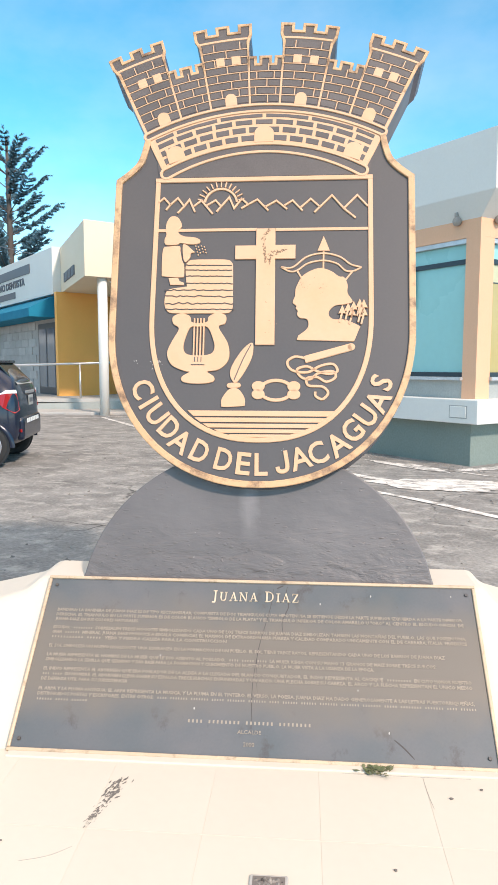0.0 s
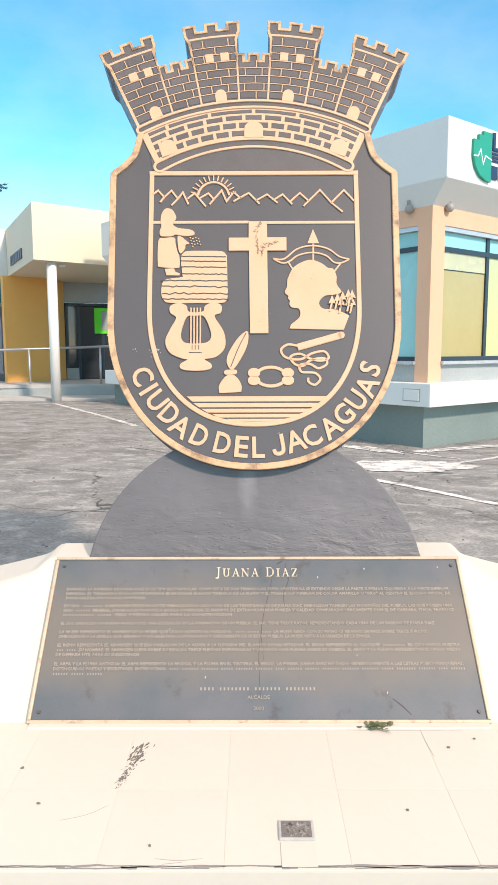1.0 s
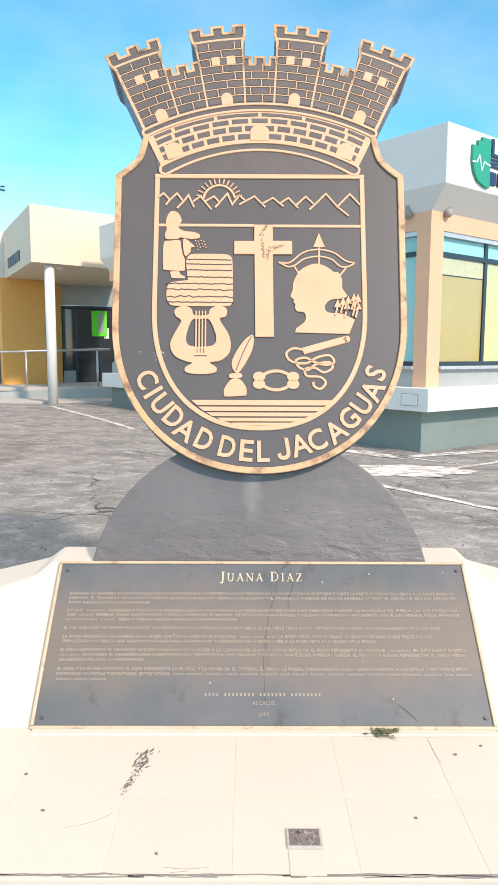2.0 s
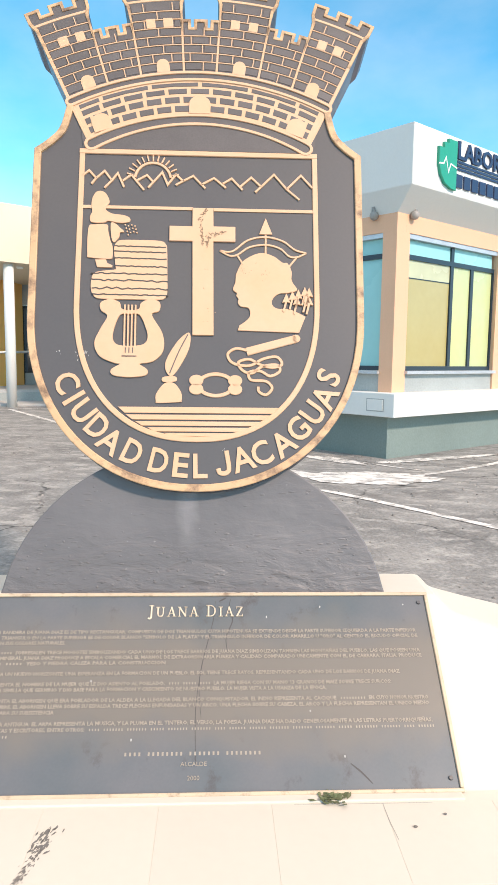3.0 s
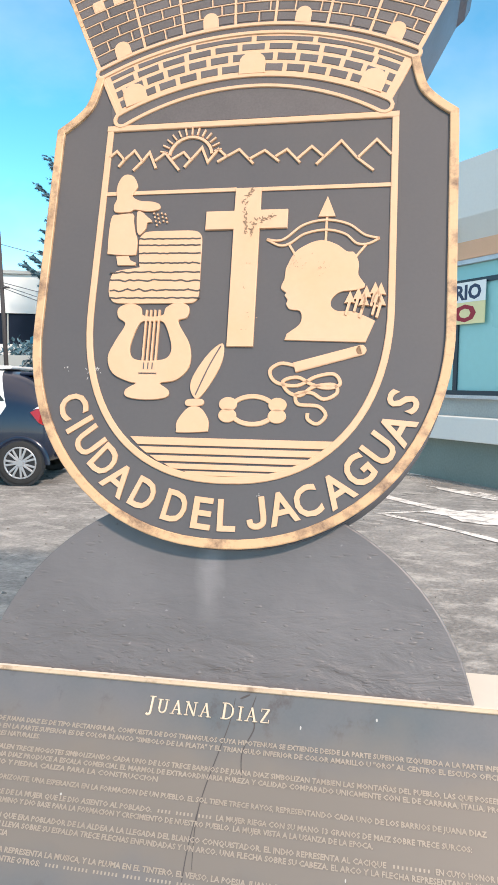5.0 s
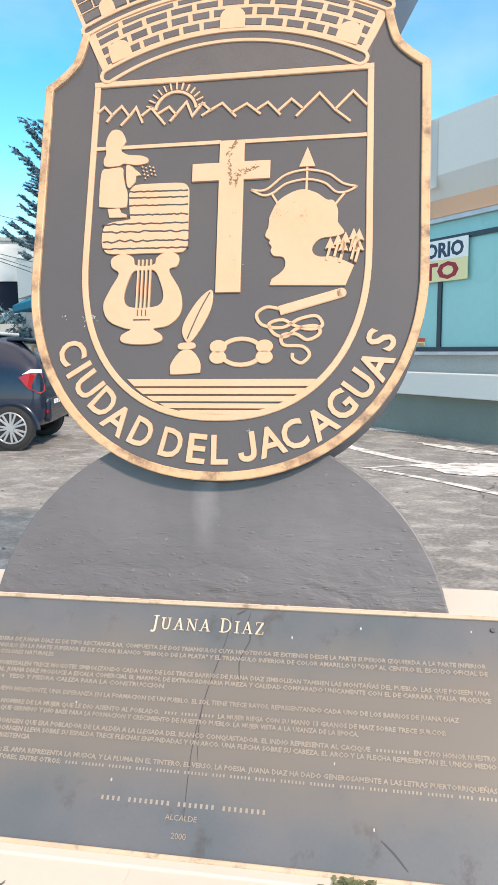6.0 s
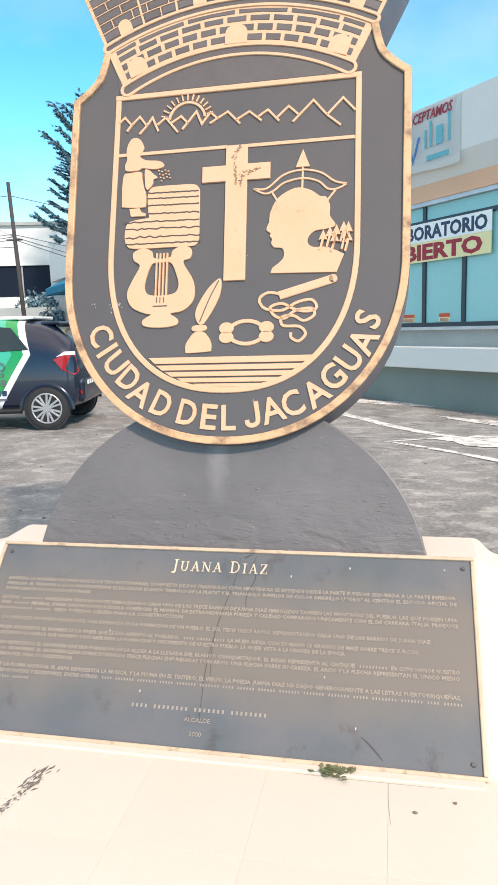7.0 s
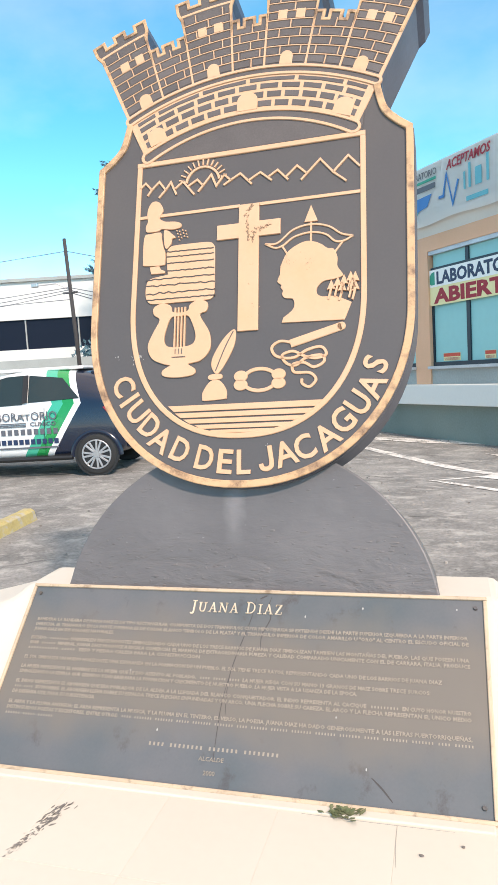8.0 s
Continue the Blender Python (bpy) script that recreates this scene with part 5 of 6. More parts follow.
def roof():
    """Deep fascia with a coved soffit that slopes in to the wall."""
    bm = bmesh.new()
    x0, y0, x1, y1 = -0.185, -0.39, LX + 0.3, LY + 0.2
    lo = [(x0, y0), (x1, y0), (x1, y1), (x0, y1)]
    inn = [(0.24, 0.507), (x1 - 0.5, 0.507), (x1 - 0.5, y1 - 0.5), (0.24, y1 - 0.5)]
    a = [bm.verts.new((*p, 5.10)) for p in lo]
    b = [bm.verts.new((*p, 4.19)) for p in lo]
    c = [bm.verts.new((*p, 3.41)) for p in inn]
    bm.faces.new(a)
    bm.faces.new(c[::-1])
    for i in range(4):
        j = (i + 1) % 4
        bm.faces.new((a[i], b[i], b[j], a[j]))
        bm.faces.new((b[i], c[i], c[j], b[j]))
    bmesh.ops.recalc_face_normals(bm, faces=bm.faces)
    bmesh.ops.bevel(bm, geom=[e for e in bm.edges if max(v.co.z for v in e.verts) > 4.1], offset=0.006, segments=2, affect="EDGES")
    return bm


LAMPGREY = mat("brown_grey_lamp_paint", (0.36, 0.33, 0.30), 0.5, scale=9, bump=0)
part("roof", roof(), WHITEWALL, lab, "white deep flat roof with coved soffit")
for m in (Matrix.Translation((-0.05, 0.44, 3.84)), Matrix.Translation((0.37, -0.06, 3.84))):
    lamp = bmesh.new()
    bmesh.ops.create_uvsphere(lamp, u_segments=16, v_segments=10, radius=0.075, matrix=m)
    box(lamp, -0.03, 0.03, -0.03, 0.03, 0.03, 0.14, 0, m)
    part("soffit_lamp", lamp, LAMPGREY, lab, "round grey soffit lamp", smooth=True)


def window_bay(name, face, a0, a1, mullions, blinds, z0=1.335, z1=3.53, transom=3.20):
    """A window between two piers: frame bars, panes and the blinds behind them. face: 'x' runs along the right face, 'y' along the left."""
    win = new(name)
    win.parent = lab
    def put(nm, u0, u1, d0, d1, w0, w1, material, label=""):
        if face == "x":
            bm = B(u0, u1, d0, d1, w0, w1)
        else:
            bm = B(d0, d1, u0, u1, w0, w1)
        return part(nm, bm, material, win, label)
    f = 0.045
    put("sill", a0 - 0.02, a1 + 0.02, -0.06, 0.20, 1.263, 1.318, LEDGE, "grey aluminium sill")
    put("head_trim", a0, a1, 0.02, 0.22, z1 - 0.045, z1 + 0.029, LEDGE, "grey head trim")
    zt = z1 - 0.047
    put("frame_bar", a0, a1, 0.07, 0.15, z0 - 0.015, z0 + 0.06, FRAME)
    put("frame_bar", a0, a1, 0.072, 0.148, transom - 0.04, transom + 0.04, FRAME)
    stops = [a0] + mullions + [a1]
    for k, s in enumerate(stops):
        lo = s if k == 0 else s - f
        hi = s if k == len(stops) - 1 else s + f
        if k in (0,):
            hi = s + f
        if k == len(stops) - 1:
            lo = s - f
        put("mullion", lo, hi, 0.074, 0.146, z0 + 0.061, transom - 0.041, FRAME)
    for s in (mullions[:1] if face == "x" else mullions[1:2]):
        put("mullion", s - f, s + f, 0.074, 0.146, transom + 0.041, zt, FRAME)
    for k, (u0, u1) in enumerate(zip(stops, stops[1:])):
        put("pane", u0 + f, u1 - f, 0.105, 0.111, z0 + 0.06, transom - 0.04, blinds[k % len(blinds)], "window pane with sun film")
        if face == "x" and k == 0:
            put("blind_head", u0 + f + 0.001, u1 - f - 0.001, 0.1015, 0.1045, 2.872, transom - 0.041, BLIND_P, "pale raised part of the blind")
            put("blind_bar", u0 + f + 0.001, u1 - f - 0.001, 0.098, 0.1045, 2.855, 2.8715, FRAME, "thin dark bar of the blind")
    put("pane", a0 + f, a1 - f, 0.105, 0.111, transom + 0.04, zt, BLIND, "window pane with teal sun film")
    return win


window_bay("window_front", "x", 0.351, 3.159, [1.74, 2.40], [BLIND_Y, BLIND_G, BLIND_G])
window_bay("window_front", "x", 3.621, 6.99, [4.8, 5.9], [BLIND_Y, BLIND_G])
window_bay("window_side", "y", 0.281, 4.139, [2.06, 3.08], [BLIND])
window_bay("window_side", "y", 4.621, 8.399, [5.9, 7.1], [BLIND])


# fascia sign of the laboratory: common word lettered, the owner's name as plain bars, the logo as plain shapes
sign = thing("fascia_sign", LAB @ Matrix(((1, 0, 0, -0.185), (0, 0, -1, -0.391), (0, 1, 0, 0), (0, 0, 0, 1))), "navy raised letters and green logo on the white fascia", "sign")
logo = [(0.62, 4.86), (0.76, 4.86), (0.76, 4.95), (0.88, 4.95), (0.88, 5.02), (1.12, 5.02), (1.12, 4.25), (0.98, 4.26), (0.80, 4.32), (0.68, 4.45), (0.62, 4.62)]
part("logo", prism(logo, 0.0, 0.05, 0.004), GREENLOGO, sign, "green stepped logo plate")
part("logo_line", line([(0.62, 4.60), (0.74, 4.61), (0.80, 4.72), (0.88, 4.50), (0.94, 4.64), (1.12, 4.60)], 0.022, 0.056, h0=0.045), BANNER, sign)
part("letters", move(words("LABORATORIO", 0.27, 0.03, 2.95, 0.010, "LEFT"), Matrix.Translation((1.19, 4.78, 0))), NAVYTXT, sign)
for i in range(3):
    part("stripe", B(1.18, 4.1, 4.60 + 0.055 * i, 4.635 + 0.055 * i, 0, 0.02), NAVYTXT, sign)
for i in range(8):
    part("bar", B(1.15 + 0.24 * i, 1.34 + 0.24 * i, 4.32, 4.53, 0, 0.03, 0.004), NAVYTXT, sign)

# vinyl banner on the fascia
banner = thing("fascia_banner", LAB @ Matrix(((0, 0, -1, -0.19), (-1, 0, 0, -0.39), (0, 1, 0, 0), (0, 0, 0, 1))), "white vinyl advertising banner tied to the fascia", "banner")


def rippled(x0, x1, z0, z1, t=0.006):
    bm = bmesh.new()
    n = 24
    rows = []
    for i in range(n + 1):
        x = x0 + (x1 - x0) * i / n
        rows.append([bm.verts.new((x, z, 0.012 + 0.008 * math.sin(i * 0.9) * (1 if z == z0 else 0.3))) for z in (z0 + 0.02 * math.sin(i * 0.5), z0 + (z1 - z0) * 0.5, z1)])
    for r, q in zip(rows, rows[1:]):
        for j in range(2):
            bm.faces.new((r[j], q[j], q[j + 1], r[j + 1]))
    bmesh.ops.solidify(bm, geom=bm.faces[:], thickness=0.003)
    bmesh.ops.recalc_face_normals(bm, faces=bm.faces)
    return bm


part("sheet", rippled(-5.6, -2.30, 4.02, 5.08), BANNER, banner)
part("letters", move(words("ACEPTAMOS", 0.16, 0.004, 1.15, 0.004, "LEFT", shear=0.25), Matrix.Translation((-3.62, 4.86, 0.024))), REDV, banner)
part("logo_line", line([(-3.85, 4.42), (-3.72, 4.42), (-3.62, 4.80), (-3.46, 4.22), (-3.30, 4.62)], 0.05, 0.030, h0=0.022), BLUEV, banner)
for i, (x, w, h) in enumerate(((-3.16, 0.05, 0.30), (-3.03, 0.06, 0.42), (-2.86, 0.16, 0.30), (-2.58, 0.06, 0.46))):
    part("logo_bar", B(x, x + w, 4.40, 4.40 + h, 0.022, 0.028, 0.002), CYANV, banner)
part("bar", B(-3.10, -2.55, 4.18, 4.26, 0.022, 0.026), CYANV, banner)
part("letters", move(words("LABORATORIO", 0.12, 0.004, 1.0, 0, "LEFT"), Matrix.Translation((-4.9, 4.88, 0.024))), GREYTXT, banner)
part("stripe", B(-5.0, -3.92, 4.79, 4.84, 0.022, 0.026), GREENLOGO, banner)
part("bar", B(-4.8, -3.95, 4.64, 4.74, 0.022, 0.026), GREYTXT, banner)
part("swash", prism([(-5.5, 4.50), (-4.05, 4.55), (-4.20, 4.34), (-5.5, 4.16)], 0.022, 0.026), BLUEV, banner)
part("swash", prism([(-5.5, 4.155), (-4.45, 4.30), (-4.7, 4.10), (-5.5, 4.06)], 0.022, 0.0265), CYANV, banner)

# window sign
wsign = thing("window_sign", LAB @ Matrix(((0, 0, -1, 0.05), (-1, 0, 0, 0), (0, 1, 0, 0), (0, 0, 0, 1))), "white and yellow printed sign across the windows", "sign")
part("board_top", B(-4.17, -1.41, 2.86, 3.19, 0, 0.012), BANNER, wsign)
part("board_bottom", B(-4.17, -1.41, 2.50, 2.858, 0, 0.012), YELLOWV, wsign, "yellow lower half")
part("letters", move(words("LABORATORIO", 0.23, 0.004, 2.42, 0.012, "LEFT"), Matrix.Translation((-3.92, 2.91, 0.011))), NAVYTXT, wsign)
part("letters", move(words("ABIERTO", 0.26, 0.004, 2.42, 0.016, "LEFT"), Matrix.Translation((-4.02, 2.55, 0.011))), REDV, wsign)
part("logo", prism([(-4.13, 2.93), (-4.13, 3.08), (-4.06, 3.14), (-3.98, 3.15), (-3.98, 2.90), (-4.08, 2.90)], 0.012, 0.016), GREENLOGO, wsign)
for x, w in ((-3.85, 0.50), (-2.68, 0.28)):
    card = thing("window_card", LAB @ Matrix(((0, 0, -1, 0.098), (-1, 0, 0, 0), (0, 1, 0, 0), (0, 0, 0, 1))), "small red and yellow card inside the window", "notice", group="window cards")
    part("card", B(x, x + w, 1.41, 1.56, 0, 0.004), YELLOWV, card)
    part("band", B(x + 0.004, x + w - 0.004, 1.49, 1.556, 0.0041, 0.006), plain("red_print", (0.62, 0.08, 0.04), 0.5), card)
    for i in range(3):
        part("bar", B(x + 0.03, x + w - 0.03, 1.425 + 0.018 * i, 1.433 + 0.018 * i, 0.0041, 0.006), REDV, card)

# ---- neighbouring offices with the entrance canopy ----
EL, ER = Vector((-0.626, 0.78)), Vector((0.78, 0.626))
FL = Vector((-0.45, 0.893))
K = Vector((-6.2, 17.23))
office = thing("office_building", pose(0, 0, 0), "cream office building with canopy and ochre walls", "building")
can = [K, K + ER * 4.2, K + ER * 4.2 + FL * 9, K + FL * 5.2]
part("canopy", prism([tuple(p) for p in can], 4.10, 5.70, 0.02), CREAMWALL, office, "deep cream entrance canopy")


def wall_seg(a, b, z0, z1, t=0.2):
    d = (Vector(b) - Vector(a)).normalized()
    n = Vector((-d.y, d.x)) * t
    return prism([tuple(a), tuple(b), tuple(Vector(b) + n), tuple(Vector(a) + n)], z0, z1)


part("ochre_wall", wall_seg((-8.56, 21.42), (-7.36, 22.5), 0.40, 4.099), OCHRE, office, "ochre painted wall")
part("ochre_return", wall_seg((-7.36, 22.52), (-7.12, 23.85), 0.40, 4.099), OCHRE, office)
part("entrance_wall", wall_seg((-7.70, 23.70), (-2.0, 25.6), 3.35, 4.099), GREYWALL, office)
part("entrance_wall", wall_seg((-7.70, 23.80), (-2.0, 25.7), 0.40, 3.34), DARK, office, "dark glazed entrance")
ED = (Vector((-2.0, 25.6)) - Vector((-7.10, 23.90))).normalized()
EM = Matrix(((ED.x, 0, ED.y, -7.10), (ED.y, 0, -ED.x, 23.90), (0, 1, 0, 0), (0, 0, 0, 1)))
door = thing("entrance_door", EM, "dark glass entrance door with white stickers", "door", "structure")
for x0, x1, z0, z1 in ((0.0, 0.10, 0.9, 3.3), (0.45, 0.55, 0.42, 3.3), (1.35, 1.45, 0.42, 3.3), (2.35, 2.45, 0.42, 3.3), (0.0, 2.5, 3.22, 3.33)):
    part("door_frame", B(x0, x1, z0, z1, -0.06, 0.06), FRAME, door)
part("low_panel", B(0.0, 0.45, 0.42, 0.86, -0.05, 0.05), RAMPGREY, door, "grey panel under the side light")
for x0, x1, z0, z1 in ((0.10, 0.45, 0.9, 3.2), (0.55, 1.35, 0.45, 3.2), (1.45, 2.35, 0.45, 3.2)):
    part("glass", B(x0, x1, z0, z1, -0.01, 0.01), plain("dark_door_glass", (0.03, 0.035, 0.04), 0.05, 0, 0.6), door)
part("handle", B(1.22, 1.26, 1.3, 1.6, 0.03, 0.07, 0.01), METAL, door, "steel pull handle")
part("notice", B(1.55, 1.74, 2.1, 2.5, 0.012, 0.016), BANNER, door, "white paper notice")
poster = thing("green_poster", EM, "bright green poster on the entrance glass", "poster")
part("paper", B(1.08, 1.66, 2.18, 3.15, 0.072, 0.078), NEON, poster)
part("panel", B(1.34, 1.56, 2.30, 3.05, 0.079, 0.081), GREYWALL, poster)
pillar = bmesh.new()
tube(pillar, [(-5.87, 17.85, 0.0), (-5.87, 17.85, 2.0), (-5.87, 17.85, 4.10)], 0.145, 0.145, 24)
part("column", pillar, WHITEWALL, office, "round white canopy column", smooth=True)
lampy = bmesh.new()
bmesh.ops.create_cone(lampy, cap_ends=True, segments=16, radius1=0.09, radius2=0.11, depth=0.05, matrix=Matrix.Translation((-5.75, 18.6, 4.07)))
part("ceiling_lamp", lampy, BANNER, office, "small round canopy lamp")
for i in range(7):
    p = K + FL * (1.9 + 0.34 * i)
    q = p + FL * 0.25
    n = Vector((-FL.y, FL.x)) * 0.04
    part("sign_bar", prism([tuple(p), tuple(q), tuple(q + n), tuple(p + n)], 4.36, 4.66), GREYTXT, office)

# entrance ramp with rail
ramp = thing("entrance_ramp", pose(0, 0, 0), "grey painted entrance ramp with steel handrail", "ramp")


def ramp_body():
    a, b = Vector((-13.0, 19.3)), Vector((-2.6, 19.9))
    bm = bmesh.new()
    pts = []
    for p, z in ((a, 0.16), ((a + b) / 2, 0.28), (b, 0.46)):
        for d in (0.0, 5.5):
            pts.append([bm.verts.new((p.x, p.y + d, zz)) for zz in (-0.05, z)])
    for i in (0, 2):
        f0, b0, f1, b1 = pts[i], pts[i + 1], pts[i + 2], pts[i + 3]
        bm.faces.new((f0[0], f1[0], f1[1], f0[1]))
        bm.faces.new((f0[1], f1[1], b1[1], b0[1]))
    bmesh.ops.recalc_face_normals(bm, faces=bm.faces)
    return bm


part("ramp_slab", ramp_body(), RAMPGREY, ramp)
part("deck", prism([(-14, 19.42), (-2.6, 20.0), (-2.6, 26), (-14, 26)], 0.30, 0.42), CONCRETE, ramp, "pale concrete landing")
rail = bmesh.new()
tube(rail, [(-14, 20.1, 1.46), (-9.4, 20.1, 1.52), (-4.6, 20.2, 1.66)], 0.04)
part("handrail", rail, METAL, ramp, smooth=True)
rail = bmesh.new()
tube(rail, [(-14, 20.1, 1.30), (-10.5, 20.1, 1.34)], 0.025)
part("handrail", rail, METAL, ramp, smooth=True)
for x, zt in ((-11.6, 1.48), (-9.45, 1.51), (-7.35, 1.57), (-5.0, 1.64)):
    post = bmesh.new()
    tube(post, [(x, 20.12, 0.2), (x, 20.12, zt)], 0.035)
    part("rail_post", post, METAL, ramp, smooth=True)
kerb = prism([(-16, 18.3), (-6.4, 18.1), (-2.6, 18.6), (-2.6, 20.0), (-16, 19.6)], -0.05, 0.075, 0.02)
tagged(part("pavement", kerb, CONCRETE), "pale concrete kerb strip before the offices", "pavement", kind="structure")

# dental surgery wing with awning
DO = K + FL * 5.2
dental = thing("surgery_building", Matrix.Translation((DO.x, DO.y, 0)) @ Matrix.Rotation(math.atan2(EL.y, EL.x), 4, "Z"), "white-fronted surgery with teal awning and block wall", "building")
part("fascia", B(0.02, 13.5, -0.5, 0.3, 4.05, 5.7, 0.02), WHITEWALL, dental, "white fascia")
part("wall", B(0.05, 13.3, -0.4, -0.02, 0.0, 4.04), BLOCK, dental)
awning = bmesh.new()
prof = [(0.0, 4.1), (1.1, 3.55), (1.1, 3.25), (0.0, 3.25)]
rows = [[awning.verts.new((x, y + 0.0, z)) for y, z in prof] for x in (0.3, 11.0)]
for j in range(4):
    awning.faces.new((rows[0][j], rows[0][(j + 1) % 4], rows[1][(j + 1) % 4], rows[1][j]))
awning.faces.new(rows[0])
awning.faces.new(rows[1][::-1])
bmesh.ops.recalc_face_normals(awning, faces=awning.faces)
part("awning", awning, TEAL, dental, "teal canvas awning")
part("door", B(0.5, 2.6, -0.015, 0.05, 0.42, 3.1), FRAME, dental, "dark glazed door")
for x in (0.7, 1.65):
    part("door_glass", B(x, x + 0.8, 0.052, 0.06, 0.7, 2.9), plain("grey_glass", (0.10, 0.13, 0.17), 0.1), dental)
part("name_bar", B(2.6, 9.0, 0.302, 0.33, 5.05, 5.40), GREYTXT, dental)
txt = move(words("CIRUJANO DENTISTA", 0.28, 0.03, 5.4, 0.008), Matrix(((-1, 0, 0, 6.0), (0, 0, 1, 0.30), (0, 1, 0, 4.66), (0, 0, 0, 1))))
part("letters", txt, GREYTXT, dental)
part("number_bar", B(4.6, 7.4, 0.302, 0.33, 4.25, 4.50), GREYTXT, dental)
for r in range(9):
    for c in range(11):
        x0 = 3.1 + 0.92 * c + (0.46 if r % 2 else 0)
        part("block", B(x0, x0 + 0.90, -0.018, 0.008, 0.35 + 0.32 * r, 0.655 + 0.32 * r), BLOCK, dental)

# ---- far buildings, pole and wires ----
WY = radians(15.9)
FAR = Matrix.Translation((-11.3, 39.6, 0)) @ Matrix.Rotation(WY, 4, "Z")
hall = thing("warehouse", FAR, "long white warehouse with a dark window band", "building")
part("upper_wall", B(-60, -8.2, 0, 20, 5.45, 7.75), WHITEWALL, hall)
part("roof_edge", B(-60.2, -8.0, -0.2, 20.2, 7.751, 7.95), GREYWALL, hall)
part("window_band", B(-60, -8.3, 0.15, 19, 3.62, 5.449), plain("dark_blue_glazing", (0.008, 0.014, 0.028), 0.5, 0.0, 0.15), hall, "dark blue window band")
for i in range(15):
    part("glazing_bar", B(-10.5 - 3.3 * i, -10.42 - 3.3 * i, 0.08, 0.149, 3.62, 5.449), GREYWALL, hall)
for i in range(3):
    part("pier", B(-16.6 - 16 * i, -15.6 - 16 * i, 0.02, 0.148, 3.62, 5.449), WHITEWALL, hall)
part("lower_wall", B(-60, -8.2, 0, 20, 0, 3.615), WHITEWALL, hall)
yard = thing("yard_wall", FAR, "pale rendered yard wall with utility boxes", "wall", "structure")
part("wall", B(-60, 6, -6.2, -6.0, 0, 2.75), GREYWALL, yard)
for x in (-17.0, -16.2):
    part("utility_box", B(x, x + 0.6, -6.35, -6.21, 1.5, 2.4, 0.02), BANNER, yard, "white utility box")
shed = thing("white_annex", FAR, "small white annex with dark doorway beside the warehouse", "building")
part("wall", B(-8.0, -5.2, -4, 8, 0, 6.3), WHITEWALL, shed)
part("doorway", B(-7.6, -5.6, -4.02, -3.9, 2.3, 3.8), DARK, shed)

pole = thing("utility_pole", pose(-14.42, 24.35, 0), "leaning dark timber utility pole with street lamp arm", "utility pole")
pb = bmesh.new()
tube(pb, [(0, 0, 0), (-0.11, -0.1, 3.8), (-0.22, -0.2, 7.42)], 0.10, 0.075, 10)
part("shaft", pb, WOODPOLE, pole, smooth=True)
pb = bmesh.new()
tube(pb, [(-0.16, -0.15, 5.3), (-0.7, -0.3, 5.6), (-1.45, -0.5, 5.55)], 0.025)
part("lamp_arm", pb, METAL, pole)
part("lamp_head", B(-1.75, -1.45, -0.6, -0.45, 5.48, 5.68, 0.04), METAL, pole, "grey street lamp head")
part("crossarm", B(-0.5, 0.18, -0.2, -0.12, 5.15, 5.22), WOODPOLE, pole)
wires = bmesh.new()
for i, (z, ex, ey, ez) in enumerate(((6.9, -34, 16, 6.0), (6.9, -2, 44, 6.4), (5.4, -34, 17, 4.8), (5.3, -34, 18, 4.3), (5.2, -34, 19, 4.0), (5.4, -4, 42, 4.6), (5.3, -6, 42, 3.6), (5.2, -7, 42, 3.2), (4.9, -34, 16, 5.6))):
    a, b = Vector((-14.60, 24.15, z)), Vector((ex, ey, ez))
    tube(wires, [a + (b - a) * k / 8 - Vector((0, 0, 0.5 * 4 * (k / 8) * (1 - k / 8))) for k in range(9)], 0.018, 0.018, 4)
tagged(part("overhead_wires", wires, GREYTXT), "thin sagging overhead wires", "cables", kind="stuff")


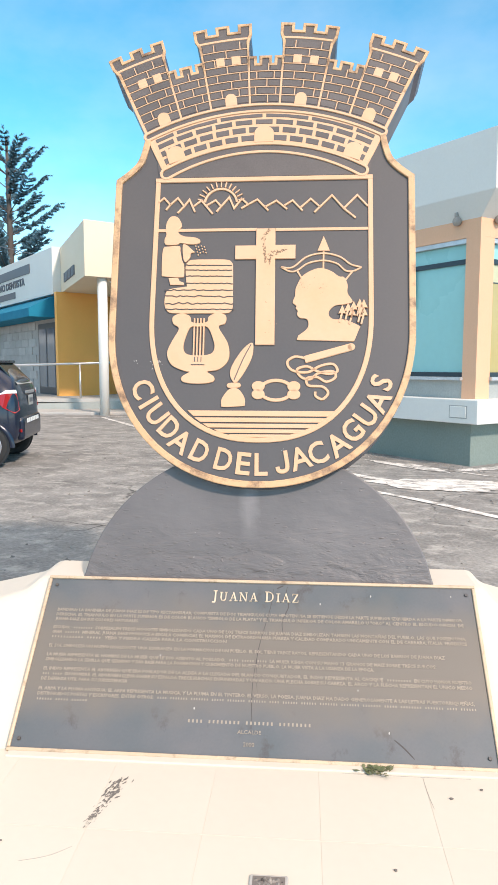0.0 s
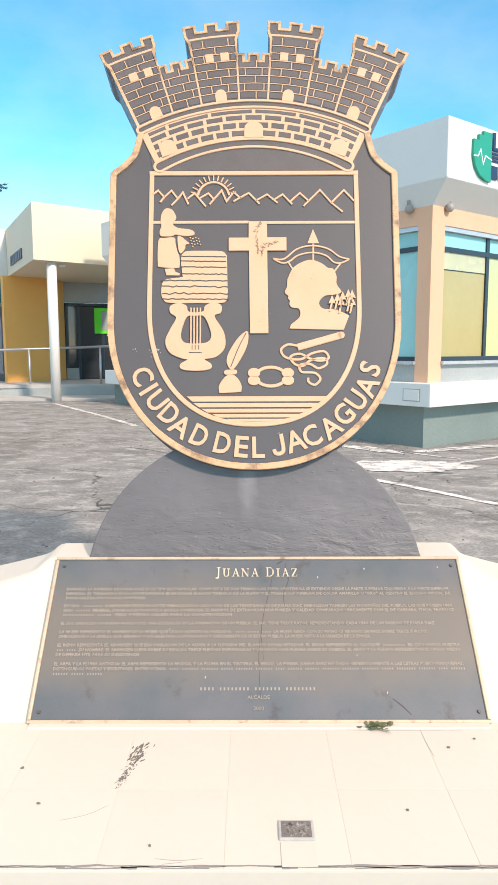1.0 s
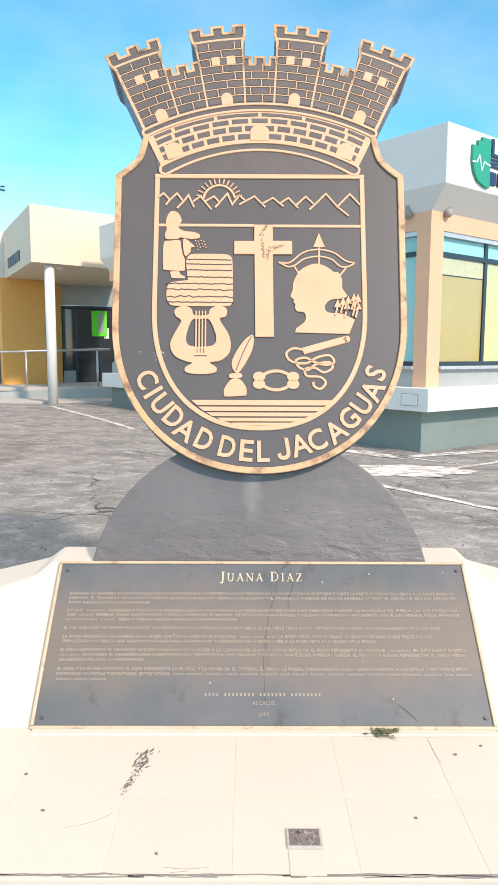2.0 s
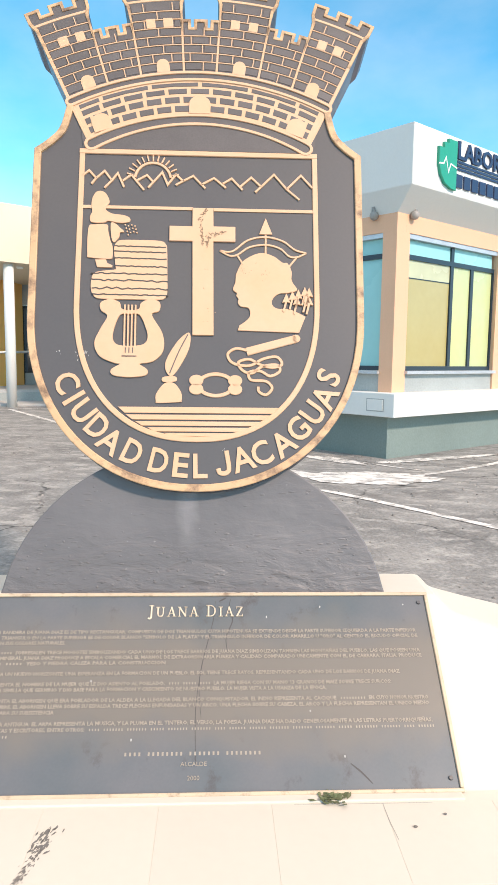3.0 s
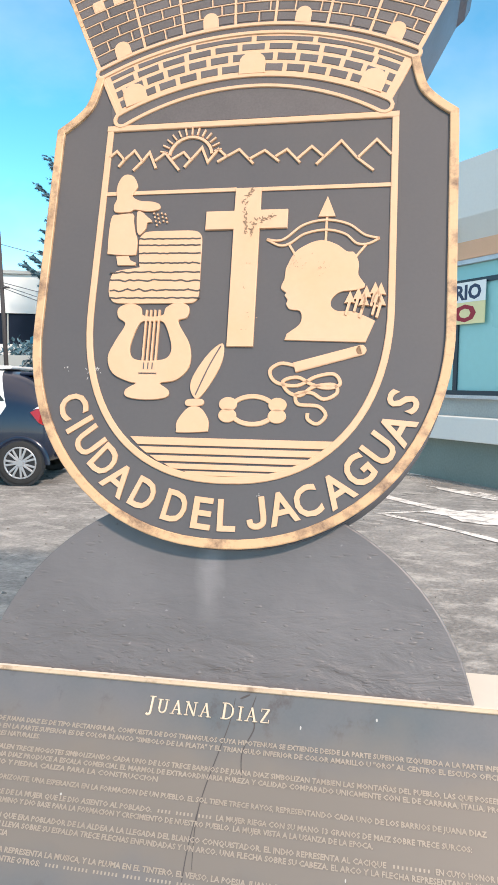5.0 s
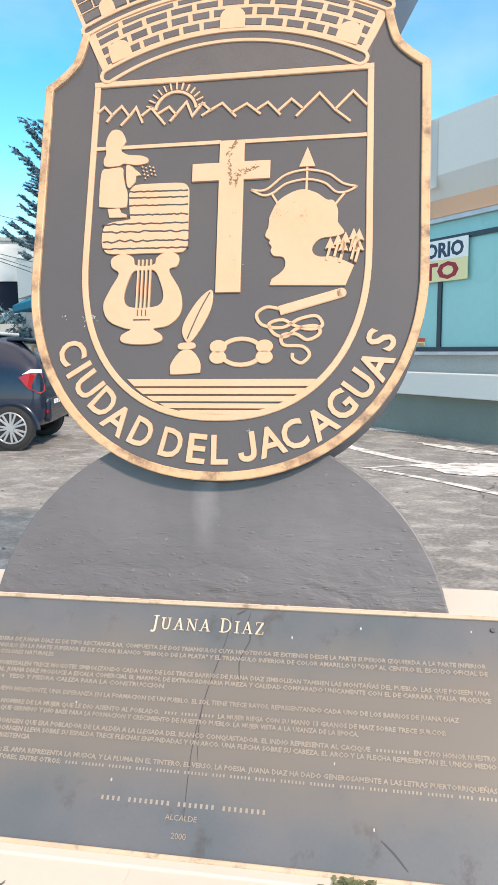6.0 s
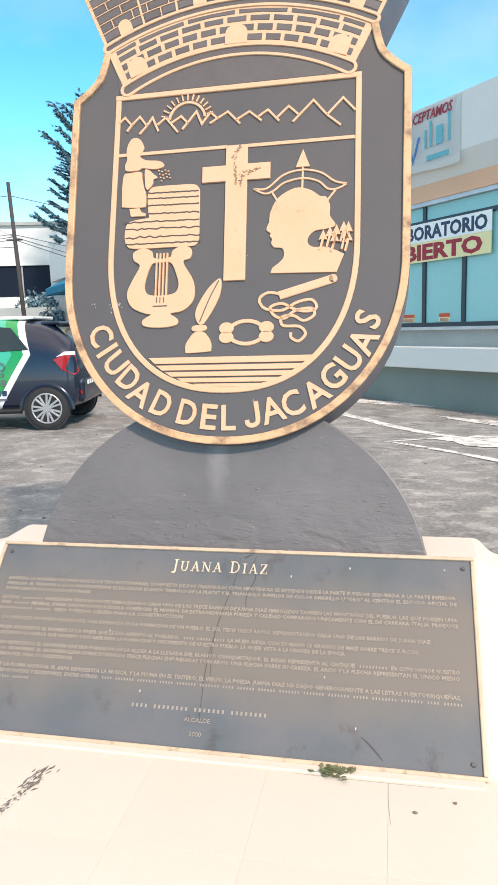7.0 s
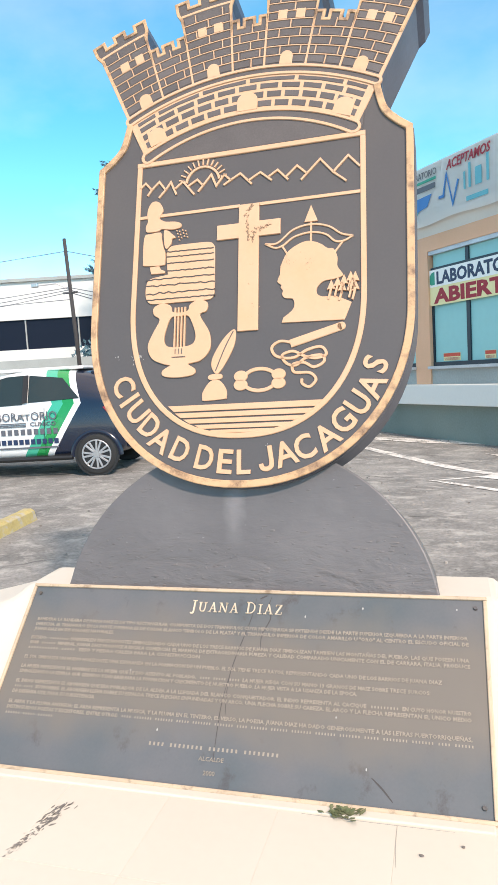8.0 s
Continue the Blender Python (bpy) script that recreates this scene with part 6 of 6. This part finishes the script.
# ---- pine ----
def pine():
    q = random.Random(21)
    tree = thing("pine_tree", pose(-14.92, 32.6, 0), "tall dark Norfolk pine with layered branches", "tree")
    tb = bmesh.new()
    tube(tb, [(0, 0, 0), (0.05, 0, 5), (0.02, 0, 10), (0.0, 0, 12.9)], 0.25, 0.06, 10)
    part("trunk", tb, BARK, tree, smooth=True)
    verts, faces = [], []
    wood = bmesh.new()
    def sprig(o, d, l):
        up = Vector((0, 0, 1))
        s = d.cross(up)
        s = s.normalized() if s.length > 0.01 else Vector((1, 0, 0))
        for k in range(16):
            a = 6.283 * k / 16 + q.uniform(-0.3, 0.3)
            side = (s * math.cos(a) + up * math.sin(a)) * 0.085 + d * 0.10
            w = d.cross(side).normalized() * 0.024
            t = q.random()
            p = o + d * l * t
            i0 = len(verts)
            verts.extend([tuple(p - w), tuple(p + w), tuple(p + side * q.uniform(0.8, 1.5))])
            faces.append((i0, i0 + 1, i0 + 2))
    z = 5.4
    while z < 12.7:
        f = (z - 5.4) / 7.6
        reach = 2.6 * (1 - f) ** 0.45 * q.uniform(0.75, 1.2) + 0.2
        n = q.randint(3, 5)
        a0 = q.uniform(0, 6.28)
        for i in range(n):
            a = a0 + 6.283 * i / n + q.uniform(-0.25, 0.25)
            L = reach * q.uniform(0.65, 1.1)
            out = Vector((math.cos(a), math.sin(a), 0))
            pts = [Vector((0, 0, z)) + out * L * t + Vector((0, 0, (0.30 + 0.45 * f) * L * t - 0.22 * L * t * t * (1 - f) + 0.30 * L * t ** 3)) for t in (0, 0.25, 0.5, 0.75, 1.0)]
            tube(wood, pts, 0.035, 0.010, 4)
            m = max(4, int(L * 5))
            for j in range(m):
                t = 0.34 + 0.66 * j / m
                k = min(3, int(t * 4))
                p = pts[k].lerp(pts[k + 1], t * 4 - k)
                for sgn in (-1, 1):
                    side = Vector((-out.y, out.x, 0)) * sgn
                    d = (side * 0.8 + out * 0.7 + Vector((0, 0, q.uniform(0.0, 0.45)))).normalized()
                    l = (0.16 + 0.36 * t) * q.uniform(0.6, 1.1) * (0.6 + 0.4 * (1 - f))
                    sub = 4
                    for u in range(sub):
                        sprig(p + d * l * u / sub, d, l / sub * 1.3)
            sprig(pts[-1], out, 0.3)
        z += q.uniform(0.42, 0.66)
    me = bpy.data.meshes.new("crown")
    me.from_pydata(verts, [], faces)
    me.materials.append(NEEDLE)
    crown = new("crown", me)
    crown.parent = tree
    part("branches", wood, BARK, tree)
    return tree


pine()


def shrub(name, x, y, z0, rad, seed, label):
    q = random.Random(seed)
    verts, faces = [], []
    for i in range(900):
        d = Vector((q.gauss(0, 1), q.gauss(0, 1), q.gauss(0, 0.7))).normalized() * rad * q.uniform(0.35, 1.0)
        p = Vector((0, 0, rad * 0.8)) + d
        a, b = Vector((q.gauss(0, 1), q.gauss(0, 1), q.gauss(0, 1))).normalized() * 0.16, Vector((q.gauss(0, 1), q.gauss(0, 1), q.gauss(0, 1))).normalized() * 0.10
        k = len(verts)
        verts += [tuple(p), tuple(p + a + b), tuple(p + a * 2), tuple(p + a - b)]
        faces.append((k, k + 1, k + 2, k + 3))
    ob = thing(name, pose(x, y, z0), label, "bush")
    me = bpy.data.meshes.new("leaves")
    me.from_pydata(verts, [], faces)
    me.materials.append(NEEDLE)
    o = new("leaves", me)
    o.parent = ob
    bm = bmesh.new()
    tube(bm, [(0, 0, -z0), (0, 0, rad)], 0.05)
    part("stem", bm, BARK, ob)
    return ob


shrub("bush", -18.2, 33.0, 1.2, 1.5, 4, "dark green bush by the white annex")
shrub("bush", -16.8, 31.5, 0.8, 1.1, 6, "dark green bush by the yard wall")

# ---- wheel stop ----
stop = thing("wheel_stop", Matrix.Translation((-3.62, 3.68, 0)) @ Matrix.Rotation(math.atan2(-0.988, 0.156), 4, "Z"), "chipped faded yellow concrete wheel stop on asphalt", "wheel stop")
sb = bmesh.new()
sec = [(-0.10, 0.0), (-0.075, 0.10), (-0.04, 0.125), (0.04, 0.125), (0.075, 0.10), (0.10, 0.0)]
prev = None
for i in range(19):
    x = 1.8 * i / 18
    ring = [sb.verts.new((x, y + 0.006 * noise.noise((x * 6, y * 20, 1)), max(0, z + (0.010 * noise.noise((x * 8, y * 9, z * 9)) if z > 0.05 else 0)))) for y, z in sec]
    if prev:
        for j in range(5):
            sb.faces.new((prev[j], ring[j], ring[j + 1], prev[j + 1]))
    else:
        sb.faces.new(ring[::-1])
    prev = ring
sb.faces.new(prev)
bmesh.ops.recalc_face_normals(sb, faces=sb.faces)
part("block", sb, YELLOWSTOP, stop)


# ---- parked car ----
def livery():
    """Navy tail, white doors and green slanting bands, as wrapped on the car."""
    m = bpy.data.materials.new("car_wrap")
    m.use_nodes = True
    n, l = m.node_tree.nodes, m.node_tree.links
    p = n["Principled BSDF"]
    co, sep, ma, mr, ramp = (n.new(k) for k in ("ShaderNodeTexCoord", "ShaderNodeSeparateXYZ", "ShaderNodeMath", "ShaderNodeMapRange", "ShaderNodeValToRGB"))
    ma.operation = "MULTIPLY_ADD"
    ma.inputs[1].default_value = 0.62
    l.new(co.outputs["Object"], sep.inputs[0])
    l.new(sep.outputs["Z"], ma.inputs[0])
    over, cut = n.new("ShaderNodeMath"), n.new("ShaderNodeMath")
    over.operation, cut.operation = "SUBTRACT", "MAXIMUM"
    over.inputs[1].default_value, cut.inputs[1].default_value = 1.0, 0.0
    l.new(sep.outputs["Z"], over.inputs[0])
    l.new(over.outputs[0], cut.inputs[0])
    lean = n.new("ShaderNodeMath")
    lean.operation, lean.inputs[1].default_value = "MULTIPLY_ADD", -0.9
    l.new(cut.outputs[0], lean.inputs[0])
    l.new(sep.outputs["X"], lean.inputs[2])
    l.new(lean.outputs[0], ma.inputs[2])
    mr.inputs[1].default_value, mr.inputs[2].default_value = -1.0, 3.0
    l.new(ma.outputs[0], mr.inputs[0])
    l.new(mr.outputs[0], ramp.inputs[0])
    r = ramp.color_ramp
    r.interpolation = "CONSTANT"
    navy, white, green, mint = (0.008, 0.014, 0.032, 1), (0.72, 0.73, 0.72, 1), (0.0, 0.26, 0.07, 1), (0.03, 0.38, 0.25, 1)
    r.elements[0].position, r.elements[0].color = 0.0, navy
    r.elements[1].position, r.elements[1].color = 0.448, white
    for pos, c in ((0.471, green), (0.511, mint), (0.548, white)):
        e = r.elements.new(pos)
        e.color = c
    l.new(ramp.outputs[0], p.inputs["Base Color"])
    p.inputs["Roughness"].default_value = 0.25
    p.inputs["Coat Weight"].default_value, p.inputs["Coat Roughness"].default_value = 0.3, 0.04
    return m


WRAP = livery()
NAVY = plain("navy_car_paint", (0.008, 0.014, 0.032), 0.2)
WHITECAR = plain("white_car_paint", (0.74, 0.74, 0.73), 0.25)
BLACKP = plain("black_plastic", (0.012, 0.012, 0.013), 0.5)


SIZE = 1.11


def hatchback():
    """A small hatchback. x runs from the rear axle to the nose, y to its left, z up."""
    fwd = Vector((-0.980, -0.200, 0)).normalized()
    left = Vector((-fwd.y, fwd.x, 0))
    wheel_at = Vector((-4.46, 6.88, 0))
    o = wheel_at - left * 0.74 * SIZE
    m = Matrix(((fwd.x, left.x, 0, o.x), (fwd.y, left.y, 0, o.y), (0, 0, 1, 0), (0, 0, 0, 1))) @ Matrix.Scale(SIZE, 4)
    car = thing("hatchback_car", m, "small navy hatchback with white and green wrapped doors", "car")
    # stations: x, half width, sill height, belt height, belt half width, roof height, roof half width
    S = [(-0.66, 0.60, 0.42, 0.82, 0.58, 0.90, 0.50), (-0.60, 0.76, 0.34, 0.90, 0.74, 1.02, 0.60), (-0.52, 0.815, 0.28, 0.97, 0.79, 1.20, 0.58), (-0.38, 0.84, 0.26, 1.02, 0.81, 1.25, 0.57),
         (-0.15, 0.845, 0.25, 1.03, 0.82, 1.39, 0.575), (0.25, 0.847, 0.24, 1.01, 0.825, 1.47, 0.58), (0.80, 0.847, 0.24, 0.985, 0.825, 1.515, 0.585), (1.30, 0.847, 0.24, 0.965, 0.825, 1.49, 0.58),
         (1.75, 0.847, 0.24, 0.95, 0.82, 1.36, 0.56), (2.15, 0.845, 0.24, 0.94, 0.80, 1.12, 0.60), (2.45, 0.84, 0.25, 0.90, 0.76, 0.96, 0.62), (2.80, 0.81, 0.26, 0.80, 0.70, 0.86, 0.58), (3.08, 0.70, 0.30, 0.66, 0.60, 0.70, 0.50), (3.16, 0.56, 0.36, 0.56, 0.50, 0.60, 0.42)]
    def ring(s, grow=0.0):
        x, w, z0, zb, wb, zr, wr = s
        half = [(w - 0.05, z0), (w + grow, z0 + 0.10), (w + 0.012 + grow, z0 + (zb - z0) * 0.55), (wb + grow, zb), ((wb * 0.45 + wr * 0.55) + 0.02 + grow, zb + (zr - zb) * 0.55), (wr + grow, zr - 0.035), (wr * 0.6, zr + grow)]
        return [(x, y, z) for y, z in half] + [(x, -y, z) for y, z in reversed(half)]
    bm = bmesh.new()
    rings = [[bm.verts.new(p) for p in ring(s)] for s in S]
    for r, q in zip(rings, rings[1:]):
        for j in range(14):
            bm.faces.new((r[j], r[(j + 1) % 14], q[(j + 1) % 14], q[j]))
    bm.faces.new(rings[0])
    bm.faces.new(rings[-1][::-1])
    bmesh.ops.recalc_face_normals(bm, faces=bm.faces)
    body_ob = part("body", bm, WRAP, car, smooth=True)
    body_ob.modifiers.new("round", "SUBSURF").levels = 1
    body_ob.modifiers["round"].render_levels = 2
    def panel(name, pts, material, parent, grow=0.006, label=""):
        b = bmesh.new()
        lo = [b.verts.new(p) for p in pts]
        c = sum((Vector(p) for p in pts), Vector()) / len(pts)
        b.faces.new(lo)
        bmesh.ops.recalc_face_normals(b, faces=b.faces)
        bmesh.ops.solidify(b, geom=b.faces[:], thickness=0.014)
        return part(name, b, material, parent, label)
    for sgn in (1, -1):
        def side(x, z, out=0.0):
            ws = float(np.interp(x, [s[0] for s in S], [s[4] for s in S]))
            wr = float(np.interp(x, [s[0] for s in S], [s[6] for s in S]))
            zb = float(np.interp(x, [s[0] for s in S], [s[3] for s in S]))
            zr = float(np.interp(x, [s[0] for s in S], [s[5] for s in S]))
            t = min(1, max(0, (z - zb) / (zr - zb)))
            return (x, sgn * (ws + (wr + 0.025 - ws) * t + 0.012 + out), z)
        def pane(pts, label):
            b = bmesh.new()
            b.faces.new([b.verts.new(side(x, z)) for x, z in pts])
            bmesh.ops.subdivide_edges(b, edges=b.edges[:], cuts=5, use_grid_fill=True)
            bmesh.ops.triangulate(b, faces=b.faces[:])
            for v in b.verts:
                v.co.y = side(v.co.x, v.co.z, -0.006)[1]
            bmesh.ops.recalc_face_normals(b, faces=b.faces)
            bmesh.ops.solidify(b, geom=b.faces[:], thickness=0.014)
            return part("side_window", b, CARGLASS, car, label)
        pane([(0.20, 1.07), (0.28, 1.16), (0.45, 1.355), (0.92, 1.41), (0.92, 1.04)], "tinted rear door window")
        pane([(1.00, 1.02), (1.00, 1.415), (1.25, 1.405), (1.62, 1.31), (1.98, 1.03), (1.70, 1.00)], "tinted front door window")
        panel("pillar_trim", [side(0.925, 1.04, 0.002), side(0.925, 1.41, 0.002), side(0.995, 1.41, 0.002), side(0.995, 1.03, 0.002)], BLACKP, car)
        for x0, x1, z in ((0.88, 1.05, 0.90), (2.0, 2.17, 0.87)):
            part("door_handle", B(x0, x1, sgn * 0.856 - 0.012, sgn * 0.856 + 0.012, z - 0.018, z + 0.018, 0.008), WHITECAR, car)
        for x in (0.70, 1.78):
            b = bmesh.new()
            tube(b, [(x, sgn * 0.858, 0.34), (x, sgn * 0.861, 0.62), (x - 0.02, sgn * 0.842, 0.97)], 0.004, 0.004, 4)
            part("door_seam", b, BLACKP, car)
        b = bmesh.new()
        tube(b, [(0.33, sgn * 0.853, 0.27), (2.1, sgn * 0.853, 0.27)], 0.035, 0.035, 8)
        part("sill_trim", b, BLACKP, car)
        # tail lamp wraps the rear corner
        tl = [(-0.585, sgn * 0.70, 1.00), (-0.42, sgn * 0.835, 1.00), (-0.20, sgn * 0.855, 0.93), (-0.36, sgn * 0.862, 0.80), (-0.575, sgn * 0.80, 0.72), (-0.635, sgn * 0.68, 0.76)]
        panel("tail_lamp", tl, REDLAMP, car, label="red wraparound tail lamp")
        panel("lamp_top", [(-0.585, sgn * 0.71, 1.03), (-0.42, sgn * 0.835, 1.03), (-0.26, sgn * 0.850, 0.965), (-0.42, sgn * 0.842, 0.985), (-0.595, sgn * 0.71, 0.985)], CLEARLAMP, car, label="clear lamp strip")
        part("reflector", B(-0.665, -0.63, sgn * 0.62 - 0.06, sgn * 0.62 + 0.06, 0.46, 0.50, 0.005), REDLAMP, car)
    panel("rear_window", [(-0.560, -0.56, 1.09), (-0.560, 0.56, 1.09), (-0.16, 0.50, 1.375), (-0.16, -0.50, 1.375)], CARGLASS, car, label="tinted rear window")
    panel("windscreen", [(2.14, -0.62, 1.05), (2.14, 0.62, 1.05), (1.66, 0.55, 1.40), (1.66, -0.55, 1.40)], CARGLASS, car, label="tinted windscreen")
    part("roof_panel", B(0.20, 1.45, -0.50, 0.50, 1.465, 1.512, 0.02), WHITECAR, car, "white wrapped roof")
    part("spoiler", B(-0.22, 0.10, -0.50, 0.50, 1.385, 1.43, 0.02), NAVY, car, "roof spoiler")
    part("rear_bumper", B(-0.70, -0.50, -0.66, 0.66, 0.34, 0.66, 0.06), NAVY, car, "navy rear bumper")
    part("number_plate", B(-0.672, -0.660, -0.16, 0.16, 0.80, 0.94, 0.004), GREYWALL, car, "blank number plate")
    part("plate_bar", B(-0.675, -0.6721, -0.12, 0.12, 0.84, 0.90), GREYTXT, car)
    part("plate_trim", B(-0.665, -0.63, -0.30, 0.30, 0.965, 1.005, 0.01), ALLOY, car, "chrome strip above the plate")
    for i in range(7):
        part("lettering_bar", B(-0.7035, -0.7005, -0.44 + 0.13 * i, -0.34 + 0.13 * i, 0.57, 0.63), BANNER, car)
    part("window_sticker", prism([(-0.2, 0), (0.2, 0), (0.2, 0.10), (-0.2, 0.10)], 0, 0.002), NEON, car, "green window sticker").matrix_local = Matrix.Translation((-0.495, 0.15, 1.165)) @ Matrix.Rotation(radians(-90), 4, "Z") @ Matrix.Rotation(radians(47), 4, "X")
    b = bmesh.new()
    tube(b, [(0.25, 0, 1.47), (0.05, 0, 1.66)], 0.006, 0.003, 6)
    part("aerial", b, BLACKP, car)
    # writing on the doors
    def on_side(bm, x, z):
        return move(bm, Matrix(((-1, 0, 0, x), (0, 0, 1, 0.8585), (0, 1, 0, z), (0, 0, 0, 1))))
    part("door_lettering", on_side(words("LABORATORIO", 0.115, 0.004, 1.02, 0.001), 1.02, 0.800), GREYTXT, car)
    part("door_lettering", on_side(words("CLINICO", 0.055, 0.004, 0.36, 0.001), 0.71, 0.722), GREYTXT, car)
    for i in range(3):
        part("door_stripe", on_side(B(-0.30, 0.30, 0.0 + 0.022 * i, 0.012 + 0.022 * i, 0, 0.004), 1.25, 0.715), GREYTXT, car)
    for i in range(11):
        part("name_bar", on_side(B(-0.030, 0.030, 0, 0.078, 0, 0.004), 0.54 + 0.092 * i, 0.605), GREYTXT, car)
    for i in range(11):
        part("number_bar", on_side(B(-0.030, 0.030, 0, 0.068, 0, 0.004), 0.54 + 0.082 * i, 0.475), NAVYTXT, car)
    part("text_bar", on_side(B(-0.5, 0.5, 0, 0.022, 0, 0.004), 1.01, 0.415), GREYTXT, car)
    # wheels
    for x in (0.0, 2.46):
        for sgn in (1, -1):
            w = new("wheel")
            w.parent = car
            w.location = (x, sgn * 0.74, 0.292)
            w.rotation_euler = (0, 0, 0 if sgn > 0 else math.pi)
            tb = bmesh.new()
            prof = [(-0.085, 0.20), (-0.092, 0.25), (-0.075, 0.285), (-0.03, 0.292), (0.03, 0.292), (0.075, 0.285), (0.092, 0.25), (0.085, 0.20)]
            loops = [[tb.verts.new((r * math.cos(6.28319 * k / 40), y + 0.03, r * math.sin(6.28319 * k / 40))) for y, r in prof] for k in range(40)]
            for k in range(40):
                for j in range(7):
                    tb.faces.new((loops[k][j], loops[k][j + 1], loops[(k + 1) % 40][j + 1], loops[(k + 1) % 40][j]))
            bmesh.ops.recalc_face_normals(tb, faces=tb.faces)
            part("tyre", tb, RUBBER, w, "black rubber tyre", smooth=True)
            rb = bmesh.new()
            bmesh.ops.create_cone(rb, cap_ends=True, segments=40, radius1=0.20, radius2=0.185, depth=0.02, matrix=Matrix.Translation((0, 0.095, 0)) @ Matrix.Rotation(radians(-90), 4, "X"))
            rim_ob = part("rim", rb, BLACKP, w, "dark wheel recess")
            for k in range(14):
                t = 6.28319 * (k // 2) / 7 + (0.17 if k % 2 else -0.17)
                sp = move(B(0.045, 0.192, -0.014, 0.014, -0.008, 0.012, 0.005), Matrix.Rotation(radians(-90), 4, "X"))
                part("spoke", move(sp, Matrix.Translation((0, 0.112, 0)) @ Matrix.Rotation(t, 4, "Y")), ALLOY, w)
            hb = bmesh.new()
            bmesh.ops.create_cone(hb, cap_ends=True, segments=24, radius1=0.055, radius2=0.045, depth=0.03, matrix=Matrix.Translation((0, 0.115, 0)) @ Matrix.Rotation(radians(-90), 4, "X"))
            part("hub_cap", hb, ALLOY, w)
            rg = bmesh.new()
            loops = [[rg.verts.new((r * math.cos(6.28319 * k / 40), y, r * math.sin(6.28319 * k / 40))) for y, r in ((0.10, 0.182), (0.122, 0.186), (0.122, 0.204), (0.10, 0.206))] for k in range(40)]
            for k in range(40):
                for j in range(3):
                    rg.faces.new((loops[k][j], loops[k][j + 1], loops[(k + 1) % 40][j + 1], loops[(k + 1) % 40][j]))
            bmesh.ops.recalc_face_normals(rg, faces=rg.faces)
            part("rim_ring", rg, ALLOY, w, smooth=True)
            # wheel arch
            ab = bmesh.new()
            loops = [[ab.verts.new((r * math.cos(3.14159 * k / 20), y, r * math.sin(3.14159 * k / 20) - 0.02)) for y, r in ((0.098, 0.305), (0.122, 0.312), (0.122, 0.350), (0.098, 0.372))] for k in range(21)]
            for k in range(20):
                for j in range(3):
                    ab.faces.new((loops[k][j], loops[k][j + 1], loops[k + 1][j + 1], loops[k + 1][j]))
            bmesh.ops.recalc_face_normals(ab, faces=ab.faces)
            part("wheel_arch", ab, NAVY if x < 1 else WHITECAR, w, smooth=True)
            # black disc put in for the shaded gap inside the arch
            db = bmesh.new()
            bmesh.ops.create_cone(db, cap_ends=True, segments=40, radius1=0.305, radius2=0.305, depth=0.02, matrix=Matrix.Translation((0, 0.100, 0)) @ Matrix.Rotation(radians(-90), 4, "X"))
            part("arch_void", db, BLACKP, w)
    # the short rear overhang
    for ob in list(car.children):
        if ob.type == "MESH" and not ob.name.startswith("wheel"):
            if ob.name.startswith("window_sticker"):
                ob.location.x *= 0.66
                continue
            for v in ob.data.vertices:
                if v.co.x < 0:
                    v.co.x *= 0.66
    return car


hatchback()
